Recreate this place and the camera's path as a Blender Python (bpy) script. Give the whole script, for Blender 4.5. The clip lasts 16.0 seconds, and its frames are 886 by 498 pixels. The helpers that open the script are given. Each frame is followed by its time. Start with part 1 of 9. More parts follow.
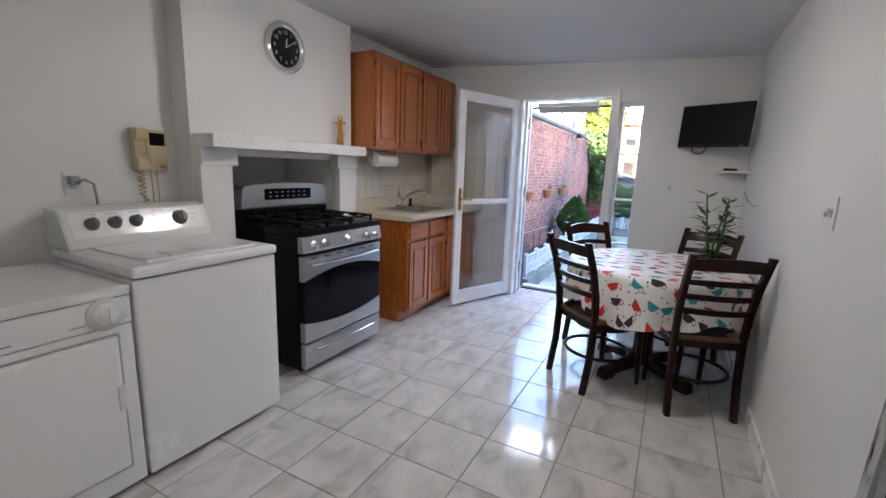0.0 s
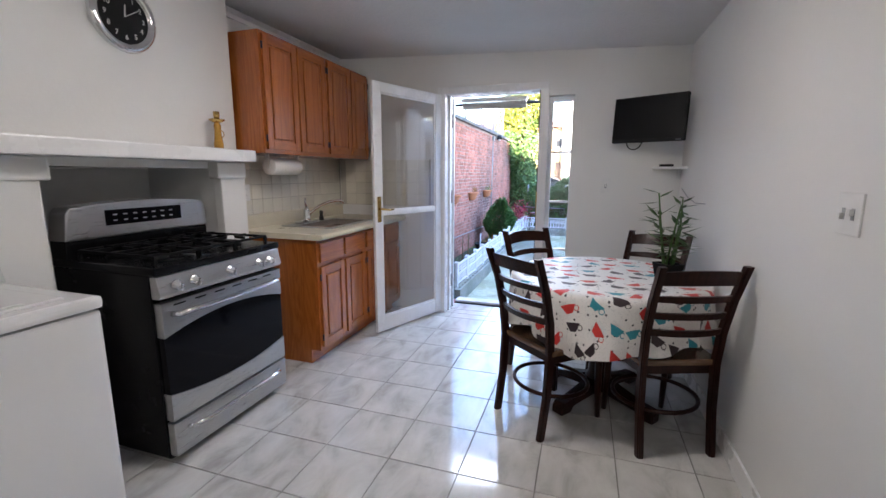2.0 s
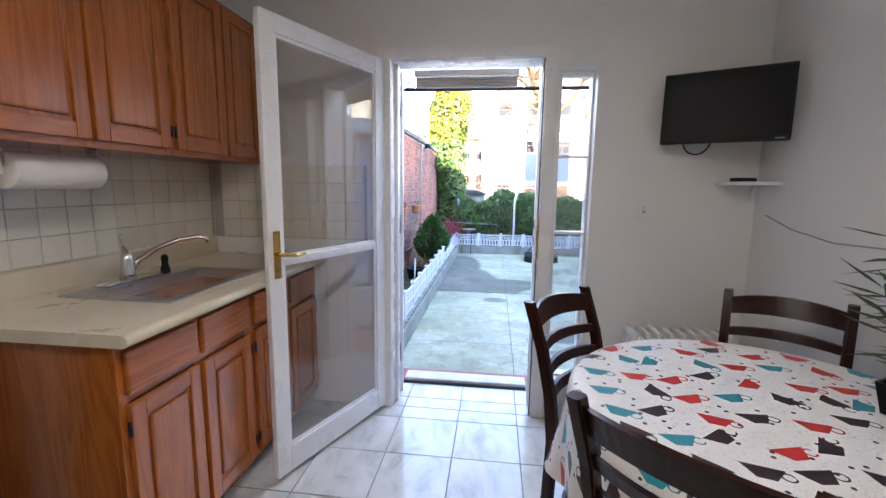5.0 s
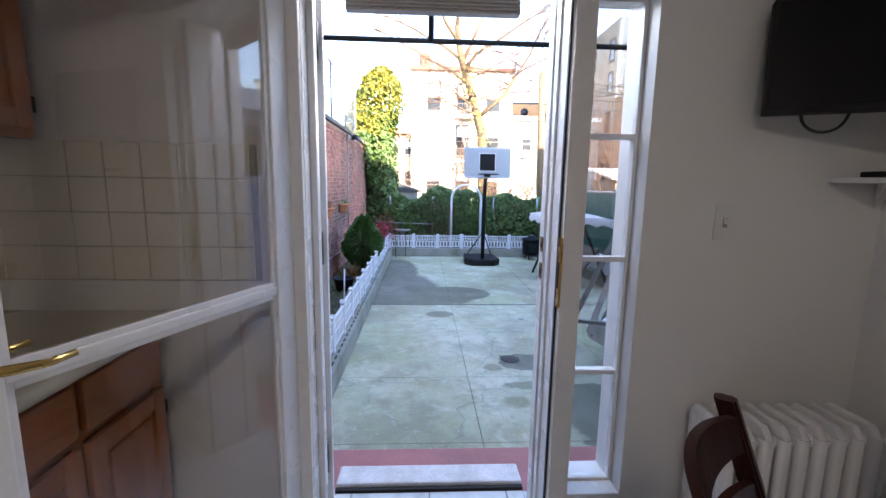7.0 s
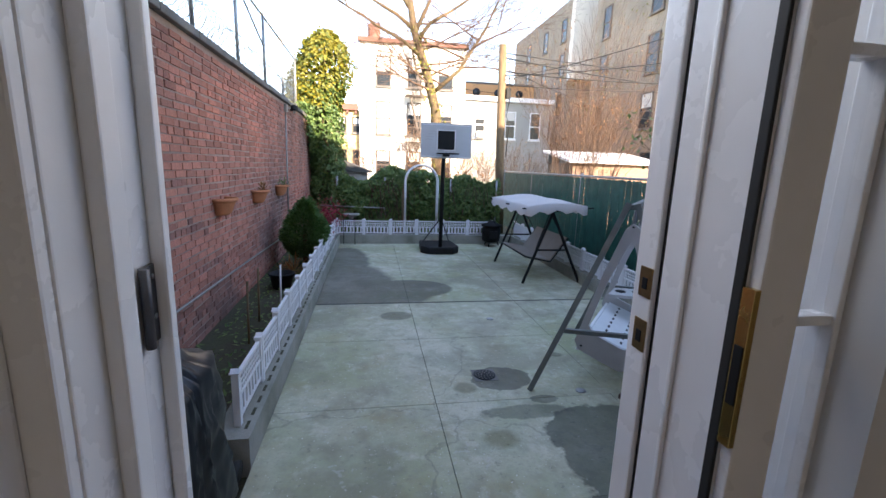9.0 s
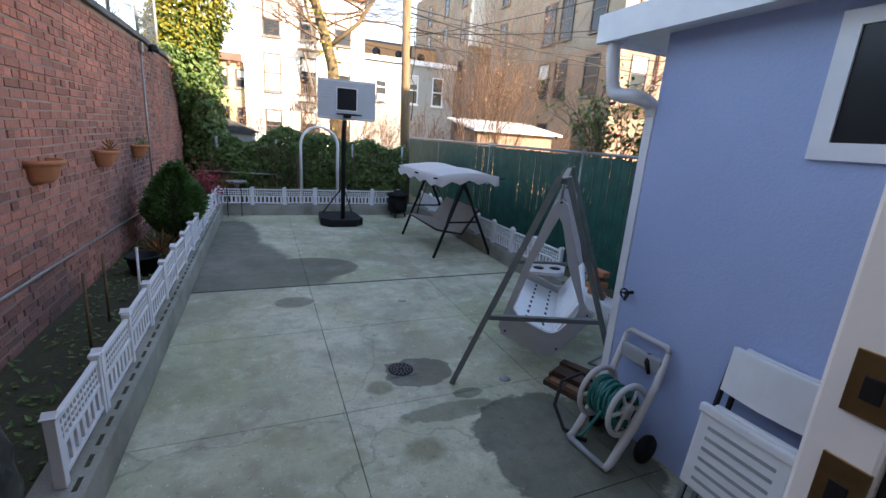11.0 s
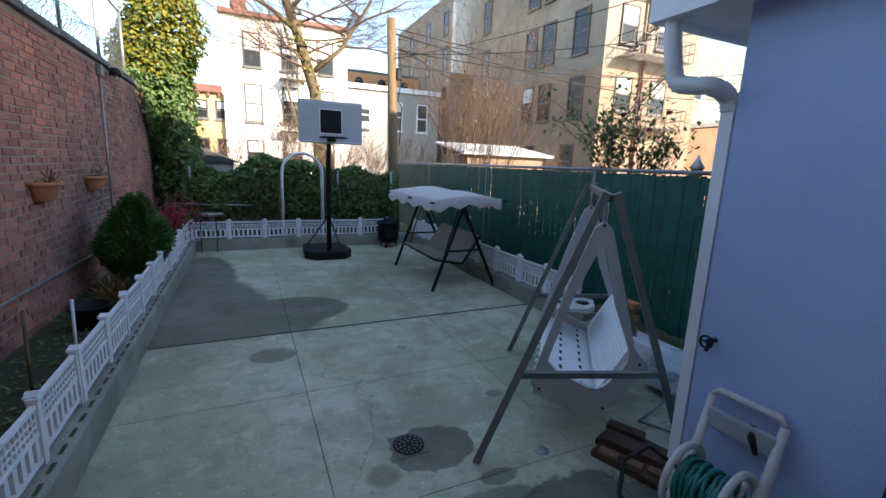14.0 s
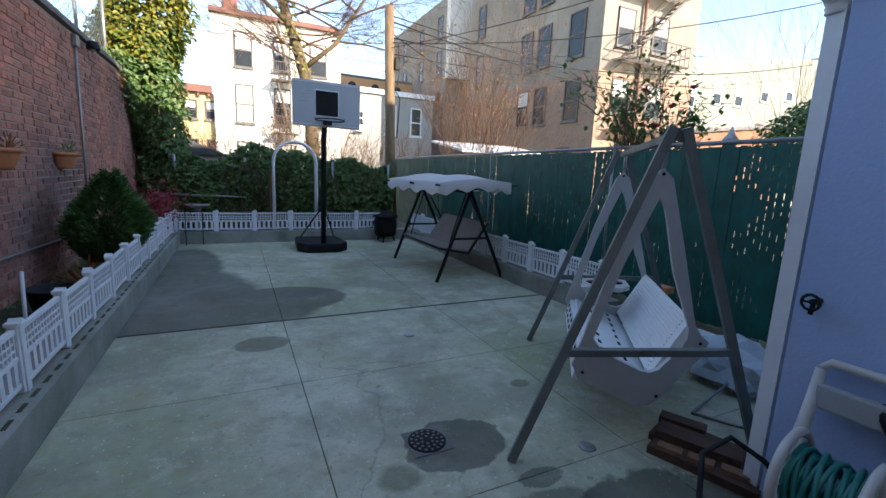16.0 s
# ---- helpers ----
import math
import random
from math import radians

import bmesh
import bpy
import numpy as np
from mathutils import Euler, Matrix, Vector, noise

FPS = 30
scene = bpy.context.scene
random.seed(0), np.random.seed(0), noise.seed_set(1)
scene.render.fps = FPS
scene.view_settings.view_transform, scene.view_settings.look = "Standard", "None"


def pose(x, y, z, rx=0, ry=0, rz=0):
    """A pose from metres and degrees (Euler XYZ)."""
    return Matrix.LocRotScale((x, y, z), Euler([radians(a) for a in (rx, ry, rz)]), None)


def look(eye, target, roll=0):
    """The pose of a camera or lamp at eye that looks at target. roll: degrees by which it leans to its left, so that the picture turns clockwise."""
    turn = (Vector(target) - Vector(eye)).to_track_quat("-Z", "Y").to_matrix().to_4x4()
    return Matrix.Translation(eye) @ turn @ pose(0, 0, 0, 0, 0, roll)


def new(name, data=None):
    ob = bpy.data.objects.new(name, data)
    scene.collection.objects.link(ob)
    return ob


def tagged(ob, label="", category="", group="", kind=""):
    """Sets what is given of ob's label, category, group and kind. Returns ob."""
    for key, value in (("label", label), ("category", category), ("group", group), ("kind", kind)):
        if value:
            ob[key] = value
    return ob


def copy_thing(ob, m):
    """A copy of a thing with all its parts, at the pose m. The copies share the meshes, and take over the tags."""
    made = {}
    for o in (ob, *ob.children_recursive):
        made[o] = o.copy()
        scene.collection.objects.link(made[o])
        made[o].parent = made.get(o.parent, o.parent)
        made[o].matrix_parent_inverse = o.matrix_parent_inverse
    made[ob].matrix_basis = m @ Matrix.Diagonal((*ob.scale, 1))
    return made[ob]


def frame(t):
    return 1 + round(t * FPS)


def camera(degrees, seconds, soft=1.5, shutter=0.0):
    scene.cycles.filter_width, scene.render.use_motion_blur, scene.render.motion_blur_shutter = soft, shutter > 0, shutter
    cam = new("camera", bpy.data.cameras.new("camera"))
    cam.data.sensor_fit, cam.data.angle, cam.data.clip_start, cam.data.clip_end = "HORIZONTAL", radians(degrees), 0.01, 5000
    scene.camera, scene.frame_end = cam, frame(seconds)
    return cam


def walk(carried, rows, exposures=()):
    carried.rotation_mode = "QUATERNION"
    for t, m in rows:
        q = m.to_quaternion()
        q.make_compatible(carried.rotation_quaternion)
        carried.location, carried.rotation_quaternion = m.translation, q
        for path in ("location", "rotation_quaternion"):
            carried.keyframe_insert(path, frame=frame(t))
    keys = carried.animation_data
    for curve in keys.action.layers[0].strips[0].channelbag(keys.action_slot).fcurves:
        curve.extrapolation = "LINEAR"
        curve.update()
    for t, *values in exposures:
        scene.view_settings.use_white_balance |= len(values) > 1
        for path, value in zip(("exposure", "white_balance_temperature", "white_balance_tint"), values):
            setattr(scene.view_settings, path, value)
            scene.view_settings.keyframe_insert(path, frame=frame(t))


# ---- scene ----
cam = camera(92.1, 16.0)
METRES, EYE, TILT, LEAN, TURN = 5.8, 1.305, 0.0, 0.0, 27.9
ROWS = [
    (0.0, 0.0, 0.0, 0.0, 0.39, -10.79, -2.05),
    (0.5, -0.0002, 0.0074, -0.0, -4.24, -10.55, -1.55),
    (1.0, -0.0001, 0.0215, -0.0014, -7.76, -10.27, -0.77),
    (1.5, 0.0052, 0.0527, -0.0022, -9.52, -10.07, -0.16),
    (2.0, 0.0097, 0.094, -0.0004, -9.8, -9.98, -0.21),
    (2.5, 0.0082, 0.1349, 0.0005, -10.2, -9.59, 0.17),
    (3.0, 0.01, 0.1782, 0.0005, -11.56, -9.13, 0.3),
    (3.5, 0.0159, 0.2197, 0.0012, -12.71, -8.65, 0.13),
    (6.0, 0.0403, 0.4399, 0.0025, -27.76, -8.42, -1.07),
    (6.5, 0.0554, 0.4816, 0.0014, -30.02, -8.56, -0.94),
    (7.0, 0.0749, 0.5234, 0.0029, -30.62, -8.69, -0.93),
    (7.5, 0.0916, 0.5650, 0.0037, -32.8, -8.7, -1.14),
    (8.0, 0.1052, 0.5997, 0.0031, -34.86, -8.98, -1.16),
    (8.5, 0.1261, 0.6346, 0.0005, -35.68, -9.83, -1.36),
    (9.0, 0.1391, 0.6615, -0.0008, -37.26, -10.99, -1.85),
    (9.5, 0.1528, 0.6874, -0.0008, -43.99, -12.1, -3.32),
    (10.0, 0.1674, 0.7075, -0.0028, -46.94, -13.62, -3.95),
    (12.5, 0.2284, 0.7883, -0.0058, -53.1, -15.04, -3.12),
    (13.0, 0.2472, 0.8065, -0.0042, -53.14, -13.98, -2.64),
    (13.5, 0.2564, 0.8196, -0.0075, -52.73, -12.73, -2.42),
    (14.0, 0.2616, 0.8335, -0.0208, -52.3, -11.14, -2.16),
    (14.5, 0.2668, 0.8517, -0.0355, -52.4, -10.43, -2.21),
    (15.0, 0.2749, 0.8662, -0.0508, -52.87, -10.39, -2.29),
    (15.5, 0.2859, 0.8777, -0.0665, -53.37, -10.01, -2.49),
    (16.0, 0.2956, 0.8958, -0.0838, -53.44, -9.84, -2.49),
]
walk(cam, [(t, pose(0, 0, EYE, TILT, LEAN, TURN) @ pose(METRES * x, METRES * y, METRES * z, 90 + pitch, roll, yaw)) for t, x, y, z, yaw, pitch, roll in ROWS],
     exposures=[(0, 4.33, 6300, 14), (2, 4.36, 6300, 14), (3.7, 4.45, 6500, 15), (7, 3.5, 6800, 17), (9, 2.6, 7500, 17), (10.2, 2.45, 7900, 18), (12.5, 2.17, 7500, 12), (13.5, 1.93, 7100, 11), (16, 1.88, 6800, 11)])

# ---- light ----
SUN_EL, SUN_AZ = 25.0, 30.0      # height above the horizon; turn from straight behind the house towards +x
world = bpy.data.worlds.new("sky")
scene.world = world
world.use_nodes = True
wn = world.node_tree
sky = wn.nodes.new("ShaderNodeTexSky")
sky.sky_type, sky.sun_disc = "NISHITA", False
sky.sun_elevation, sky.sun_rotation = radians(SUN_EL), radians(180 - SUN_AZ)
sky.air_density, sky.dust_density, sky.ozone_density = 1.0, 0.1, 2.0
wn.links.new(sky.outputs[0], wn.nodes["Background"].inputs[0])
wn.nodes["Background"].inputs[1].default_value = 0.15
sun = new("sun", bpy.data.lights.new("sun", "SUN"))
sun.data.energy, sun.data.angle, sun.data.color = 4.0, radians(0.5), (1.0, 0.9, 0.76)
_se, _sa = radians(SUN_EL), radians(SUN_AZ)
SUN_DIR = Vector((math.sin(_sa) * math.cos(_se), -math.cos(_sa) * math.cos(_se), math.sin(_se)))
sun.matrix_world = look(tuple(SUN_DIR * 60), (0, 0, 0))


KITCHEN_W, ENTRY_FILL_W, DOOR_FILL_W = 0.22, 0.04, 1.6
# added area lamp outside the yard door, boosting the skylight that falls in
door_fill = new("door_fill_lamp", bpy.data.lights.new("door_fill_lamp", "AREA"))
door_fill.data.shape, door_fill.data.size, door_fill.data.size_y, door_fill.data.energy, door_fill.data.color = "RECTANGLE", 0.9, 0.4, DOOR_FILL_W, (0.84, 0.92, 1.0)
door_fill.matrix_world = look((-1.0, 4.80, 2.16), (-0.85, 2.5, 0.4))


# ---- materials ----
def _bsdf(name):
    m = bpy.data.materials.new(name)
    m.use_nodes = True
    return m, m.node_tree.nodes, m.node_tree.links, m.node_tree.nodes["Principled BSDF"]


def _n(nodes, kind, **ins):
    n = nodes.new(kind)
    for k, v in ins.items():
        n.inputs[k.replace("_", " ")].default_value = v
    return n


def surf(name, colour, rough=0.6, metal=0.0, scale=6.0, vary=0.12, grain=0.0, grain_scale=120.0, bump=0.0, second=None, second_amount=0.5, stretch=(1, 1, 1), coat=0.0, per_piece=0.0, spec=0.5, rough_vary=0.1):
    """A painted, stone, wood or metal surface: base colour with broad stains and fine grain, both in metres."""
    m, nodes, links, b = _bsdf(name)
    co = nodes.new("ShaderNodeTexCoord")
    mp = nodes.new("ShaderNodeMapping")
    mp.inputs["Scale"].default_value = stretch
    links.new(co.outputs["Object"], mp.inputs[0])
    big = _n(nodes, "ShaderNodeTexNoise", Scale=scale, Detail=5.0, Roughness=0.6)
    fine = _n(nodes, "ShaderNodeTexNoise", Scale=grain_scale, Detail=3.0, Roughness=0.6)
    links.new(mp.outputs[0], big.inputs["Vector"])
    links.new(mp.outputs[0], fine.inputs["Vector"])
    mix = nodes.new("ShaderNodeMix")
    mix.data_type = "RGBA"
    c2 = second if second else tuple(max(0.0, c * (1 - 2.2 * vary)) for c in colour)
    ramp = nodes.new("ShaderNodeMapRange")
    ramp.inputs[1].default_value, ramp.inputs[2].default_value = 0.35, 0.7
    ramp.inputs[3].default_value, ramp.inputs[4].default_value = 0.0, second_amount * 1.6 if second else 0.8
    ramp.clamp = True
    links.new(big.outputs[0], ramp.inputs[0])
    links.new(ramp.outputs[0], mix.inputs[0])
    mix.inputs[6].default_value, mix.inputs[7].default_value = (*colour, 1), (*c2, 1)
    last = mix.outputs[2]
    if grain or per_piece:
        hsv = nodes.new("ShaderNodeHueSaturation")
        links.new(last, hsv.inputs["Color"])
        mr = nodes.new("ShaderNodeMapRange")
        mr.inputs[1].default_value, mr.inputs[2].default_value = 0.25, 0.75
        mr.inputs[3].default_value, mr.inputs[4].default_value = 1 - grain, 1 + grain
        links.new(fine.outputs[0], mr.inputs[0])
        val = mr.outputs[0]
        if per_piece:
            oi = nodes.new("ShaderNodeObjectInfo")
            geo = nodes.new("ShaderNodeNewGeometry")
            add = nodes.new("ShaderNodeMath"); add.operation = "ADD"
            links.new(oi.outputs["Random"], add.inputs[0]); links.new(geo.outputs["Random Per Island"], add.inputs[1])
            fr = nodes.new("ShaderNodeMath"); fr.operation = "FRACT"
            links.new(add.outputs[0], fr.inputs[0])
            mr2 = nodes.new("ShaderNodeMapRange")
            mr2.inputs[3].default_value, mr2.inputs[4].default_value = 1 - per_piece, 1 + per_piece
            links.new(fr.outputs[0], mr2.inputs[0])
            mul = nodes.new("ShaderNodeMath"); mul.operation = "MULTIPLY"
            links.new(val, mul.inputs[0]); links.new(mr2.outputs[0], mul.inputs[1])
            val = mul.outputs[0]
        links.new(val, hsv.inputs["Value"])
        last = hsv.outputs[0]
    links.new(last, b.inputs["Base Color"])
    rr = nodes.new("ShaderNodeMapRange")
    rr.inputs[3].default_value, rr.inputs[4].default_value = max(0.02, rough - rough_vary), min(1.0, rough + rough_vary)
    links.new(big.outputs[0], rr.inputs[0])
    links.new(rr.outputs[0], b.inputs["Roughness"])
    b.inputs["Metallic"].default_value = metal
    b.inputs["Specular IOR Level"].default_value = spec
    b.inputs["Coat Weight"].default_value = coat
    if bump:
        bp = nodes.new("ShaderNodeBump")
        bp.inputs["Strength"].default_value, bp.inputs["Distance"].default_value = min(1.0, bump), 0.004
        links.new(fine.outputs[0], bp.inputs["Height"])
        links.new(bp.outputs[0], b.inputs["Normal"])
    return m


def wood(name, light, dark, along="z", rough=0.35, coat=0.3, rings=9.0):
    """Stained timber with grain along one axis."""
    m, nodes, links, b = _bsdf(name)
    co = nodes.new("ShaderNodeTexCoord")
    mp = nodes.new("ShaderNodeMapping")
    mp.inputs["Scale"].default_value = tuple(0.09 if a == along else 1.0 for a in "xyz")
    links.new(co.outputs["Object"], mp.inputs[0])
    broad = _n(nodes, "ShaderNodeTexNoise", Scale=rings, Detail=4.0, Distortion=1.2)
    fine = _n(nodes, "ShaderNodeTexNoise", Scale=rings * 22, Detail=4.0, Roughness=0.7)
    links.new(mp.outputs[0], broad.inputs["Vector"]); links.new(mp.outputs[0], fine.inputs["Vector"])
    wv = nodes.new("ShaderNodeMath"); wv.operation = "PINGPONG"
    sc = nodes.new("ShaderNodeMath"); sc.operation = "MULTIPLY"; sc.inputs[1].default_value = 7.0
    links.new(broad.outputs[0], sc.inputs[0]); links.new(sc.outputs[0], wv.inputs[0]); wv.inputs[1].default_value = 0.5
    mr = nodes.new("ShaderNodeMath"); mr.operation = "MULTIPLY_ADD"; mr.inputs[1].default_value = 0.9
    links.new(wv.outputs[0], mr.inputs[0])
    f2 = nodes.new("ShaderNodeMath"); f2.operation = "MULTIPLY"; f2.inputs[1].default_value = 0.7
    links.new(fine.outputs[0], f2.inputs[0]); links.new(f2.outputs[0], mr.inputs[2])
    rp = nodes.new("ShaderNodeMapRange"); rp.inputs[1].default_value, rp.inputs[2].default_value = 0.2, 0.85
    links.new(mr.outputs[0], rp.inputs[0])
    mix = nodes.new("ShaderNodeMix"); mix.data_type = "RGBA"
    mix.inputs[6].default_value, mix.inputs[7].default_value = (*light, 1), (*dark, 1)
    links.new(rp.outputs[0], mix.inputs[0]); links.new(mix.outputs[2], b.inputs["Base Color"])
    b.inputs["Roughness"].default_value = rough
    b.inputs["Coat Weight"].default_value, b.inputs["Coat Roughness"].default_value = coat, 0.2
    bp = nodes.new("ShaderNodeBump"); bp.inputs["Strength"].default_value, bp.inputs["Distance"].default_value = 0.25, 0.002
    links.new(fine.outputs[0], bp.inputs["Height"]); links.new(bp.outputs[0], b.inputs["Normal"])
    return m


def glass(name, tint=(1, 1, 1), rough=0.0):
    """Thin clear window glass."""
    m, nodes, links, b = _bsdf(name)
    tr = nodes.new("ShaderNodeBsdfTransparent"); tr.inputs[0].default_value = (*[0.93 * c for c in tint], 1)
    gl = nodes.new("ShaderNodeBsdfGlossy"); gl.inputs["Roughness"].default_value = rough
    lw = nodes.new("ShaderNodeLayerWeight"); lw.inputs[0].default_value = 0.5
    pw = nodes.new("ShaderNodeMath"); pw.operation = "POWER"; pw.inputs[1].default_value = 5.0
    links.new(lw.outputs["Facing"], pw.inputs[0])
    fr = nodes.new("ShaderNodeMath"); fr.operation = "MULTIPLY_ADD"; fr.inputs[1].default_value, fr.inputs[2].default_value = 0.85, 0.07
    links.new(pw.outputs[0], fr.inputs[0])
    mx = nodes.new("ShaderNodeMixShader")
    links.new(fr.outputs[0], mx.inputs[0]); links.new(tr.outputs[0], mx.inputs[1]); links.new(gl.outputs[0], mx.inputs[2])
    links.new(mx.outputs[0], nodes["Material Output"].inputs[0])
    return m


def leafy(name, a, b2, rough=0.5):
    """Leaves, each a shade of its own, letting a little light through."""
    m, nodes, links, b = _bsdf(name)
    geo = nodes.new("ShaderNodeNewGeometry")
    mix = nodes.new("ShaderNodeMix"); mix.data_type = "RGBA"
    mix.inputs[6].default_value, mix.inputs[7].default_value = (*a, 1), (*b2, 1)
    links.new(geo.outputs["Random Per Island"], mix.inputs[0]); links.new(mix.outputs[2], b.inputs["Base Color"])
    b.inputs["Roughness"].default_value = rough
    tl = nodes.new("ShaderNodeBsdfTranslucent"); links.new(mix.outputs[2], tl.inputs[0])
    mx = nodes.new("ShaderNodeMixShader"); mx.inputs[0].default_value = 0.25
    links.new(b.outputs[0], mx.inputs[1]); links.new(tl.outputs[0], mx.inputs[2])
    links.new(mx.outputs[0], nodes["Material Output"].inputs[0])
    return m


def marble_tile(name):
    """Glazed pale grey floor tile with soft diagonal veins, different on every tile."""
    m, nodes, links, b = _bsdf(name)
    co = nodes.new("ShaderNodeTexCoord")
    oi = nodes.new("ShaderNodeObjectInfo")
    off = nodes.new("ShaderNodeVectorMath"); off.operation = "SCALE"
    comb = nodes.new("ShaderNodeCombineXYZ")
    links.new(oi.outputs["Random"], comb.inputs[0]); links.new(oi.outputs["Random"], comb.inputs[1])
    links.new(comb.outputs[0], off.inputs[0]); off.inputs["Scale"].default_value = 60.0
    ad = nodes.new("ShaderNodeVectorMath"); ad.operation = "ADD"
    links.new(co.outputs["Object"], ad.inputs[0]); links.new(off.outputs[0], ad.inputs[1])
    mp = nodes.new("ShaderNodeMapping"); mp.inputs["Rotation"].default_value = (0, 0, 0.9); mp.inputs["Scale"].default_value = (1.5, 0.8, 1)
    links.new(ad.outputs[0], mp.inputs[0])
    n1 = _n(nodes, "ShaderNodeTexNoise", Scale=5.0, Detail=5.0, Roughness=0.55, Distortion=0.5)
    links.new(mp.outputs[0], n1.inputs["Vector"])
    rp = nodes.new("ShaderNodeValToRGB")
    e = rp.color_ramp.elements
    e[0].position, e[0].color = 0.28, (0.34, 0.325, 0.305, 1)
    e[1].position, e[1].color = 0.72, (0.60, 0.59, 0.57, 1)
    e.new(0.48).color = (0.50, 0.49, 0.47, 1)
    links.new(n1.outputs[0], rp.inputs[0]); links.new(rp.outputs[0], b.inputs["Base Color"])
    b.inputs["Roughness"].default_value = 0.11
    n2 = _n(nodes, "ShaderNodeTexNoise", Scale=9.0, Detail=2.0)
    links.new(ad.outputs[0], n2.inputs["Vector"])
    bp = nodes.new("ShaderNodeBump"); bp.inputs["Strength"].default_value, bp.inputs["Distance"].default_value = 0.12, 0.004
    links.new(n2.outputs[0], bp.inputs["Height"]); links.new(bp.outputs[0], b.inputs["Normal"])
    return m


def concrete(name):
    """Old poured yard slab: pale grey with green algae, brown stains, damp patches and fine cracks."""
    m, nodes, links, b = _bsdf(name)
    co = nodes.new("ShaderNodeTexCoord")
    vec = co.outputs["Object"]

    def noise_mix(prev, scale, lo, hi, colour, detail=6.0, amount=1.0):
        nz = _n(nodes, "ShaderNodeTexNoise", Scale=scale, Detail=detail, Roughness=0.62)
        links.new(vec, nz.inputs["Vector"])
        r = nodes.new("ShaderNodeMapRange"); r.inputs[1].default_value, r.inputs[2].default_value, r.inputs[4].default_value = lo, hi, amount
        links.new(nz.outputs[0], r.inputs[0])
        mx = nodes.new("ShaderNodeMix"); mx.data_type = "RGBA"
        links.new(r.outputs[0], mx.inputs[0])
        if isinstance(prev, tuple):
            mx.inputs[6].default_value = (*prev, 1)
        else:
            links.new(prev, mx.inputs[6])
        mx.inputs[7].default_value = (*colour, 1)
        return mx.outputs[2]

    c = noise_mix((0.47, 0.465, 0.40), 1.3, 0.40, 0.66, (0.33, 0.35, 0.255), amount=0.9)
    c = noise_mix(c, 0.7, 0.44, 0.66, (0.235, 0.265, 0.15), amount=0.9)
    c = noise_mix(c, 3.4, 0.50, 0.70, (0.25, 0.235, 0.185), amount=0.7)
    c = noise_mix(c, 1.9, 0.52, 0.72, (0.30, 0.235, 0.13), amount=0.45)
    c = noise_mix(c, 7.5, 0.50, 0.72, (0.22, 0.225, 0.18), detail=8.0, amount=0.55)
    c = noise_mix(c, 5.0, 0.56, 0.70, (0.56, 0.56, 0.51), detail=8.0, amount=0.6)
    c = noise_mix(c, 0.9, 0.50, 0.60, (0.20, 0.19, 0.15), detail=9.0, amount=0.55)
    c = noise_mix(c, 22.0, 0.62, 0.72, (0.15, 0.15, 0.13), detail=4.0, amount=0.6)
    c = noise_mix(c, 60.0, 0.72, 0.76, (0.72, 0.72, 0.70), detail=1.0, amount=0.8)
    c = noise_mix(c, 45.0, 0.5, 0.75, (0.28, 0.28, 0.26), detail=2.0, amount=0.5)
    c = noise_mix(c, 14.0, 0.66, 0.7, (0.44, 0.44, 0.42), detail=2.0, amount=0.5)

    warm = nodes.new("ShaderNodeMix"); warm.data_type = "RGBA"; warm.blend_type = "MULTIPLY"; warm.inputs[0].default_value = 1.0
    links.new(c, warm.inputs[6]); warm.inputs[7].default_value = (1.08, 1.05, 0.93, 1)
    c = warm.outputs[2]

    def blot(cx, cy, rx, ry, wob, strength, soft):
        """A soft-edged uneven oval, 1 inside and 0 outside."""
        sub = nodes.new("ShaderNodeVectorMath"); sub.operation = "SUBTRACT"; sub.inputs[1].default_value = (cx, cy, 0)
        links.new(vec, sub.inputs[0])
        scl = nodes.new("ShaderNodeVectorMath"); scl.operation = "MULTIPLY"; scl.inputs[1].default_value = (1 / rx, 1 / ry, 0)
        links.new(sub.outputs[0], scl.inputs[0])
        ln = nodes.new("ShaderNodeVectorMath"); ln.operation = "LENGTH"
        links.new(scl.outputs[0], ln.inputs[0])
        nz = _n(nodes, "ShaderNodeTexNoise", Scale=1.3 / min(rx, ry), Detail=6.0, Roughness=0.6)
        links.new(vec, nz.inputs["Vector"])
        ma = nodes.new("ShaderNodeMath"); ma.operation = "MULTIPLY_ADD"; ma.inputs[1].default_value = wob
        links.new(nz.outputs[0], ma.inputs[0]); links.new(ln.outputs["Value"], ma.inputs[2])
        r = nodes.new("ShaderNodeMapRange")
        r.inputs[1].default_value, r.inputs[2].default_value = 1 + wob * 0.5 - soft, 1 + wob * 0.5 + soft
        r.inputs[3].default_value, r.inputs[4].default_value = strength, 0
        links.new(ma.outputs[0], r.inputs[0])
        return r.outputs[0]

    def soak(prev, rough_in, mask, tint):
        """Darken the slab where it is wet, and make it a little smoother."""
        mx = nodes.new("ShaderNodeMix"); mx.data_type = "RGBA"; mx.blend_type = "MULTIPLY"
        links.new(mask, mx.inputs[0]); links.new(prev, mx.inputs[6]); mx.inputs[7].default_value = (*tint, 1)
        sb = nodes.new("ShaderNodeMath"); sb.operation = "MULTIPLY_ADD"; sb.inputs[1].default_value = -0.14
        links.new(mask, sb.inputs[0]); links.new(rough_in, sb.inputs[2])
        return mx.outputs[2], sb.outputs[0]

    def both(op, p, q):
        mm = nodes.new("ShaderNodeMath"); mm.operation = op
        links.new(p, mm.inputs[0]); links.new(q, mm.inputs[1])
        return mm.outputs[0]

    base_r = nodes.new("ShaderNodeValue"); base_r.outputs[0].default_value = 0.82
    r = base_r.outputs[0]
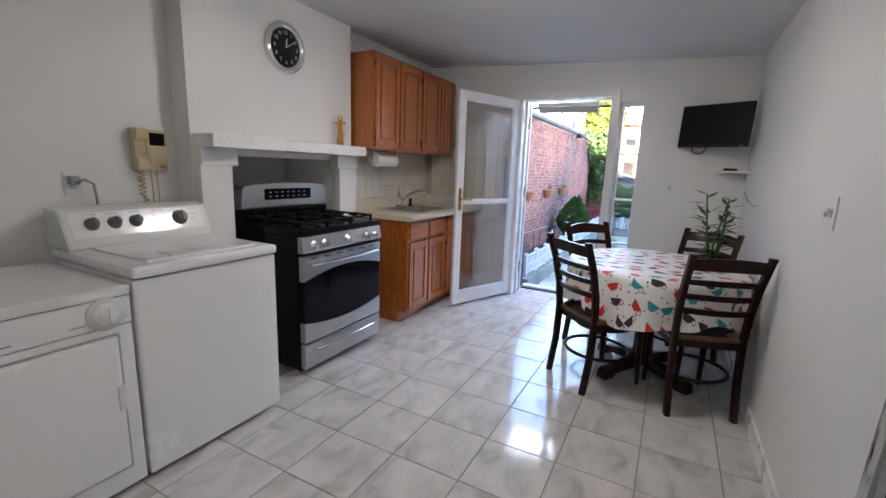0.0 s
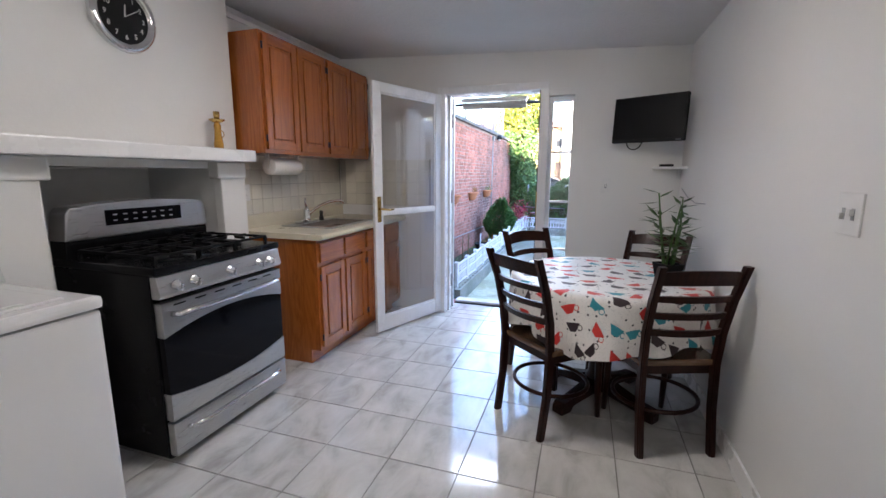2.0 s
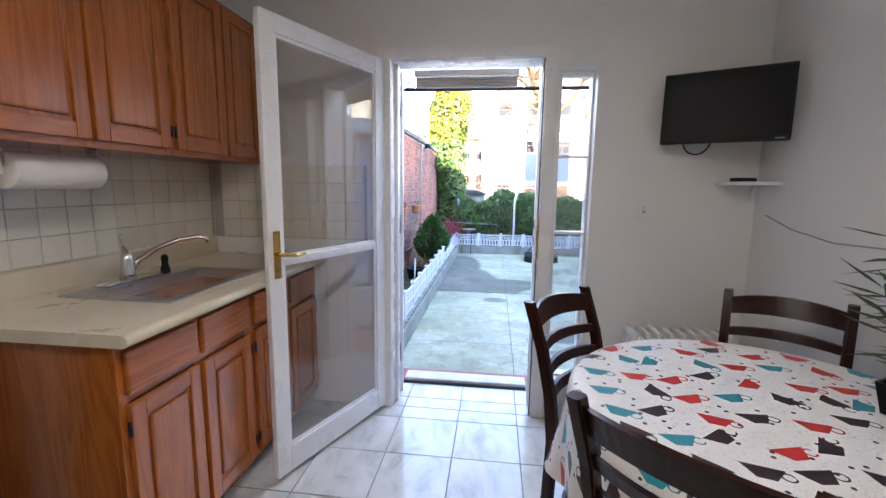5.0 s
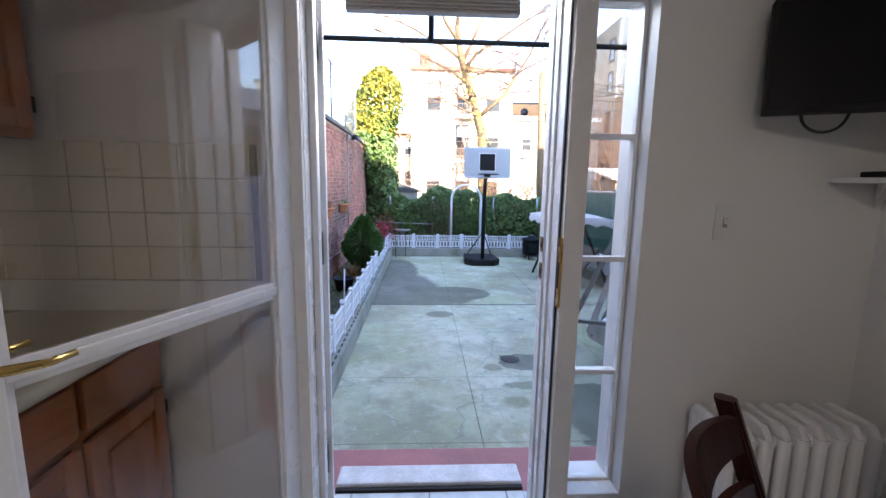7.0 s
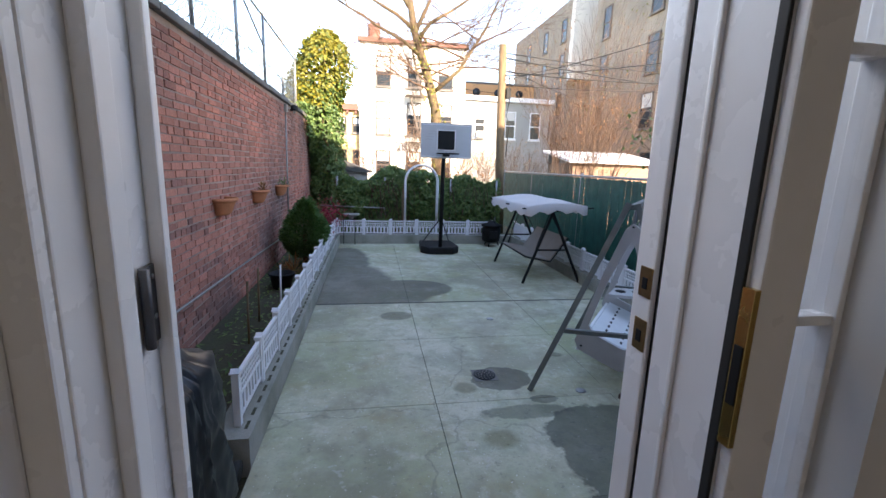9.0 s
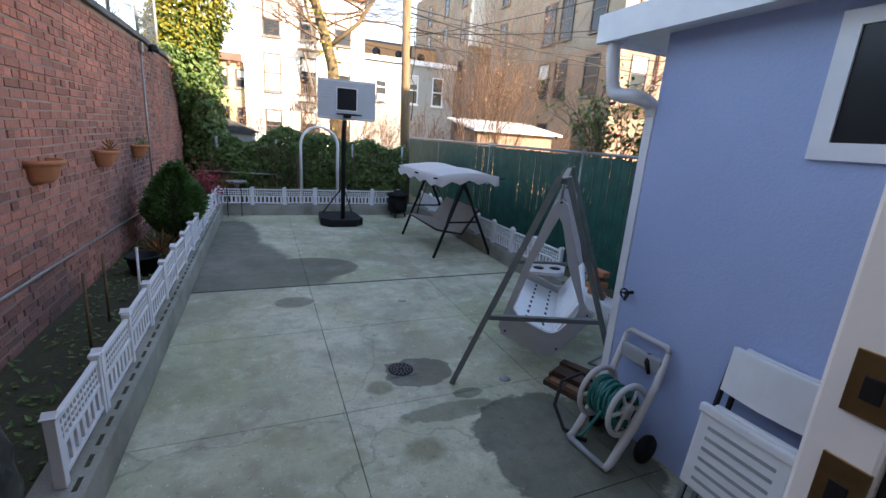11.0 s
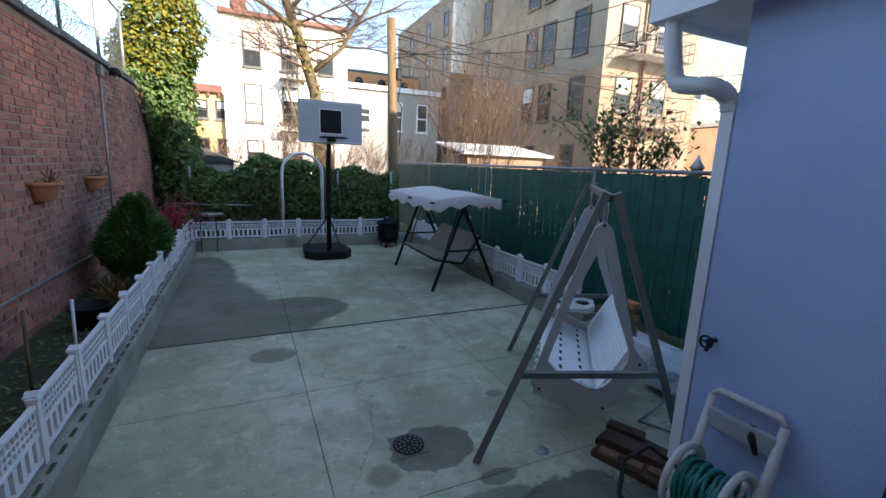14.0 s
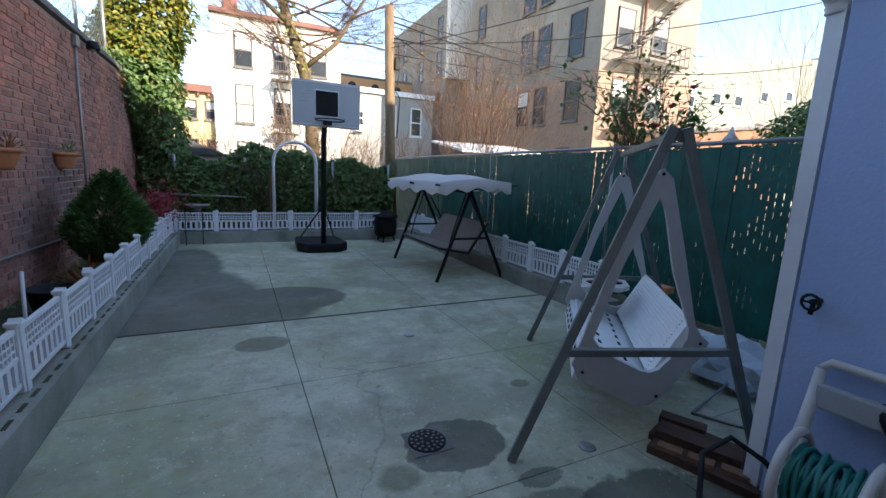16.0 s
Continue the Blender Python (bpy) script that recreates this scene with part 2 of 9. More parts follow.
    # wet ground beside the bed, ending at the open joint
    damp = blot(-1.75, 10.3, 1.05, 1.45, 0.3, 1.0, 0.06)
    for q in ((-1.62, 11.7, 0.5, 1.55, 0.35, 1.0, 0.08), (-1.15, 9.75, 0.95, 0.72, 0.2, 1.0, 0.05), (-0.55, 9.98, 0.68, 0.47, 0.14, 1.0, 0.04)):
        damp = both("MAXIMUM", damp, blot(*q))
    sep = nodes.new("ShaderNodeSeparateXYZ"); links.new(vec, sep.inputs[0])
    edge = nodes.new("ShaderNodeMapRange"); edge.inputs[1].default_value, edge.inputs[2].default_value = 9.30, 9.33
    links.new(sep.outputs[1], edge.inputs[0])
    c, r = soak(c, r, both("MULTIPLY", damp, edge.outputs[0]), (0.36, 0.355, 0.37))
    for q, tint in (((0.06, 7.13, 0.27, 0.20, 0.55, 1.0, 0.025), (0.36, 0.35, 0.35)), ((0.62, 6.05, 0.52, 0.60, 1.0, 0.95, 0.03), (0.30, 0.31, 0.30)), ((0.30, 6.76, 0.12, 0.06, 0.8, 0.9, 0.05), (0.4, 0.41, 0.4)), ((0.1, 6.6, 0.35, 0.09, 0.8, 0.8, 0.08), (0.4, 0.42, 0.4)), ((-0.78, 8.8, 0.2, 0.15, 0.25, 1.0, 0.06), (0.48, 0.48, 0.46)), ((-0.3, 7.0, 0.1, 0.09, 0.5, 0.8, 0.2), (0.5, 0.48, 0.4)), ((0.75, 7.55, 0.07, 0.05, 0.4, 0.9, 0.2), (0.45, 0.43, 0.38)), ((-0.2, 6.3, 0.12, 0.1, 0.7, 0.8, 0.25), (0.5, 0.47, 0.36))):
        c, r = soak(c, r, blot(*q), tint)
    vo = _n(nodes, "ShaderNodeTexVoronoi", Scale=0.42)
    vo.feature = "DISTANCE_TO_EDGE"
    wob = _n(nodes, "ShaderNodeTexNoise", Scale=2.0, Detail=6.0)
    wsum = nodes.new("ShaderNodeVectorMath"); wsum.operation = "MULTIPLY_ADD"; wsum.inputs[1].default_value = (0.7, 0.7, 0)
    links.new(vec, wob.inputs["Vector"]); links.new(wob.outputs["Color"], wsum.inputs[0]); links.new(vec, wsum.inputs[2])
    links.new(wsum.outputs[0], vo.inputs["Vector"])
    ck = nodes.new("ShaderNodeMapRange"); ck.inputs[1].default_value, ck.inputs[2].default_value = 0.0015, 0.004
    ck.inputs[3].default_value, ck.inputs[4].default_value = 0.3, 0.0
    links.new(vo.outputs["Distance"], ck.inputs[0])
    mk = nodes.new("ShaderNodeMix"); mk.data_type = "RGBA"; mk.inputs[7].default_value = (0.09, 0.09, 0.08, 1)
    links.new(ck.outputs[0], mk.inputs[0]); links.new(c, mk.inputs[6])
    links.new(mk.outputs[2], b.inputs["Base Color"]); links.new(r, b.inputs["Roughness"])
    fz = _n(nodes, "ShaderNodeTexNoise", Scale=90.0, Detail=3.0)
    links.new(vec, fz.inputs["Vector"])
    bp = nodes.new("ShaderNodeBump"); bp.inputs["Strength"].default_value, bp.inputs["Distance"].default_value = 0.35, 0.004
    links.new(fz.outputs[0], bp.inputs["Height"]); links.new(bp.outputs[0], b.inputs["Normal"])
    return m


M = {}
M["wall"] = surf("wall_paint", (0.74, 0.735, 0.72), 0.42, vary=0.02, scale=1.2, bump=0.12, grain_scale=60, rough_vary=0.06)
M["ceiling"] = surf("ceiling_paint", (0.66, 0.655, 0.65), 0.55, vary=0.03, scale=2, bump=1.0, grain_scale=38)
M["trim"] = surf("trim_gloss_paint", (0.78, 0.78, 0.78), 0.28, vary=0.03, scale=5, bump=0.08, grain_scale=50)
M["tile"] = marble_tile("floor_tile_glaze")
M["grout"] = surf("grout", (0.24, 0.23, 0.215), 0.9, vary=0.15, scale=4)
M["splash_grout"] = surf("splash_grout", (0.46, 0.43, 0.38), 0.9, vary=0.1, scale=4)
M["splash"] = surf("splash_tile_glaze", (0.72, 0.69, 0.60), 0.16, vary=0.03, per_piece=0.04, grain=0.01)
M["oak"] = wood("oak_stain", (0.47, 0.14, 0.024), (0.30, 0.078, 0.013), "z", rough=0.25, coat=0.5)
M["oak_h"] = wood("oak_stain_across", (0.47, 0.14, 0.024), (0.30, 0.078, 0.013), "y", rough=0.25, coat=0.5)
M["worn_sill"] = surf("worn_sill_paint", (0.62, 0.60, 0.60), 0.6, second=(0.36, 0.34, 0.33), scale=9, grain=0.15, bump=0.3)
M["tv_screen"] = surf("television_screen", (0.006, 0.006, 0.007), 0.4, spec=0.12, vary=0.05)
M["cherry"] = wood("dark_chair_stain", (0.030, 0.008, 0.005), (0.014, 0.004, 0.003), "z", rough=0.28, coat=0.1)
M["cherry"].node_tree.nodes["Principled BSDF"].inputs["Specular IOR Level"].default_value = 0.16
M["seat"] = wood("seat_veneer", (0.16, 0.085, 0.045), (0.095, 0.045, 0.022), "x", rough=0.2, coat=0.6)
M["counter"] = surf("cream_laminate", (0.66, 0.60, 0.47), 0.3, vary=0.04, grain=0.03, grain_scale=300)
M["enamel"] = surf("white_enamel", (0.72, 0.72, 0.725), 0.25, vary=0.015, coat=0.4, scale=2)
M["knob_grey"] = surf("grey_green_knob", (0.13, 0.15, 0.14), 0.35, vary=0.08, scale=20)
M["enamel_panel"] = surf("pale_grey_panel", (0.56, 0.58, 0.56), 0.45, vary=0.02)
M["steel"] = surf("brushed_steel", (0.53, 0.53, 0.53), 0.3, metal=1.0, vary=0.05, stretch=(40, 1, 40), scale=8, grain=0.06)
M["chrome"] = surf("chrome", (0.75, 0.75, 0.76), 0.1, metal=1.0, vary=0.02, rough_vary=0.04)
M["bench_plastic"] = surf("bench_end_plastic", (0.52, 0.50, 0.48), 0.45, vary=0.08, scale=6)
M["swing_frame"] = surf("grey_painted_frame", (0.15, 0.165, 0.155), 0.5, vary=0.2, scale=8, grain=0.1)
M["hinge"] = surf("dark_hinge_steel", (0.10, 0.10, 0.105), 0.45, metal=0.6, vary=0.1, scale=12)
M["galv"] = surf("weathered_metal", (0.33, 0.33, 0.32), 0.45, metal=0.6, vary=0.12, scale=12)
M["brass"] = surf("brass", (0.72, 0.48, 0.16), 0.25, metal=1.0, vary=0.1, scale=20)
M["bronze"] = surf("worn_bronze", (0.30, 0.21, 0.10), 0.4, metal=1.0, vary=0.2, scale=30)
M["black"] = surf("black_enamel", (0.006, 0.006, 0.007), 0.25, vary=0.1, spec=0.12)
M["matt_black"] = surf("matt_black", (0.010, 0.010, 0.011), 0.6, spec=0.25, vary=0.2, grain=0.1)
M["iron"] = surf("cast_iron", (0.007, 0.007, 0.008), 0.55, spec=0.15, vary=0.2, scale=30, bump=0.3)
M["dark_glass"] = surf("black_glass", (0.003, 0.003, 0.005), 0.08, vary=0.0, spec=0.14, rough_vary=0.01)
M["white_plastic"] = surf("white_plastic", (0.74, 0.74, 0.73), 0.4, vary=0.04, scale=10)
M["grey_plastic"] = surf("grey_plastic", (0.33, 0.34, 0.35), 0.5, vary=0.08, scale=10)
M["taupe_plastic"] = surf("warm_grey_plastic", (0.52, 0.49, 0.47), 0.45, vary=0.06, scale=8)
M["beige_plastic"] = surf("aged_beige_plastic", (0.52, 0.44, 0.26), 0.4, vary=0.08)
M["paper"] = surf("paper", (0.8, 0.78, 0.76), 0.9, vary=0.03, bump=0.4, grain_scale=200)
M["glass"] = glass("window_glass")
M["door_glass"] = glass("door_glass")
M["blue"] = surf("pale_blue_stucco", (0.35, 0.44, 0.66), 0.75, vary=0.04, scale=1.0, bump=0.5, grain_scale=70, grain=0.03)
M["brick"] = surf("old_red_brick", (0.48, 0.175, 0.12), 0.9, second=(0.13, 0.085, 0.08), second_amount=0.6, scale=0.6, grain=0.28, grain_scale=45, bump=1.0, per_piece=0.26)
M["mortar"] = surf("pale_mortar", (0.40, 0.28, 0.235), 0.95, second=(0.14, 0.10, 0.09), scale=0.8, grain=0.2, bump=0.6)
M["cap"] = surf("coping_concrete", (0.17, 0.16, 0.15), 0.9, vary=0.2, scale=3, grain=0.15, bump=0.6)
M["concrete"] = concrete("yard_concrete")
M["kerb"] = surf("kerb_concrete", (0.30, 0.29, 0.255), 0.9, second=(0.14, 0.145, 0.11), scale=2.5, grain=0.2, bump=0.7, per_piece=0.1)
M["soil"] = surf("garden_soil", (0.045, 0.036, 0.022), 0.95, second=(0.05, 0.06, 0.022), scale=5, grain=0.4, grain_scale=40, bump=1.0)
M["red_step"] = surf("red_step_paint", (0.36, 0.125, 0.12), 0.7, second=(0.25, 0.10, 0.095), scale=6, grain=0.12, bump=0.4)
M["vinyl"] = surf("white_vinyl", (0.74, 0.74, 0.76), 0.4, vary=0.05, scale=6)
M["green"] = surf("green_slat", (0.006, 0.098, 0.075), 0.5, spec=0.4, vary=0.22, scale=5, per_piece=0.08, grain=0.05)
M["wire"] = surf("galvanised_wire", (0.30, 0.31, 0.31), 0.5, metal=0.6, vary=0.1)
M["terracotta"] = surf("terracotta", (0.55, 0.20, 0.09), 0.85, vary=0.12, scale=14, bump=0.3)
M["timber"] = wood("weathered_pole", (0.23, 0.15, 0.075), (0.12, 0.075, 0.04), "z", rough=0.8, coat=0.0)
M["bark"] = surf("bark", (0.15, 0.10, 0.055), 0.95, second=(0.07, 0.06, 0.028), scale=9, grain=0.3, bump=1.0)
M["twig"] = surf("dry_twigs", (0.13, 0.075, 0.048), 0.9, vary=0.25, scale=3, grain=0.2)
M["ivy"] = leafy("ivy_leaves", (0.04, 0.095, 0.025), (0.145, 0.215, 0.06))
# ivy with the gold of low sunlight mixed into its leaf colour
M["ivy_sun_gold"] = leafy("sun_gold_ivy_leaves", (0.06, 0.095, 0.014), (0.25, 0.21, 0.02))
M["shrub"] = leafy("conifer_needles", (0.035, 0.10, 0.025), (0.11, 0.22, 0.055))
M["bamboo"] = leafy("bamboo_leaves", (0.02, 0.06, 0.015), (0.05, 0.11, 0.03), 0.35)
M["maple"] = leafy("red_leaves", (0.32, 0.015, 0.035), (0.42, 0.04, 0.08))
M["rust_leaf"] = leafy("rusty_leaves", (0.24, 0.10, 0.04), (0.36, 0.18, 0.06))
M["rose_leaf"] = leafy("rose_leaves", (0.06, 0.13, 0.03), (0.15, 0.22, 0.06))
M["white_render"] = surf("white_render", (0.74, 0.70, 0.64), 0.85, vary=0.05, scale=0.4, grain=0.03)
M["tan_render"] = surf("tan_render", (0.31, 0.265, 0.215), 0.9, second=(0.19, 0.155, 0.125), scale=0.5, grain=0.12, grain_scale=8)
M["tan_brick"] = surf("tan_brick", (0.32, 0.215, 0.15), 0.9, second=(0.22, 0.14, 0.10), scale=0.6, grain=0.25, grain_scale=14)
M["siding"] = surf("grey_siding", (0.34, 0.33, 0.31), 0.7, vary=0.06, scale=0.5)
M["yellow_render"] = surf("yellow_render", (0.60, 0.44, 0.22), 0.85, vary=0.06, scale=0.4)
M["orange_render"] = surf("orange_brick", (0.5, 0.26, 0.12), 0.85, vary=0.06, scale=0.4)
M["garage_brick"] = surf("garage_brick", (0.27, 0.13, 0.07), 0.9, second=(0.12, 0.07, 0.045), scale=0.7, grain=0.25, grain_scale=12)
M["cornice"] = surf("red_brown_cornice", (0.19, 0.08, 0.058), 0.7, vary=0.1, scale=1)
M["grey_render"] = surf("grey_green_render", (0.25, 0.255, 0.21), 0.85, vary=0.06, scale=0.4)
M["pane"] = surf("far_window_glass", (0.022, 0.025, 0.028), 0.25, spec=0.3, vary=0.2, scale=0.8, rough_vary=0.03)
M["blind"] = surf("drawn_blind", (0.55, 0.53, 0.5), 0.7, vary=0.05)
M["brown_frame"] = surf("brown_window_frame", (0.10, 0.075, 0.06), 0.6, vary=0.1)
M["canvas"] = leafy("cream_canvas", (0.66, 0.60, 0.58), (0.60, 0.55, 0.54), 0.85)
M["taupe_canvas"] = surf("taupe_sling", (0.27, 0.235, 0.21), 0.8, vary=0.06, scale=6, bump=0.4)
M["teal_hose"] = surf("teal_hose", (0.01, 0.17, 0.15), 0.4, vary=0.1, scale=20)
M["tarp"] = surf("black_vinyl_cover", (0.010, 0.012, 0.018), 0.38, vary=0.2, scale=5)
M["red_wood"] = wood("reddish_board", (0.10, 0.042, 0.022), (0.045, 0.02, 0.012), "y", rough=0.7, coat=0.0)
M["rubber"] = surf("black_rubber", (0.012, 0.012, 0.012), 0.7, vary=0.1)
M["roof"] = surf("roof_felt", (0.09, 0.09, 0.09), 0.9, vary=0.1)


# ---- mesh helpers ----
ORIGIN = {}


def box(bm, x0, x1, y0, y1, z0, z1, bevel=0.0):
    """One axis-aligned block, with its edges rounded by bevel."""
    v = [bm.verts.new((x, y, z)) for x in (x0, x1) for y in (y0, y1) for z in (z0, z1)]
    fs = [bm.faces.new([v[i] for i in q]) for q in ((0, 1, 3, 2), (4, 6, 7, 5), (0, 4, 5, 1), (2, 3, 7, 6), (0, 2, 6, 4), (1, 5, 7, 3))]
    if bevel:
        es = {e for f in fs for e in f.edges}
        bmesh.ops.bevel(bm, geom=list(es), offset=bevel, segments=2, profile=0.6, affect="EDGES")
    return v


def prism(bm, poly, axis, a, b, bevel=0.0):
    """A flat outline pushed from a to b along one axis."""
    def at(p, h):
        return {"x": (h, p[0], p[1]), "y": (p[0], h, p[1]), "z": (p[0], p[1], h)}[axis]
    lo, hi = [bm.verts.new(at(p, a)) for p in poly], [bm.verts.new(at(p, b)) for p in poly]
    n = len(poly)
    fs = [bm.faces.new(lo), bm.faces.new(hi[::-1])]
    fs += [bm.faces.new((lo[i], hi[i], hi[(i + 1) % n], lo[(i + 1) % n])) for i in range(n)]
    bmesh.ops.recalc_face_normals(bm, faces=fs)
    if bevel:
        bmesh.ops.bevel(bm, geom=list({e for f in fs for e in f.edges}), offset=bevel, segments=2, profile=0.6, affect="EDGES")


def tube(bm, pts, r, n=8, caps=True):
    """A round bar along a line of points; r is one radius or one for each point."""
    pts = [Vector(p) for p in pts]
    rs = r if isinstance(r, (list, tuple)) else [r] * len(pts)
    rings, side = [], None
    for i, p in enumerate(pts):
        d = (pts[min(i + 1, len(pts) - 1)] - pts[max(i - 1, 0)]).normalized()
        if side is None:
            side = d.cross(Vector((0, 0, 1)) if abs(d.z) < 0.9 else Vector((1, 0, 0))).normalized()
        else:
            side = (side - d * side.dot(d)).normalized()
        up = d.cross(side)
        rings.append([bm.verts.new(p + rs[i] * (math.cos(2 * math.pi * k / n) * side + math.sin(2 * math.pi * k / n) * up)) for k in range(n)])
    for a, b in zip(rings, rings[1:]):
        for k in range(n):
            f = bm.faces.new((a[k], a[(k + 1) % n], b[(k + 1) % n], b[k]))
            f.smooth = True
    if caps and n > 2:
        bm.faces.new(rings[0][::-1]); bm.faces.new(rings[-1])


def bar(bm, p, q, w, h, up=(0, 0, 1)):
    """A rectangular bar from p to q, w wide and h high."""
    p, q = Vector(p), Vector(q)
    d = (q - p).normalized()
    s = d.cross(Vector(up))
    s = s.normalized() if s.length > 1e-4 else Vector((1, 0, 0))
    u = s.cross(d)
    v = [bm.verts.new(c + s * w * a + u * h * b) for c in (p, q) for a, b in ((-.5, -.5), (.5, -.5), (.5, .5), (-.5, .5))]
    for qd in ((3, 2, 1, 0), (4, 5, 6, 7), (0, 1, 5, 4), (1, 2, 6, 5), (2, 3, 7, 6), (3, 0, 4, 7)):
        bm.faces.new([v[i] for i in qd])


def lathe(bm, profile, centre=(0, 0, 0), n=24, axis="z"):
    """A turned shape from (radius, height) pairs."""
    c = Vector(centre)
    def at(r, h, a):
        x, y = r * math.cos(a), r * math.sin(a)
        return c + Vector({"z": (x, y, h), "x": (h, x, y), "y": (x, h, y)}[axis])
    rings = [[bm.verts.new(at(max(r, 1e-4), h, 2 * math.pi * k / n)) for k in range(n)] for r, h in profile]
    fs = []
    for a, b in zip(rings, rings[1:]):
        for k in range(n):
            f = bm.faces.new((a[k], a[(k + 1) % n], b[(k + 1) % n], b[k]))
            f.smooth = True
            fs.append(f)
    fs += [bm.faces.new(rings[0][::-1]), bm.faces.new(rings[-1])]
    bmesh.ops.recalc_face_normals(bm, faces=fs)


def leaf(bm, p, d, up, length, width):
    """One folded pointed leaf of four triangles."""
    d, up = Vector(d).normalized(), Vector(up)
    s = d.cross(up)
    s = s.normalized() if s.length > 1e-3 else Vector((1, 0, 0))
    n = s.cross(d)
    a, t = Vector(p), Vector(p) + d * length
    m = a + d * length * 0.4
    va, vt, vm = bm.verts.new(a), bm.verts.new(t), bm.verts.new(m - n * width * 0.12)
    vl, vr = bm.verts.new(m + s * width / 2), bm.verts.new(m - s * width / 2)
    for f in ((va, vm, vl), (vl, vm, vt), (va, vr, vm), (vr, vt, vm)):
        bm.faces.new(f)


def mesh_of(name, bm, mat):
    me = bpy.data.meshes.new(name)
    bm.to_mesh(me)
    bm.free()
    me.materials.append(mat)
    return me


def thing(name, label, category, base=(0, 0, 0), group="", kind=""):
    """An Empty at the thing's base; its parts are given in world metres."""
    ob = new(name)
    ob.empty_display_size = 0.1
    ob.location = base
    ORIGIN[ob.name] = Vector(base)
    return tagged(ob, label, category, group, kind)


def part(name, bm, mat, parent, label="", kind=""):
    """One mesh object under a thing or a part."""
    off = ORIGIN.get(parent.name, Vector((0, 0, 0)))
    if off.length:
        bmesh.ops.translate(bm, verts=bm.verts, vec=-off)
    ob = new(name, mesh_of(name, bm, mat))
    ob.parent = parent
    ORIGIN[ob.name] = off
    return tagged(ob, label, kind=kind)


def solid(name, bm, mat, label="", category="", kind="structure", group=""):
    return tagged(new(name, mesh_of(name, bm, mat)), label, category, group, kind)


def blocks(name, mat, boxes, **tags):
    bm = bmesh.new()
    for b in boxes:
        box(bm, *b)
    return solid(name, bm, mat, **tags)


def pbox(name, mat, parent, dims, bevel=0.0, label=""):
    bm = bmesh.new()
    box(bm, *dims, bevel)
    return part(name, bm, mat, parent, label)


def ptube(name, mat, parent, pts, r, n=10, label=""):
    bm = bmesh.new()
    tube(bm, pts, r, n)
    return part(name, bm, mat, parent, label)


def arc(c, r, a0, a1, n, plane="xz"):
    out = []
    for i in range(n + 1):
        a = radians(a0 + (a1 - a0) * i / n)
        u, v = r * math.cos(a), r * math.sin(a)
        out.append({"xz": (c[0] + u, c[1], c[2] + v), "xy": (c[0] + u, c[1] + v, c[2]), "yz": (c[0], c[1] + u, c[2] + v)}[plane])
    return out


# ---- the room ----
LW, RW, BW, G = -2.5, 0.50, 4.25, -0.53      # left, right and back wall faces; yard level
WO = 4.46                                     # outer face of the house
DX0, DX1, DTOP = -1.40, -0.585, 1.985           # door opening
SX0, SX1, SZ0, SZ1 = -0.495, -0.315, 0.205, 1.935  # sidelight opening

floor = blocks("floor", M["grout"], [(-2.9, 1.6, -1.6, BW, -0.10, -0.004), (DX0, DX1, BW, 4.56, -0.10, -0.004)], label="floor of glazed grey marbled tiles with thin joints", category="floor")
blocks("subfloor", M["cap"], [(-2.9, 1.6, -1.6, BW, -0.6, -0.10), (-2.9, 2.9, BW, WO, -0.6, -0.104)], label="concrete base under the kitchen floor", category="floor")

bm = bmesh.new()
c0, c1 = 2.375, 2.245
for (y0, y1) in ((-1.6, BW),):
    v = [bm.verts.new(p) for p in ((-2.9, y0, c0), (1.6, y0, c1 - 0.045), (1.6, y1, c1 - 0.045), (-2.9, y1, c0), (-2.9, y0, c0 + 0.2), (1.6, y0, c1 + 0.15), (1.6, y1, c1 + 0.15), (-2.9, y1, c0 + 0.2))]
    for q in ((0, 1, 2, 3), (7, 6, 5, 4), (0, 4, 5, 1), (1, 5, 6, 2), (2, 6, 7, 3), (3, 7, 4, 0)):
        bm.faces.new([v[i] for i in q])
solid("ceiling", bm, M["ceiling"], "white painted ceiling with an embossed texture", "ceiling")

blocks("wall_left", M["wall"], [(LW - 0.4, LW, -1.6, 1.46, 0, 2.55), (LW - 0.4, LW + 0.005, 2.79, BW, 0, 2.55)], label="white painted kitchen wall", category="wall")
blocks("wall_right", M["wall"], [(RW, RW + 0.15, 1.30, BW, 0, 2.5)], label="white painted wall beside the table", category="wall")
blocks("wall_hall", M["wall"], [(1.45, 1.6, -1.6, 1.30, 0, 2.5), (RW + 0.15, 1.45, 1.30, 1.43, 0, 2.5)], label="plain white wall beside the entry", category="wall")
blocks("wall_front", M["wall"], [(-2.9, 1.6, -1.75, -1.6, 0, 2.6)], label="plain white wall closing the kitchen", category="wall")
blocks("wall_back", M["wall"], [
    (-2.9, DX0 - 0.03, BW, WO, -0.1, 2.6), (DX0 - 0.03, DX1 + 0.03, BW, WO, DTOP + 0.03, 2.6),
    (DX1 + 0.03, SX0 - 0.02, BW, WO, -0.1, 2.6), (SX0 - 0.02, SX1, BW, WO, -0.1, SZ0), (SX0 - 0.02, SX1, BW, WO, SZ1, 2.6),
    (SX1, RW + 0.15, BW, WO, -0.1, 2.6)], label="white painted wall with the yard door", category="wall")
bm = bmesh.new()
pr = [(-0.0, -0.0), (0.05, 0.0), (0.05, -0.012), (0.02, -0.03), (0.012, -0.055), (0, -0.055)]
prism(bm, [(LW + 0.005 + a, 2.365 + b) for a, b in pr], "y", 2.79, BW)
prism(bm, [(LW + a, 2.37 + b) for a, b in pr], "y", -1.6, 1.46)
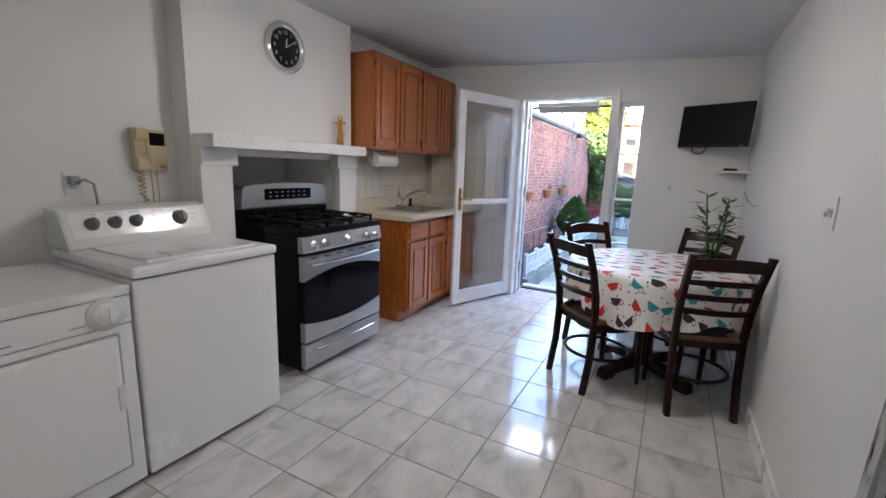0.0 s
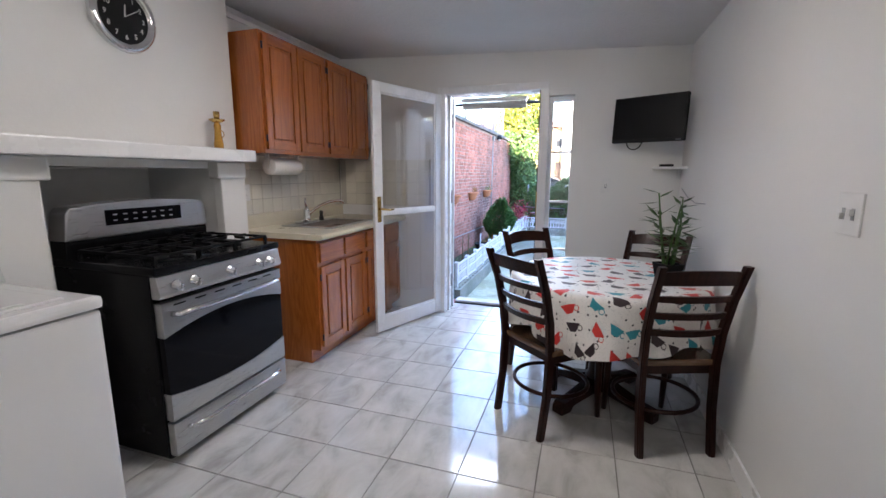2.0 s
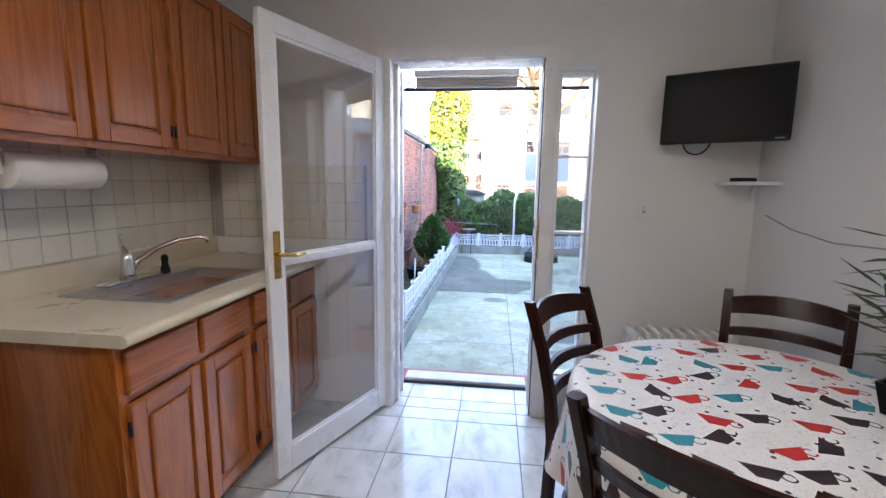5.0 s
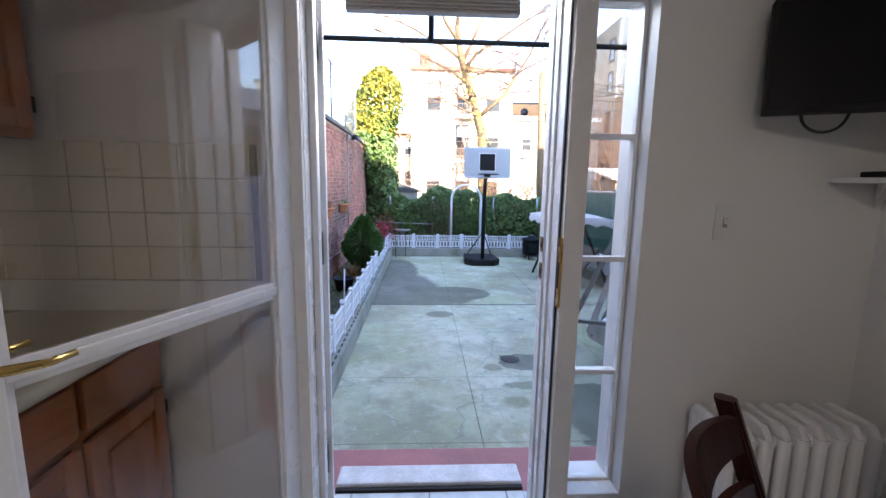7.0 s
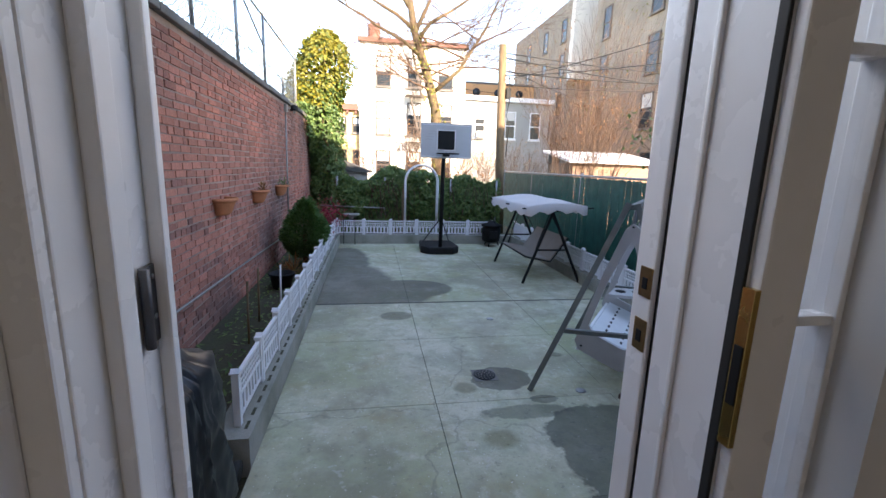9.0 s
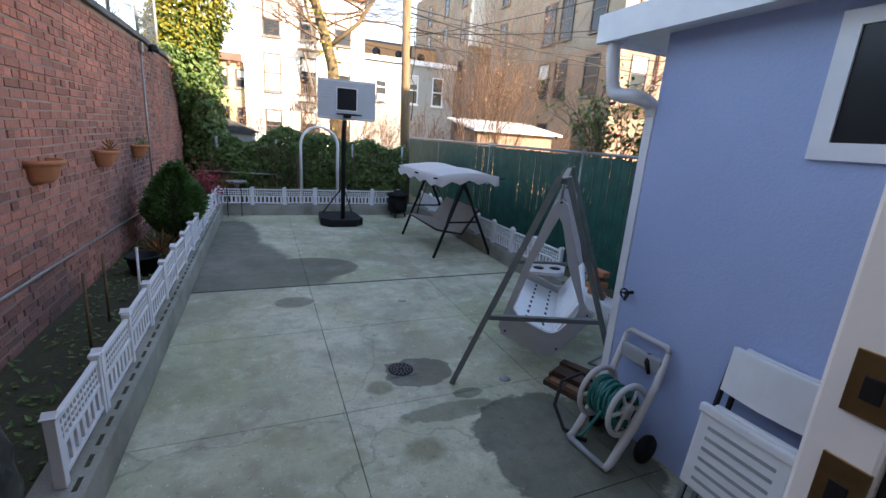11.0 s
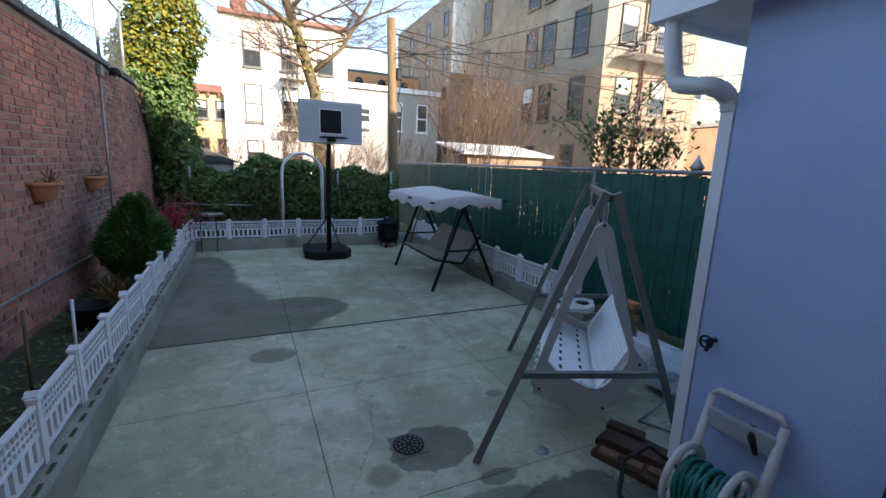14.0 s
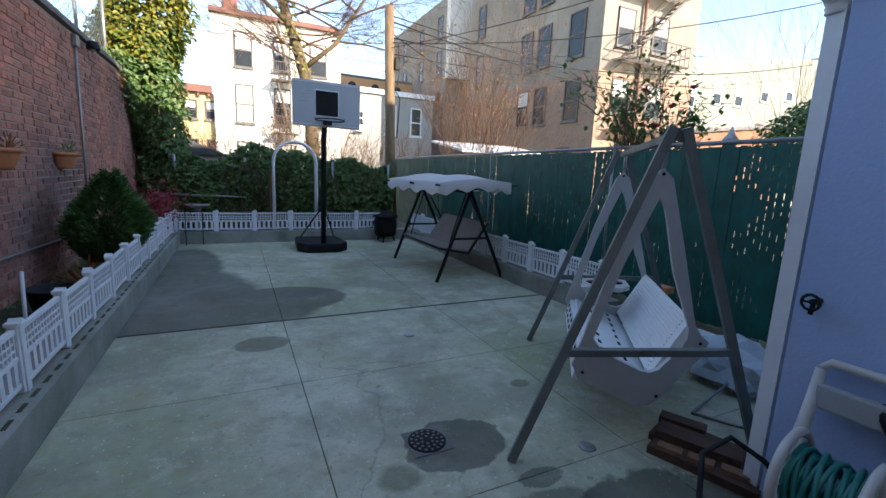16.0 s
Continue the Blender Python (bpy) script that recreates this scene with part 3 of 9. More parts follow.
solid("trim_cornice", bm, M["trim"], "narrow moulded cornice along the ceiling", "trim")
blocks("baseboard", M["trim"], [(RW - 0.012, RW - 0.001, 1.30, BW, 0.001, 0.10), (SX0 - 0.02, RW - 0.012, BW - 0.012, BW - 0.001, 0.001, 0.10)], label="white painted baseboard", category="baseboard")

# chimney breast with the stove recess
chim = thing("chimney_breast", "white painted chimney breast with a mantel over the stove", "fireplace", (-2.45, 2.12, 0), kind="structure")
for nm, dims in (("breast", (-2.9, -2.36, 1.46, 2.79, 1.33, 2.37)), ("side_pier", (-2.9, -2.36, 1.46, 1.66, 0, 1.33)), ("side_pier", (-2.9, -2.36, 2.59, 2.79, 0, 1.33)), ("back_panel", (-2.98, -2.9, 1.46, 2.79, 0, 2.37))):
    pbox(nm, M["wall"], chim, dims)
for y0, y1, s in ((1.47, 1.665, 1), (2.585, 2.78, -1)):
    bm = bmesh.new()
    box(bm, -2.365, -2.30, y0, y1, 0, 1.28, 0.008)
    box(bm, -2.365, -2.285, y0 - (0.035 if s < 0 else 0), y1 + (0.035 if s > 0 else 0), 1.27, 1.37, 0.012)
    part("pilaster", bm, M["wall"], chim)
pbox("mantel_shelf", M["trim"], chim, (-2.37, -2.175, 1.47, 2.755, 1.37, 1.442), 0.008)

# door frame, threshold and sidelight
fr = thing("door_frame", "white painted door frame with a threshold and an outer frame", "door frame", (-1.0, BW, 0), kind="structure")
bm = bmesh.new()
for x0, x1 in ((DX0 - 0.075, DX0 - 0.002), (DX1 + 0.002, DX1 + 0.07)):
    box(bm, x0, x1, BW - 0.022, BW - 0.002, 0, DTOP + 0.055, 0.004)
box(bm, DX0 - 0.075, DX1 + 0.07, BW - 0.024, BW - 0.002, DTOP + 0.003, DTOP + 0.058, 0.004)
part("casing", bm, M["trim"], fr)
pbox("jamb", M["trim"], fr, (DX0 - 0.028, DX0, BW - 0.002, 4.484, 0.0, DTOP + 0.028), 0.003)
pbox("jamb", M["trim"], fr, (DX1, DX1 + 0.028, BW - 0.002, 4.416, 0.0, DTOP + 0.028), 0.003)
pbox("jamb_ridge", M["trim"], fr, (DX1 - 0.008, DX1, 4.352, 4.362, 0.0, DTOP), 0.003)
pbox("outer_jamb", M["trim"], fr, (DX1 - 0.004, DX1 + 0.024, 4.430, 4.484, 0.0, DTOP + 0.028), 0.004)
pbox("door_gap", M["rubber"], fr, (DX1 + 0.006, DX1 + 0.026, 4.416, 4.430, 0.0, DTOP), 0.0, "black gap of the door frame")
pbox("stop", M["trim"], fr, (DX0, DX0 + 0.022, BW + 0.06, BW + 0.10, 0.0, DTOP), 0.004)
pbox("outer_stop", M["trim"], fr, (DX0, DX0 + 0.022, BW + 0.185, BW + 0.205, 0.0, DTOP), 0.004)
pbox("weatherstrip", M["rubber"], fr, (DX1 - 0.006, DX1, BW - 0.002, BW + 0.014, 0.0, DTOP), 0.002, "black rubber weatherstrip")
pbox("weatherstrip", M["rubber"], fr, (DX0, DX0 + 0.008, BW + 0.101, BW + 0.110, 0.0, DTOP), 0.002, "black rubber weatherstrip")
pbox("head", M["trim"], fr, (DX0, DX1, BW - 0.002, WO - 0.03, DTOP, DTOP + 0.028), 0.003)
pbox("floor_edge", M["tile"], fr, (DX0 - 0.028, DX1 + 0.028, WO - 0.02, 4.561, -0.1, -0.008))
pbox("threshold", M["worn_sill"], fr, (DX0, DX1, 4.58, 4.70, -0.1, 0.03), 0.01, "worn pale painted threshold")
pbox("gasket", M["rubber"], fr, (DX0, DX1, 4.562, 4.582, -0.1, 0.012), 0.003, "black rubber seal")
for z in (0.28, 1.09, 1.78):
    bm = bmesh.new()
    box(bm, DX0 - 0.001, DX0 + 0.005, 4.40, 4.482, z - 0.058, z + 0.058, 0.001)
    tube(bm, [(DX0 + 0.010, 4.396, z - 0.058), (DX0 + 0.010, 4.396, z + 0.058)], 0.007, 8)
    hg = part("hinge", bm, M["hinge"], fr, "dark grey steel hinge")
    for k, (dy, dz) in enumerate(((0.028, 0.04), (0.052, 0.012), (0.028, -0.02), (0.052, -0.044))):
        bm = bmesh.new(); lathe(bm, [(0, 0), (0.0045, 0), (0.003, 0.0015), (0, 0.0018)], (DX0 + 0.005, 4.40 + dy, z + dz), 8, "x"); part("screw", bm, M["galv"], hg)
for y, z, h, m in ((4.449, 1.005, 0.03, "bronze"), (4.449, 1.105, 0.028, "bronze"), (BW - 0.013, 1.04, 0.115, "brass")):
    bm = bmesh.new()
    box(bm, DX1 - 0.006, DX1 + 0.003, y - (0.010 if h > 0.05 else 0.017), y + (0.010 if h > 0.05 else 0.017), z - h, z + h, 0.001)
    pl = part("strike_plate", bm, M[m], fr, "worn brass strike plate")
    pbox("latch_hole", M["matt_black"], pl, (DX1 - 0.0075, DX1 - 0.005, y - 0.007, y + 0.007, z - h * 0.45, z + h * 0.3), 0.001)

win = thing("window_1", "narrow white sidelight window with four stacked panes", "window", ((SX0 + SX1) / 2, BW, SZ0), kind="structure")
bm = bmesh.new()
gy0, gy1 = BW + 0.07, BW + 0.115
for x0, x1 in ((SX0 - 0.019, SX0 + 0.012), (SX1 - 0.014, SX1 - 0.001)):
    box(bm, x0, x1, gy0, gy1, SZ0 + 0.001, SZ1 - 0.001, 0.003)
for z0, z1 in ((SZ0 + 0.001, SZ0 + 0.03), (SZ1 - 0.03, SZ1 - 0.001)):
    box(bm, SX0 + 0.012, SX1 - 0.014, gy0, gy1, z0, z1, 0.003)
part("window_frame", bm, M["trim"], win)
zs = [SZ0 + 0.03 + i * (SZ1 - SZ0 - 0.06) / 4 for i in range(5)]
for z in zs[1:4]:
    pbox("glazing_bar", M["trim"], win, (SX0 + 0.012, SX1 - 0.014, gy0 + 0.005, gy1 - 0.005, z - 0.009, z + 0.009), 0.003)
for za, zb in zip(zs, zs[1:]):
    pn = pbox("pane", M["glass"], win, (SX0 + 0.01, SX1 - 0.012, gy0 + 0.02, gy0 + 0.024, za + 0.005, zb - 0.005))
    pn.visible_shadow = False
pbox("window_sill", M["trim"], win, (SX0 - 0.015, SX1 - 0.002, BW - 0.004, gy0, SZ0 - 0.002, SZ0 + 0.02), 0.004)

# the unseen rest of the house above and beside the kitchen, its height set to shade the yard
hs = thing("house", "unseen rear of the row house, sized to shade the yard", "house", (0, 1.5, 0), kind="structure")
bm = bmesh.new()
box(bm, -9, 12, -9, WO - 0.02, 2.62, 7.95)
box(bm, -9, -3.0, -9, WO - 0.02, -0.6, 2.62)
box(bm, 1.62, 12, -9, WO - 0.02, -0.6, 2.62)
box(bm, -3.0, 1.62, -9, -1.78, -0.6, 2.62)
part("house_body", bm, M["tan_render"], hs)

# ---- the yard ----
bm = bmesh.new()
box(bm, -500, 500, WO - 0.03, 900, G - 0.8, G - 0.06)
solid("ground", bm, M["soil"], "bare ground reaching the far houses", "ground")
XJ, YJ = [-1.80, -0.58, 0.90, 2.30], [WO, 5.72, 6.78, 8.06, 9.30, 11.4, 13.72]
bm = bmesh.new()
for xa, xb in zip(XJ, XJ[1:]):
    for k, (ya, yb) in enumerate(zip(YJ, YJ[1:])):
        j = 0.0022
        box(bm, xa + j, xb - j, ya + (0.02 if k == 4 else (0.0 if k == 5 else j)), yb - (0.02 if k == 3 else (0.0 if k == 4 else j)), G - 0.07, G, 0.003)
box(bm, 2.30, 2.95, WO, 9.2, G - 0.07, G - 0.002)
yard = solid("pavement", bm, M["concrete"], "stained grey concrete yard slabs with open joints", "pavement")
blocks("trim_joint", M["soil"], [(-1.8, 2.3, WO, 13.72, G - 0.07, G - 0.012)], label="dirt in the slab joints", category="joint")
blocks("trim_expansion_joint", M["rubber"], [(-1.79, 2.29, 9.281, 9.319, G - 0.05, G - 0.003)], label="black tar expansion joint across the slab", category="joint")
bd = blocks("garden_bed", M["soil"], [(-2.74, -2.02, WO, 16.9, G - 0.06, G + 0.08), (-2.02, 2.6, 13.95, 14.9, G - 0.06, G + 0.08), (2.48, 3.0, 7.3, 13.95, G - 0.06, G + 0.1)], label="dark soil of the planting beds", category="soil")
blocks("kerb", M["kerb"], [(-2.02, -1.80, 6.2, 13.95, G - 0.06, G + 0.2), (-1.80, 2.30, 13.72, 13.95, G - 0.06, G + 0.2), (2.30, 2.48, 8.3, 13.95, G - 0.06, G + 0.2)], label="weathered concrete kerb round the beds", category="kerb")

st = thing("doorstep", "red painted landing and steps down to the yard", "steps", (-1.0, 4.9, G), kind="structure")
for k, (y0, y1, z1) in enumerate(((WO, 5.02, -0.10), (5.02, 5.24, -0.315))):
    pbox("step", M["red_step"], st, (-1.75, 0.1, y0, y1, G, z1), 0.012)

# blue extension
sh = thing("extension", "pale blue rendered extension with a white eave", "outbuilding", (1.9, 5.4, G), kind="structure")
bm = bmesh.new()
box(bm, 1.12, 2.85, WO + 0.0, 6.28, G, 1.93)
part("wall", bm, M["blue"], sh)
bm = bmesh.new()
box(bm, 0.93, 3.0, WO + 0.0, 6.62, 1.93, 1.96)
box(bm, 0.91, 0.935, WO + 0.0, 6.64, 1.90, 2.06)
box(bm, 0.935, 3.0, 6.615, 6.64, 1.90, 2.06)
box(bm, 0.935, 3.0, WO + 0.0, 6.615, 2.03, 2.07)
part("eave", bm, M["vinyl"], sh, "white painted eave board")
bm = bmesh.new()
box(bm, 1.098, 1.118, 4.72, 5.44, 1.29, 1.36)
box(bm, 1.098, 1.118, 4.72, 5.44, 1.80, 1.86)
box(bm, 1.098, 1.118, 5.37, 5.44, 1.36, 1.80)
box(bm, 1.098, 1.118, 4.72, 4.79, 1.36, 1.80)
wf = part("window", bm, M["vinyl"], sh, "white window frame")
pbox("pane", M["pane"], wf, (1.11, 1.122, 4.79, 5.37, 1.36, 1.80))

# ---- kitchen lamp ----
cl = thing("ceiling_light", "round white flush ceiling light", "lamp", (-0.9, 2.2, 2.30))
bm = bmesh.new(); lathe(bm, [(0.0, 2.235), (0.11, 2.24), (0.15, 2.262), (0.155, 2.28), (0.0, 2.281)], (-0.9, 2.2, 0), 32)
glow, gn, gl_, gb = _bsdf("lamp_diffuser")
gb.inputs["Emission Color"].default_value, gb.inputs["Emission Strength"].default_value = (1.0, 0.93, 0.84, 1), 3.0
part("diffuser", bm, glow, cl)
bm = bmesh.new(); lathe(bm, [(0.0, 2.2815), (0.165, 2.2815), (0.165, 2.31), (0.0, 2.31)], (-0.9, 2.2, 0), 32)
part("rim", bm, M["trim"], cl)
lamp = new("kitchen_lamp", bpy.data.lights.new("kitchen_lamp", "AREA"))
lamp.data.shape, lamp.data.size, lamp.data.energy, lamp.data.color = "DISK", 0.3, KITCHEN_W, (1.0, 0.97, 0.94)
lamp.matrix_world = pose(-0.9, 2.2, 2.228)
# unseen fixture and lamp added in the entry as fill for the near end
cl2 = thing("ceiling_light", "added round white ceiling light in the entry, out of view", "lamp", (0.3, -0.9, 2.25))
bm = bmesh.new(); lathe(bm, [(0.0, 2.19), (0.11, 2.195), (0.15, 2.215), (0.155, 2.235), (0.0, 2.236)], (0.3, -0.9, 0), 32)
part("diffuser", bm, glow, cl2)
bm = bmesh.new(); lathe(bm, [(0.0, 2.2365), (0.165, 2.2365), (0.165, 2.27), (0.0, 2.27)], (0.3, -0.9, 0), 32)
part("rim", bm, M["trim"], cl2)
lamp2 = new("entry_fill_lamp", bpy.data.lights.new("entry_fill_lamp", "AREA"))
lamp2.data.shape, lamp2.data.size, lamp2.data.energy, lamp2.data.color = "DISK", 0.3, ENTRY_FILL_W, (1.0, 0.97, 0.94)
lamp2.matrix_world = pose(0.3, -0.9, 2.183)

# ---- laundry ----
FX = -1.745
wa = thing("washing_machine", "white top-loading washing machine beside the stove", "washing machine", (-2.07, 1.145, 0))
bm = bmesh.new(); box(bm, -2.40, FX, 0.82, 1.475, 0.025, 0.845, 0.012); part("body", bm, M["enamel"], wa)
bm = bmesh.new(); box(bm, -2.40, FX + 0.012, 0.815, 1.48, 0.85, 0.895, 0.016); tp = part("top", bm, M["enamel"], wa)
bm = bmesh.new(); box(bm, -2.24, FX - 0.045, 0.90, 1.40, 0.893, 0.905, 0.006); lid = part("lid", bm, M["enamel"], wa)
bm = bmesh.new(); box(bm, FX - 0.075, FX - 0.05, 1.0, 1.3, 0.9045, 0.909, 0.002); part("lid_lip", bm, M["enamel_panel"], lid)
for yy in (0.96, 1.06):
    pbox("care_label", M["enamel_panel"], lid, (-1.93, -1.82, yy - 0.04, yy + 0.04, 0.9045, 0.9062))
bm = bmesh.new()
prism(bm, [(-2.44, 0.895), (-2.225, 0.895), (-2.24, 0.93), (-2.30, 1.055), (-2.335, 1.07), (-2.44, 1.07)], "y", 0.82, 1.475, 0.012)
con = part("console", bm, M["enamel_panel"], wa, "pale grey control console")
bm = bmesh.new()
prism(bm, [(-2.248, 0.945), (-2.245, 0.945), (-2.297, 1.05), (-2.30, 1.05)], "y", 0.85, 1.44)
part("panel", bm, M["enamel"], con)
def knob_on(parent, y, z, r, x, mat, tilt=0.0, name="knob"):
    bm = bmesh.new()
    lathe(bm, [(0, 0.0), (r * 1.15, 0.0), (r * 1.1, 0.006), (r * 0.85, 0.009), (r * 0.8, 0.03), (r * 0.65, 0.034), (0, 0.034)], (0, 0, 0), 20, "x")
    box(bm, 0.03, 0.042, -r * 0.16, r * 0.16, -r * 0.75, r * 0.75, 0.002)
    bmesh.ops.rotate(bm, verts=bm.verts, cent=(0, 0, 0), matrix=Matrix.Rotation(tilt, 3, "Y"))
    bmesh.ops.translate(bm, verts=bm.verts, vec=(x, y, z))
    return part(name, bm, mat, parent)
for yy in (0.93, 1.02, 1.11):
    knob_on(con, yy, 1.0, 0.026, -2.272, M["knob_grey"], -0.45)
knob_on(con, 1.32, 1.0, 0.034, -2.272, M["knob_grey"], -0.45, "dial")
for yy, ww in ((0.93, 0.05), (1.02, 0.05), (1.11, 0.05), (1.22, 0.06), (1.4, 0.05)):
    bm = bmesh.new()
    for k in range(3):
        prism(bm, [(-2.2935 + 0.012 * k + 0.0005, 1.043 - 0.026 * k), (-2.291 + 0.012 * k + 0.0005, 1.043 - 0.026 * k), (-2.2895 + 0.012 * k + 0.0005, 1.040 - 0.026 * k), (-2.292 + 0.012 * k, 1.040 - 0.026 * k)], "y", yy - ww / 2, yy + ww / 2 - 0.012 * k)
    part("marking", bm, M["grey_plastic"], con, kind="stuff")
for yy in (0.86, 1.43):
    for xx in (-2.34, FX - 0.06):
        bm = bmesh.new(); lathe(bm, [(0, 0), (0.02, 0), (0.02, 0.026), (0, 0.026)], (xx, yy, 0), 12); part("foot", bm, M["rubber"], wa)

dr = thing("tumble_dryer", "white front-loading tumble dryer beside the washer", "dryer", (-2.07, 0.475, 0))
pbox("body", M["enamel"], dr, (-2.40, FX - 0.004, 0.145, 0.808, 0.025, 0.69), 0.01)
pbox("top", M["enamel"], dr, (-2.40, FX + 0.006, 0.143, 0.81, 0.80, 0.838), 0.012)
cp = pbox("control_panel", M["enamel"], dr, (-2.40, FX - 0.001, 0.146, 0.807, 0.693, 0.798), 0.005)
knob_on(cp, 0.725, 0.745, 0.036, FX, M["white_plastic"], 0, "dial")
bm = bmesh.new(); lathe(bm, [(0, 0), (0.062, 0), (0.06, 0.003), (0, 0.003)], (FX - 0.0005, 0.725, 0.745), 28, "x"); part("bezel", bm, M["enamel_panel"], cp)
bm = bmesh.new()
for yy, ww in ((0.64, 0.05), (0.775, 0.03), (0.63, 0.03)):
    box(bm, FX - 0.002, FX + 0.0005, yy - ww / 2, yy + ww / 2, 0.717, 0.721)
lathe(bm, [(0, 0), (0.013, 0), (0.013, 0.0012), (0, 0.0012)], (FX - 0.0005, 0.40, 0.715), 16, "x")
box(bm, FX - 0.002, FX + 0.0005, 0.425, 0.47, 0.712, 0.718)
part("badge", bm, M["grey_plastic"], cp, kind="stuff")
dd = pbox("door", M["enamel"], dr, (FX - 0.02, FX + 0.010, 0.20, 0.752, 0.115, 0.655), 0.012)
bm = bmesh.new(); box(bm, FX - 0.006, FX - 0.001, 0.192, 0.76, 0.107, 0.663); part("door_seal", bm, M["grey_plastic"], dr)
pbox("finger_pull", M["enamel_panel"], dd, (FX + 0.002, FX + 0.014, 0.73, 0.755, 0.36, 0.46), 0.004)
for yy in (0.19, 0.76):
    for xx in (-2.34, FX - 0.06):
        bm = bmesh.new(); lathe(bm, [(0, 0), (0.02, 0), (0.02, 0.026), (0, 0.026)], (xx, yy, 0), 12); part("foot", bm, M["rubber"], dr)

# ---- stove ----
so = thing("gas_stove", "stainless steel and black gas range in the chimney recess", "stove", (-2.15, 2.15, 0))
SY0, SY1, SX = 1.775, 2.535, -1.88
pbox("body", M["black"], so, (-2.50, SX - 0.03, SY0, SY1, 0.03, 0.875), 0.006)
bm = bmesh.new(); box(bm, -2.50, SX + 0.012, SY0 - 0.003, SY1 + 0.003, 0.875, 0.912, 0.01); ct = part("cooktop", bm, M["black"], so, "black enamel cooktop")
bm = bmesh.new(); prism(bm, [(SX - 0.03, 0.775), (SX + 0.012, 0.775), (SX + 0.022, 0.79), (SX + 0.004, 0.872), (SX - 0.03, 0.872)], "y", SY0 + 0.002, SY1 - 0.002, 0.003); kp = part("knob_panel", bm, M["steel"], so, "brushed steel knob panel")
for yy in (1.86, 1.95, 2.16, 2.36, 2.44):
    knob_on(kp, yy, 0.825, 0.023, SX + 0.014, M["chrome"], 0.22)
bm = bmesh.new()
n = 16
pts = [(SY0 + 0.008 + (SY1 - SY0 - 0.016) * i / n) for i in range(n + 1)]
def bow(y):
    u = (y - (SY0 + SY1) / 2) / ((SY1 - SY0) / 2)
    return 1 - u * u
def curved_panel(z_lo, z_hi, x0, x1, lo_bow=0.0, hi_bow=0.0):
    """A front panel whose lower or upper edge bows in the middle."""
    bm = bmesh.new()
    poly = [(y, z_lo + lo_bow * bow(y)) for y in pts] + [(y, z_hi + hi_bow * bow(y)) for y in pts[::-1]]
    prism(bm, poly, "x", x0, x1)
    return bm
bm2 = curved_panel(0.60, 0.755, SX - 0.03, SX + 0.012, lo_bow=0.055)
od = part("oven_door", bm2, M["steel"], so, "brushed steel oven door")
part("oven_window", curved_panel(0.345, 0.602, SX - 0.03, SX + 0.008, hi_bow=0.055, lo_bow=-0.045), M["dark_glass"], od, "black glass oven window")
part("lower_trim", curved_panel(0.215, 0.343, SX - 0.03, SX + 0.012, hi_bow=-0.045), M["steel"], od)
bm = bmesh.new()
tube(bm, [(SX + 0.012, 1.83, 0.70), (SX + 0.05, 1.84, 0.705)] + [(SX + 0.058 + 0.006 * bow(y), y, 0.708) for y in pts[2:-2]] + [(SX + 0.05, 2.47, 0.705), (SX + 0.012, 2.48, 0.70)], 0.013, 10); part("oven_handle", bm, M["chrome"], od, "curved steel bar handle")
for k in range(6):
    pbox("vent_slot", M["matt_black"], od, (SX + 0.010, SX + 0.0135, 1.84 + k * 0.11, 1.90 + k * 0.11, 0.735, 0.742))
dw = pbox("drawer", M["steel"], so, (SX - 0.03, SX + 0.012, SY0 + 0.006, SY1 - 0.006, 0.045, 0.205), 0.006, "brushed steel warming drawer")
bm = bmesh.new()
tube(bm, [(SX + 0.010, 1.85, 0.155), (SX + 0.04, 1.87, 0.16)] + [(SX + 0.046 + 0.006 * bow(y), y, 0.163) for y in pts[3:-3]] + [(SX + 0.04, 2.44, 0.16), (SX + 0.010, 2.46, 0.155)], 0.011, 10); part("drawer_handle", bm, M["chrome"], dw)
bm = bmesh.new(); prism(bm, [(-2.50, 0.91), (-2.40, 0.91), (-2.395, 0.98), (-2.40, 1.0), (-2.50, 1.0)], "y", SY0, SY1, 0.004); bg = part("back_riser", bm, M["black"], so)
bm = bmesh.new()
poly = [(SY0 - 0.005, 0.995), (SY1 + 0.005, 0.995), (SY1 - 0.01, 1.12)] + [(SY1 - 0.03 - (SY1 - SY0 - 0.06) * i / 8, 1.145 + 0.02 * (1 - (i / 4 - 1) ** 2)) for i in range(9)] + [(SY0 + 0.01, 1.12)]
prism(bm, poly, "x", -2.50, -2.385, 0.008); gu = part("backguard", bm, M["steel"], so, "rounded steel control backguard")
dp = pbox("display", M["dark_glass"], gu, (-2.39, -2.381, 1.95, 2.36, 1.05, 1.125), 0.003)
for r in range(2):
    for k in range(7):
        pbox("button", M["grey_plastic"], dp, (-2.382, -2.3795, 1.985 + k * 0.05, 2.005 + k * 0.05, 1.07 + r * 0.028, 1.076 + r * 0.028))
for (bx, by) in ((-2.06, 1.93), (-2.06, 2.38), (-2.29, 1.93), (-2.29, 2.38), (-2.18, 2.155)):
    bm = bmesh.new(); lathe(bm, [(0, 0.912), (0.055, 0.912), (0.05, 0.922), (0.04, 0.924), (0.038, 0.932), (0, 0.934)], (bx, by, 0), 18); part("burner", bm, M["iron"], ct)
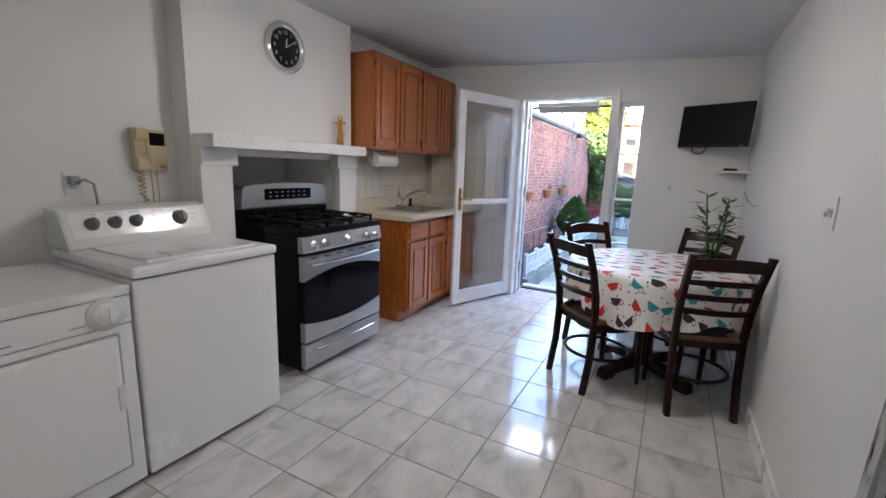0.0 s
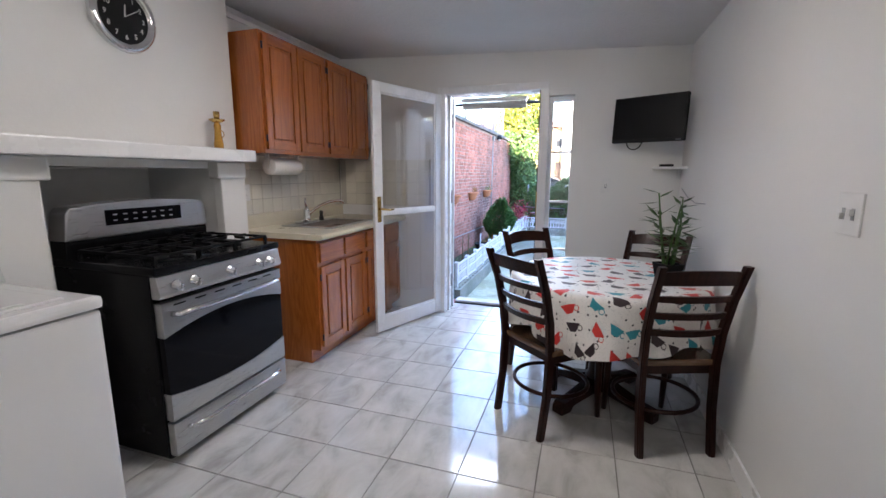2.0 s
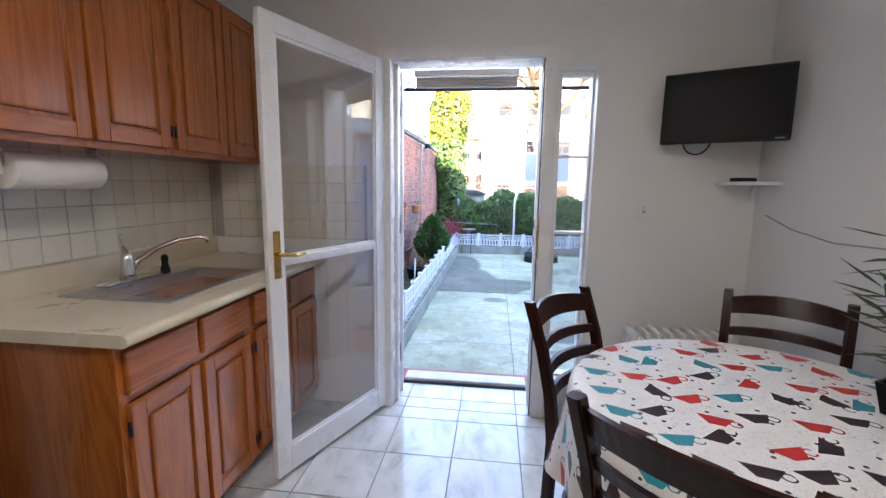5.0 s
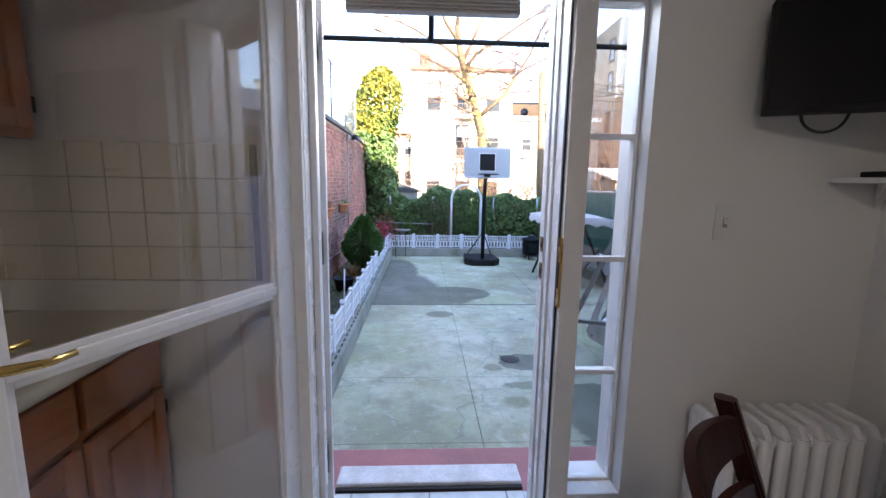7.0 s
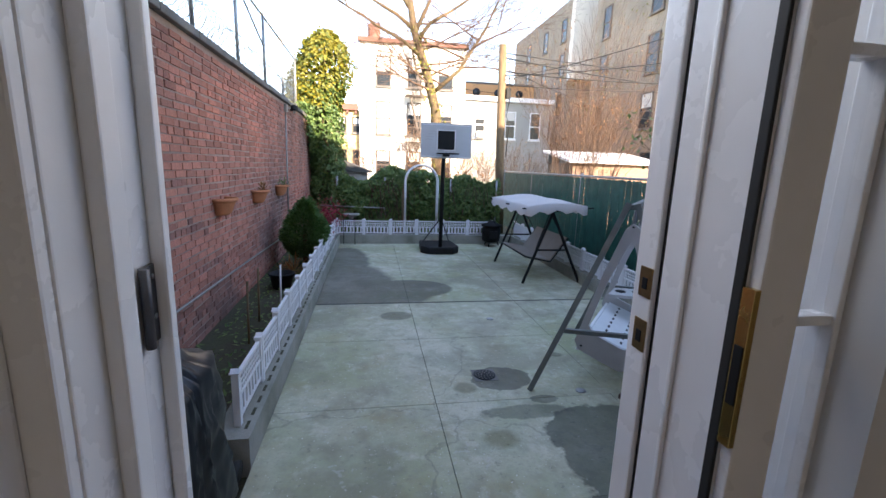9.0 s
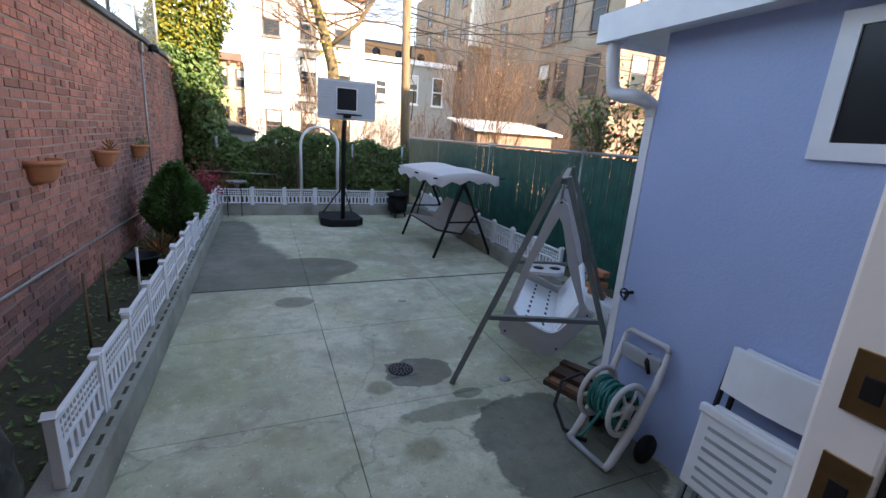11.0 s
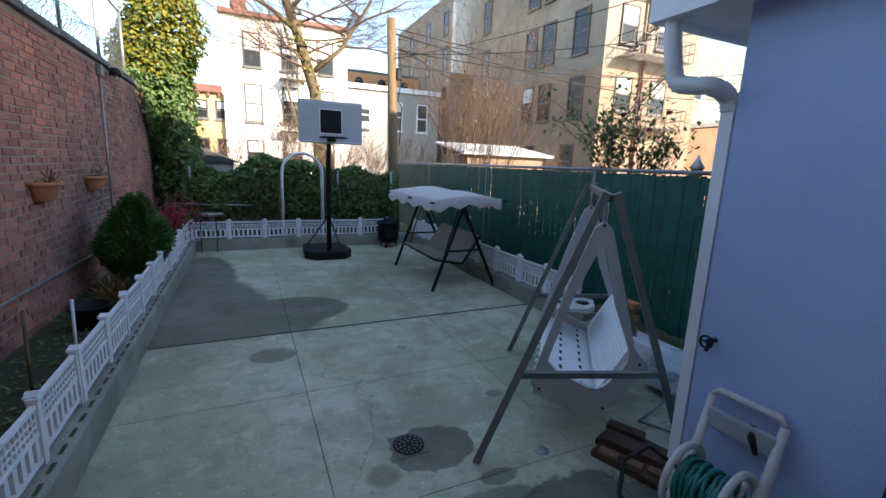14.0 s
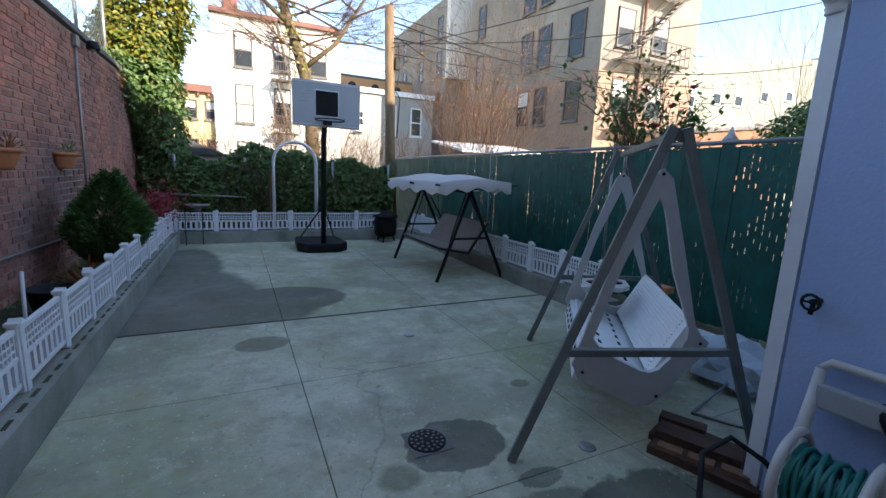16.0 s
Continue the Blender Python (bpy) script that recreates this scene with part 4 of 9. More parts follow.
for gy in (1.93, 2.155, 2.38):
    bm = bmesh.new()
    x0, x1, y0, y1, zz = -2.385, -1.925, gy - 0.11, gy + 0.11, 0.948
    loop = [(x0, y0, zz), (x1, y0, zz), (x1, y1, zz), (x0, y1, zz)]
    for a, b in zip(loop, loop[1:] + loop[:1]):
        bar(bm, a, b, 0.012, 0.012)
    for xx in (-2.29, -2.06):
        bar(bm, (xx, y0, zz + 0.004), (xx, gy - 0.03, zz + 0.006), 0.01, 0.014); bar(bm, (xx, y1, zz + 0.004), (xx, gy + 0.03, zz + 0.006), 0.01, 0.014)
        bar(bm, (xx - 0.095, gy, zz + 0.004), (xx - 0.03, gy, zz + 0.006), 0.01, 0.014); bar(bm, (xx + 0.095, gy, zz + 0.004), (xx + 0.03, gy, zz + 0.006), 0.01, 0.014)
    bar(bm, (-2.175, y0, zz), (-2.175, y1, zz), 0.012, 0.012)
    for xx in (x0, x1):
        for yy in (y0, y1):
            bar(bm, (xx, yy, 0.91), (xx, yy, zz + 0.005), 0.014, 0.014)
    part("grate", bm, M["iron"], ct, "black cast-iron pan grate")
for yy in (SY0 + 0.05, SY1 - 0.05):
    bm = bmesh.new(); lathe(bm, [(0, 0), (0.02, 0), (0.02, 0.04), (0, 0.04)], (SX - 0.08, yy, 0), 10); part("foot", bm, M["rubber"], so)
    bm = bmesh.new(); lathe(bm, [(0, 0), (0.02, 0), (0.02, 0.04), (0, 0.04)], (-2.45, yy, 0), 10); part("foot", bm, M["rubber"], so)

# ---- cabinets ----
def panel_door(parent, x, y0, y1, z0, z1, name="door", arch=False, hinge_y=None):
    """A framed oak door with a raised centre panel, its face towards +x."""
    bm = bmesh.new()
    w = 0.052
    box(bm, x - 0.018, x, y0, y0 + w, z0, z1, 0.004); box(bm, x - 0.018, x, y1 - w, y1, z0, z1, 0.004)
    d = part(name, bm, M["oak"], parent)
    for za, zb in ((z0, z0 + w), (z1 - w, z1)):
        pbox("rail", M["oak_h"], d, (x - 0.018, x - 0.0005, y0 + w, y1 - w, za, zb), 0.003)
    bm = bmesh.new(); box(bm, x - 0.017, x - 0.011, y0 + w - 0.004, y1 - w + 0.004, z0 + w - 0.004, z1 - w + 0.004)
    box(bm, x - 0.014, x - 0.001, y0 + w + 0.014, y1 - w - 0.014, z0 + w + 0.014, z1 - w - 0.014, 0.009)
    part("panel", bm, M["oak"], d)
    if hinge_y is not None:
        for zz in (z0 + 0.07, z1 - 0.07):
            bm = bmesh.new(); tube(bm, [(x - 0.004, hinge_y, zz - 0.022), (x - 0.004, hinge_y, zz + 0.022)], 0.006, 6); part("hinge", bm, M["matt_black"], d)
    return d

def base_cabinet(y0, y1, label, end_panel=False):
    cab = thing("base_cabinet", label, "cabinet", (-2.17, (y0 + y1) / 2, 0), "oak base cabinets")
    x = -1.855
    pbox("body", M["oak"], cab, (-2.49, x - 0.02, y0, y1, 0.10, 0.868), 0.002)
    pbox("toe_kick", M["oak_h"], cab, (-2.49, x - 0.075, y0 + (0 if not end_panel else 0.02), y1, 0.002, 0.10))
    if end_panel:
        pbox("end_panel", M["oak"], cab, (-2.49, x - 0.075, y0 - 0.001, y0 + 0.016, 0.002, 0.102))
    bm = bmesh.new()
    box(bm, x - 0.02, x - 0.001, y0, y0 + 0.035, 0.10, 0.868, 0.002); box(bm, x - 0.02, x - 0.001, y1 - 0.035, y1, 0.10, 0.868, 0.002)
    mid = (y0 + y1) / 2
    box(bm, x - 0.02, x - 0.001, mid - 0.02, mid + 0.02, 0.10, 0.868, 0.002)
    part("face_frame", bm, M["oak"], cab)
    for z0, z1 in ((0.10, 0.13), (0.69, 0.715), (0.845, 0.868)):
        pbox("frame_rail", M["oak_h"], cab, (x - 0.019, x - 0.0015, y0 + 0.035, y1 - 0.035, z0, z1), 0.001)
    for a, b in ((y0 + 0.02, mid - 0.012), (mid + 0.012, y1 - 0.02)):
        dr_ = pbox("drawer_front", M["oak_h"], cab, (x - 0.001, x + 0.018, a, b, 0.715, 0.845), 0.007)
        panel_door(cab, x + 0.018, a, b, 0.125, 0.685, hinge_y=a - 0.004 if a < mid else b + 0.004)
    return cab
base_cabinet(2.88, 3.53, "honey oak base cabinet with two doors under the counter", True)
base_cabinet(3.532, 4.20, "honey oak base cabinet under the sink beside the glass door")

ct = thing("countertop", "cream laminate countertop with a rounded upstand", "countertop", (-2.14, 3.5, 0.87))
SKX0, SKX1, SKY0, SKY1 = -2.34, -1.93, 3.19, 3.78
bm = bmesh.new()
for d in ((-2.495, SKX0, 2.865, 4.245), (SKX1, -1.815, 2.865, 4.245), (SKX0, SKX1, 2.865, SKY0), (SKX0, SKX1, SKY1, 4.245)):
    box(bm, *d, 0.87, 0.908)
part("slab", bm, M["counter"], ct)
bm = bmesh.new(); tube(bm, [(-1.815, 2.866, 0.889), (-1.815, 4.244, 0.889)], 0.0188, 12); part("front_edge", bm, M["counter"], ct)
bm = bmesh.new(); prism(bm, [(-2.495, 0.908), (-2.47, 0.908), (-2.473, 1.0), (-2.48, 1.008), (-2.495, 1.008)], "y", 2.865, 4.245, 0.002); part("upstand", bm, M["counter"], ct)

sk = thing("kitchen_sink", "stainless steel drop-in kitchen sink", "sink", (-2.14, 3.42, 0.91))
bm = bmesh.new()
a, b, c, d = SKX0 - 0.015, SKX1 + 0.015, SKY0 - 0.015, SKY1 + 0.015
for q in ((a, SKX0 + 0.09, c, d), (SKX1 - 0.03, b, c, d), (SKX0 + 0.09, SKX1 - 0.03, c, SKY0 + 0.03), (SKX0 + 0.09, SKX1 - 0.03, SKY1 - 0.03, d)):
    box(bm, *q, 0.908, 0.914)
part("rim", bm, M["steel"], sk)
bm = bmesh.new()
i0, i1, j0, j1, zb = SKX0 + 0.09, SKX1 - 0.03, SKY0 + 0.03, SKY1 - 0.03, 0.76
for q in ((i0 - 0.003, i0, j0, j1, zb, 0.909), (i1, i1 + 0.003, j0, j1, zb, 0.909), (i0, i1, j0 - 0.003, j0, zb, 0.909), (i0, i1, j1, j1 + 0.003, zb, 0.909), (i0, i1, j0, j1, zb - 0.003, zb)):
    box(bm, *q)
bas = part("basin", bm, M["steel"], sk)
bm = bmesh.new(); lathe(bm, [(0, zb), (0.045, zb), (0.04, zb + 0.004), (0.02, zb + 0.002), (0, zb + 0.002)], ((i0 + i1) / 2, (j0 + j1) / 2, 0), 20); part("drain", bm, M["chrome"], bas)

fa = thing("kitchen_faucet", "chrome single-lever kitchen faucet behind the sink", "faucet", (-2.305, 3.42, 0.914))
bm = bmesh.new(); box(bm, -2.332, -2.28, 3.3, 3.54, 0.914, 0.928, 0.006); lathe(bm, [(0.03, 0.926), (0.027, 0.95), (0.023, 1.0), (0.02, 1.03), (0, 1.04)], (-2.305, 3.42, 0), 16); part("body", bm, M["chrome"], fa)
bm = bmesh.new(); tube(bm, [(-2.305, 3.43, 0.96), (-2.285, 3.46, 1.0), (-2.24, 3.51, 1.045), (-2.18, 3.56, 1.075), (-2.12, 3.6, 1.085), (-2.09, 3.615, 1.078), (-2.085, 3.62, 1.06)], [0.013, 0.012, 0.011, 0.010, 0.010, 0.010, 0.010], 12); part("spout", bm, M["chrome"], fa)
bm = bmesh.new(); tube(bm, [(-2.305, 3.42, 1.03), (-2.305, 3.405, 1.07), (-2.295, 3.395, 1.11)], [0.013, 0.009, 0.007], 10); part("lever", bm, M["chrome"], fa)
bm = bmesh.new(); lathe(bm, [(0.02, 0.914), (0.018, 0.94), (0.013, 0.95), (0.015, 0.985), (0.009, 0.995), (0, 0.997)], (-2.305, 3.62, 0), 14); part("side_sprayer", bm, M["matt_black"], fa)

uc_y = [2.82, 3.175, 3.535, 3.90, 4.215]
for k, (a, b) in enumerate(((2.82, 3.535), (3.537, 4.215))):
    uc = thing("wall_cabinet", "honey oak wall cabinet with framed doors under the ceiling", "cabinet", (-2.31, (a + b) / 2, 1.43), "oak wall cabinets")
    pbox("body", M["oak"], uc, (-2.485, -2.18, a, b, 1.43, 2.175), 0.002)
    m_ = uc_y[1] if k == 0 else uc_y[3]
    bm = bmesh.new()
    for y0, y1 in ((a, a + 0.03), (m_ - 0.02, m_ + 0.02), (b - 0.03, b)):
        box(bm, -2.18, -2.161, y0, y1, 1.43, 2.175, 0.002)
    part("face_frame", bm, M["oak"], uc)
    for z0, z1 in ((1.43, 1.465), (2.14, 2.175)):
        pbox("frame_rail", M["oak_h"], uc, (-2.18, -2.162, a + 0.03, b - 0.03, z0, z1), 0.001)
    panel_door(uc, -2.142, a + 0.018, m_ - 0.008, 1.455, 2.155, hinge_y=a + 0.012)
    panel_door(uc, -2.142, m_ + 0.008, b - 0.018, 1.455, 2.155, hinge_y=b - 0.012)

pt = thing("paper_towel_holder", "white paper towel roll hung under the wall cabinet", "paper towel", (-2.28, 3.15, 1.43))
bm = bmesh.new(); box(bm, -2.305, -2.275, 2.985, 2.995, 1.335, 1.43, 0.003); part("bracket", bm, M["white_plastic"], pt)
bm = bmesh.new(); box(bm, -2.305, -2.275, 3.305, 3.315, 1.335, 1.43, 0.003); part("bracket", bm, M["white_plastic"], pt)
bm = bmesh.new(); lathe(bm, [(0.02, 3.0), (0.056, 3.0), (0.058, 3.004), (0.058, 3.296), (0.056, 3.30), (0.02, 3.30)], (-2.29, 0, 1.35), 28, "y"); part("roll", bm, M["paper"], pt)
bm = bmesh.new(); tube(bm, [(-2.29, 2.99, 1.35), (-2.29, 3.31, 1.35)], 0.012, 10); part("spindle", bm, M["white_plastic"], pt)

# ---- small wall things ----
def wall_plate(name, label, cat, x, y, z, face, kind, gangs=1):
    """A cover plate on a wall; face is the way it looks: +x, -x or -y."""
    t = thing(name, label, cat, (x, y, z))
    def pb(nm, u0, u1, w0, w1, d0, d1, mat, bev, par):
        if face == "-x":
            return pbox(nm, mat, par, (x - d1, x - d0, y + u0, y + u1, z + w0, z + w1), bev)
        if face == "+x":
            return pbox(nm, mat, par, (x + d0, x + d1, y + u0, y + u1, z + w0, z + w1), bev)
        return pbox(nm, mat, par, (x + u0, x + u1, y - d1, y - d0, z + w0, z + w1), bev)
    hw = 0.036 + 0.023 * (gangs - 1)
    p = pb("plate", -hw, hw, -0.058, 0.058, 0.0, 0.006, M["white_plastic"], 0.002, t)
    if kind == "switch":
        for g in range(gangs):
            u = 0.046 * (g - (gangs - 1) / 2); dz_ = -0.012 * (g % 2)
            pb("toggle", u - 0.005, u + 0.005, dz_ - 0.004, dz_ + 0.014, 0.006, 0.017, M["white_plastic"], 0.001, p)
            pb("toggle_slot", u - 0.008, u + 0.008, -0.016, 0.016, 0.0055, 0.0068, M["grey_plastic"], 0, p)
    else:
        for w in (-0.022, 0.022):
            f = pb("socket", -0.016, 0.016, w - 0.014, w + 0.014, 0.0055, 0.008, M["white_plastic"], 0.001, p)
            for u in (-0.006, 0.006):
                pb("slot", u - 0.001, u + 0.001, w - 0.004, w + 0.006, 0.0075, 0.0084, M["matt_black"], 0, p)
    return t
wall_plate("light_switch", "white double light switch plate on the painted wall", "switch", RW, 1.98, 1.197, "-x", "switch", 2)
wall_plate("light_switch", "white light switch plate beside the sidelight", "switch", -0.04, BW, 1.21, "-y", "switch")
wall_plate("wall_outlet", "white double outlet on the tiled splashback", "outlet", LW + 0.016, 2.975, 1.165, "+x", "outlet")
wall_plate("wall_outlet", "white outlet with a plug behind the washer", "outlet", LW, 0.965, 1.17, "+x", "outlet")
bm = bmesh.new(); box(bm, LW + 0.009, LW + 0.04, 0.945, 0.985, 1.165, 1.205, 0.006)
pg = thing("washer_plug", "grey power plug and cord behind the washer", "plug", (LW + 0.01, 0.965, 1.18))
part("plug", bm, M["grey_plastic"], pg)
ptube("cord", M["grey_plastic"], pg, [(LW + 0.035, 0.97, 1.175), (LW + 0.055, 0.99, 1.19), (LW + 0.05, 1.03, 1.17), (LW + 0.03, 1.045, 1.10), (LW + 0.02, 1.05, 0.95), (LW + 0.02, 1.05, 0.85)], 0.0065, 8)

ic = thing("intercom", "aged beige intercom handset with a small dark screen on the wall", "intercom", (LW, 1.30, 1.34))
ib = pbox("body", M["beige_plastic"], ic, (LW, LW + 0.045, 1.285, 1.385, 1.235, 1.445), 0.006)
pbox("screen", M["dark_glass"], ib, (LW + 0.044, LW + 0.048, 1.30, 1.375, 1.365, 1.43), 0.002)
pbox("button", M["grey_plastic"], ib, (LW + 0.044, LW + 0.049, 1.345, 1.372, 1.25, 1.257), 0.001)
pbox("lower_panel", M["beige_plastic"], ib, (LW + 0.044, LW + 0.049, 1.295, 1.38, 1.262, 1.355), 0.003)
bm = bmesh.new(); prism(bm, [(LW + 0.0, 1.235), (LW + 0.07, 1.235), (LW + 0.078, 1.25), (LW + 0.07, 1.29), (LW + 0.05, 1.31), (LW + 0.05, 1.385), (LW + 0.07, 1.40), (LW + 0.078, 1.435), (LW + 0.07, 1.45), (LW, 1.45)], "y", 1.225, 1.28, 0.007); part("handset", bm, M["beige_plastic"], ic)
bm = bmesh.new(); tube(bm, [(LW + 0.02 + 0.012 * math.cos(i * 1.3), 1.262 + 0.014 * math.sin(i * 1.3) + (0.012 if i > 30 else 0), 1.235 - 0.0045 * i) for i in range(44)], 0.0045, 5); part("coiled_cord", bm, M["beige_plastic"], ic)
for yy in (1.315, 1.345):
    ptube("wire", M["beige_plastic"], ic, [(LW + 0.004, yy, 1.236), (LW + 0.004, yy + 0.004, 1.1), (LW + 0.004, yy, 0.9)], 0.0025, 5)

ck = thing("wall_clock", "round wall clock with a black dial and silver rim", "clock", (-2.36, 2.125, 2.035))
bm = bmesh.new(); lathe(bm, [(0.0, 0.0), (0.155, 0.0), (0.162, 0.015), (0.155, 0.032), (0.135, 0.038), (0.122, 0.03), (0.118, 0.022), (0.0, 0.022)], (-2.36, 2.125, 2.035), 40, "x"); cb = part("rim", bm, M["chrome"], ck)
bm = bmesh.new(); lathe(bm, [(0, 0.0222), (0.117, 0.0222), (0.117, 0.024), (0, 0.024)], (-2.36, 2.125, 2.035), 40, "x"); cd = part("dial", bm, M["matt_black"], ck)
bm = bmesh.new(); c_ = Vector((-2.333, 2.125, 2.035))
bar(bm, c_, c_ + Vector((0, 0.075, 0.05)), 0.003, 0.006, (1, 0, 0)); part("minute_hand", bm, M["paper"], cd)
bm = bmesh.new(); bar(bm, c_ + Vector((0, 0, 0)), c_ + Vector((0, 0.006, 0.055)), 0.003, 0.007, (1, 0, 0)); part("hour_hand", bm, M["paper"], cd)
for k in range(1, 13):
    cu = bpy.data.curves.new("numeral", "FONT"); cu.body = str(k); cu.size = 0.032; cu.align_x, cu.align_y = "CENTER", "CENTER"; cu.extrude = 0.0004
    tmp = bpy.data.objects.new("numeral_text", cu)
    scene.collection.objects.link(tmp)
    me = bpy.data.meshes.new_from_object(tmp.evaluated_get(bpy.context.evaluated_depsgraph_get()))
    bpy.data.objects.remove(tmp); bpy.data.curves.remove(cu)
    a_ = math.pi / 2 - k * math.pi / 6
    mt = Matrix.Translation((0.0255, 0.092 * math.cos(a_), 0.092 * math.sin(a_))) @ Euler((radians(90), 0, radians(90))).to_matrix().to_4x4()
    me.transform(mt)
    me.materials.clear(); me.materials.append(M["paper"])
    nu = new("numeral", me); nu.parent = cd

ca = thing("candle_holder", "amber glass candlestick on the mantel shelf", "candlestick", (-2.27, 2.56, 1.442))
amber = surf("amber_glass", (0.5, 0.27, 0.05), 0.15, vary=0.2, scale=30, coat=0.5)
bm = bmesh.new(); lathe(bm, [(0, 1.442), (0.026, 1.442), (0.026, 1.476), (0.022, 1.503), (0.018, 1.543), (0.02, 1.577), (0.015, 1.59), (0, 1.592)], (-2.27, 2.56, 0), 18); part("body", bm, amber, ca)
bm = bmesh.new(); lathe(bm, [(0, 1.592), (0.018, 1.592), (0.042, 1.605), (0.043, 1.612), (0.02, 1.611), (0, 1.611)], (-2.27, 2.56, 0), 22); part("saucer", bm, M["brass"], ca)
bm = bmesh.new(); lathe(bm, [(0, 1.612), (0.014, 1.612), (0.017, 1.631), (0.017, 1.655), (0.012, 1.655), (0.011, 1.624), (0, 1.624)], (-2.27, 2.56, 0), 18); part("cup", bm, M["brass"], ca)
ptube("handle", M["brass"], ca, arc((-2.27, 2.585, 1.53), 0.02, -80, 80, 8, "yz"), 0.003, 6)

# ---- the glass storm door ----
HX, HY, DW, DH = -1.437, 4.226, 0.785, 1.965
sd = thing("door_1", "open white storm door with two clear glass panels", "door", (HX, HY, 0.02), kind="structure")
ORIGIN[sd.name] = Vector((0, 0, 0))
t_ = 0.03
for xa in (0, DW - 0.075):
    bm = bmesh.new(); box(bm, xa, xa + 0.075, -t_, 0, 0.0, DH, 0.005); part("stile", bm, M["trim"], sd)
for za, zb in ((0.0, 0.12), (DH - 0.075, DH)):
    bm = bmesh.new(); box(bm, 0.075, DW - 0.075, -t_ + 0.001, -0.001, za, zb, 0.004); part("rail", bm, M["trim"], sd)
bm = bmesh.new(); box(bm, 0.075, DW - 0.075, -t_ + 0.003, -0.003, 0.965, 0.99, 0.004); part("mid_rail", bm, M["trim"], sd)
for z0, z1 in ((0.12, 0.965), (0.99, DH - 0.075)):
    bm = bmesh.new()
    for q in ((0.075, 0.088, z0, z1), (DW - 0.088, DW - 0.075, z0, z1), (0.088, DW - 0.088, z0, z0 + 0.013), (0.088, DW - 0.088, z1 - 0.013, z1)):
        box(bm, q[0], q[1], -0.022, -0.008, q[2], q[3], 0.002)
    part("bead", bm, M["trim"], sd)
    bm = bmesh.new(); box(bm, 0.085, DW - 0.085, -0.017, -0.013, z0 + 0.01, z1 - 0.01)
    pn = part("pane", bm, M["door_glass"], sd, "clear glass")
    pn.visible_shadow = False
for side, y0 in ((1, 0.0), (-1, -t_)):
    bm = bmesh.new(); box(bm, DW - 0.058, DW - 0.022, min(y0, y0 + side * 0.006), max(y0, y0 + side * 0.006), 0.905, 1.105, 0.004); es = part("escutcheon", bm, M["brass"], sd, "brass lock plate")
    bm = bmesh.new(); tube(bm, [(DW - 0.04, y0, 1.01), (DW - 0.04, y0 + side * 0.045, 1.01), (DW - 0.06, y0 + side * 0.05, 1.008), (DW - 0.11, y0 + side * 0.048, 1.0), (DW - 0.15, y0 + side * 0.05, 1.004)], [0.009, 0.009, 0.009, 0.007, 0.006], 10); part("lever_handle", bm, M["brass"], es)
    bm = bmesh.new(); lathe(bm, [(0, 0), (0.009, 0), (0.009, 0.01), (0, 0.011)], (DW - 0.04, y0 + (0.006 if side > 0 else -0.017), 0.94), 12, "y"); part("cylinder_lock", bm, M["brass"], es)
sd.matrix_basis = pose(HX, HY, 0.02, 0, 0, -112.3)

bl = thing("roller_blind", "grey slatted blind drawn up at the door head", "blind", (-1.0, 4.40, 1.9))
for k in range(5):
    pbox("slat", M["taupe_plastic"], bl, (-1.29, -0.72, 4.375, 4.415, 1.875 + k * 0.011, 1.883 + k * 0.011), 0.002)
pbox("head_rail", M["white_plastic"], bl, (-1.30, -0.71, 4.37, 4.42, 1.935, 1.968), 0.003)

# ---- radiator, television, shelf ----
ra = thing("radiator", "white cast-iron column radiator under the window", "radiator", (0.2, 4.12, 0))
NS, rx0, pitch_ = 9, -0.10, 0.058
def fin():
    bm = bmesh.new()
    outline = [(4.02, 0.10), (4.045, 0.07), (4.19, 0.07), (4.215, 0.10), (4.215, 0.57), (4.19, 0.605), (4.045, 0.605), (4.02, 0.57)]
    prism(bm, outline, "x", -0.012, 0.012, 0.008)
    for yy in (4.035, 4.085, 4.135, 4.185):
        tube(bm, [(0, yy, 0.10), (0, yy, 0.57)], 0.02, 8)
    tube(bm, [(-0.03, 4.06, 0.13), (0.03, 4.06, 0.13)], 0.022, 8); tube(bm, [(-0.03, 4.06, 0.55), (0.03, 4.06, 0.55)], 0.022, 8)
    return bm
f0 = None
for k in range(NS):
    if f0 is None:
        bm = fin(); bmesh.ops.translate(bm, verts=bm.verts, vec=(rx0, 0, 0)); f0 = part("fin", bm, M["trim"], ra)
    else:
        f = new("fin", f0.data); f.parent = ra; f.location.x = k * pitch_
for k in (0, NS - 1):
    for yy in (4.05, 4.18):
        pbox("foot", M["trim"], ra, (rx0 + k * pitch_ - 0.014, rx0 + k * pitch_ + 0.014, yy - 0.02, yy + 0.02, 0.0, 0.09), 0.006)
ptube("feed_pipe", M["trim"], ra, [(rx0 + (NS - 1) * pitch_ + 0.02, 4.06, 0.55), (0.42, 4.06, 0.55), (0.43, 4.06, 0.5), (0.43, 4.06, 0.0)], 0.014, 8)
ptube("valve", M["chrome"], ra, [(0.405, 4.06, 0.55), (0.405, 4.03, 0.55)], 0.013, 10)

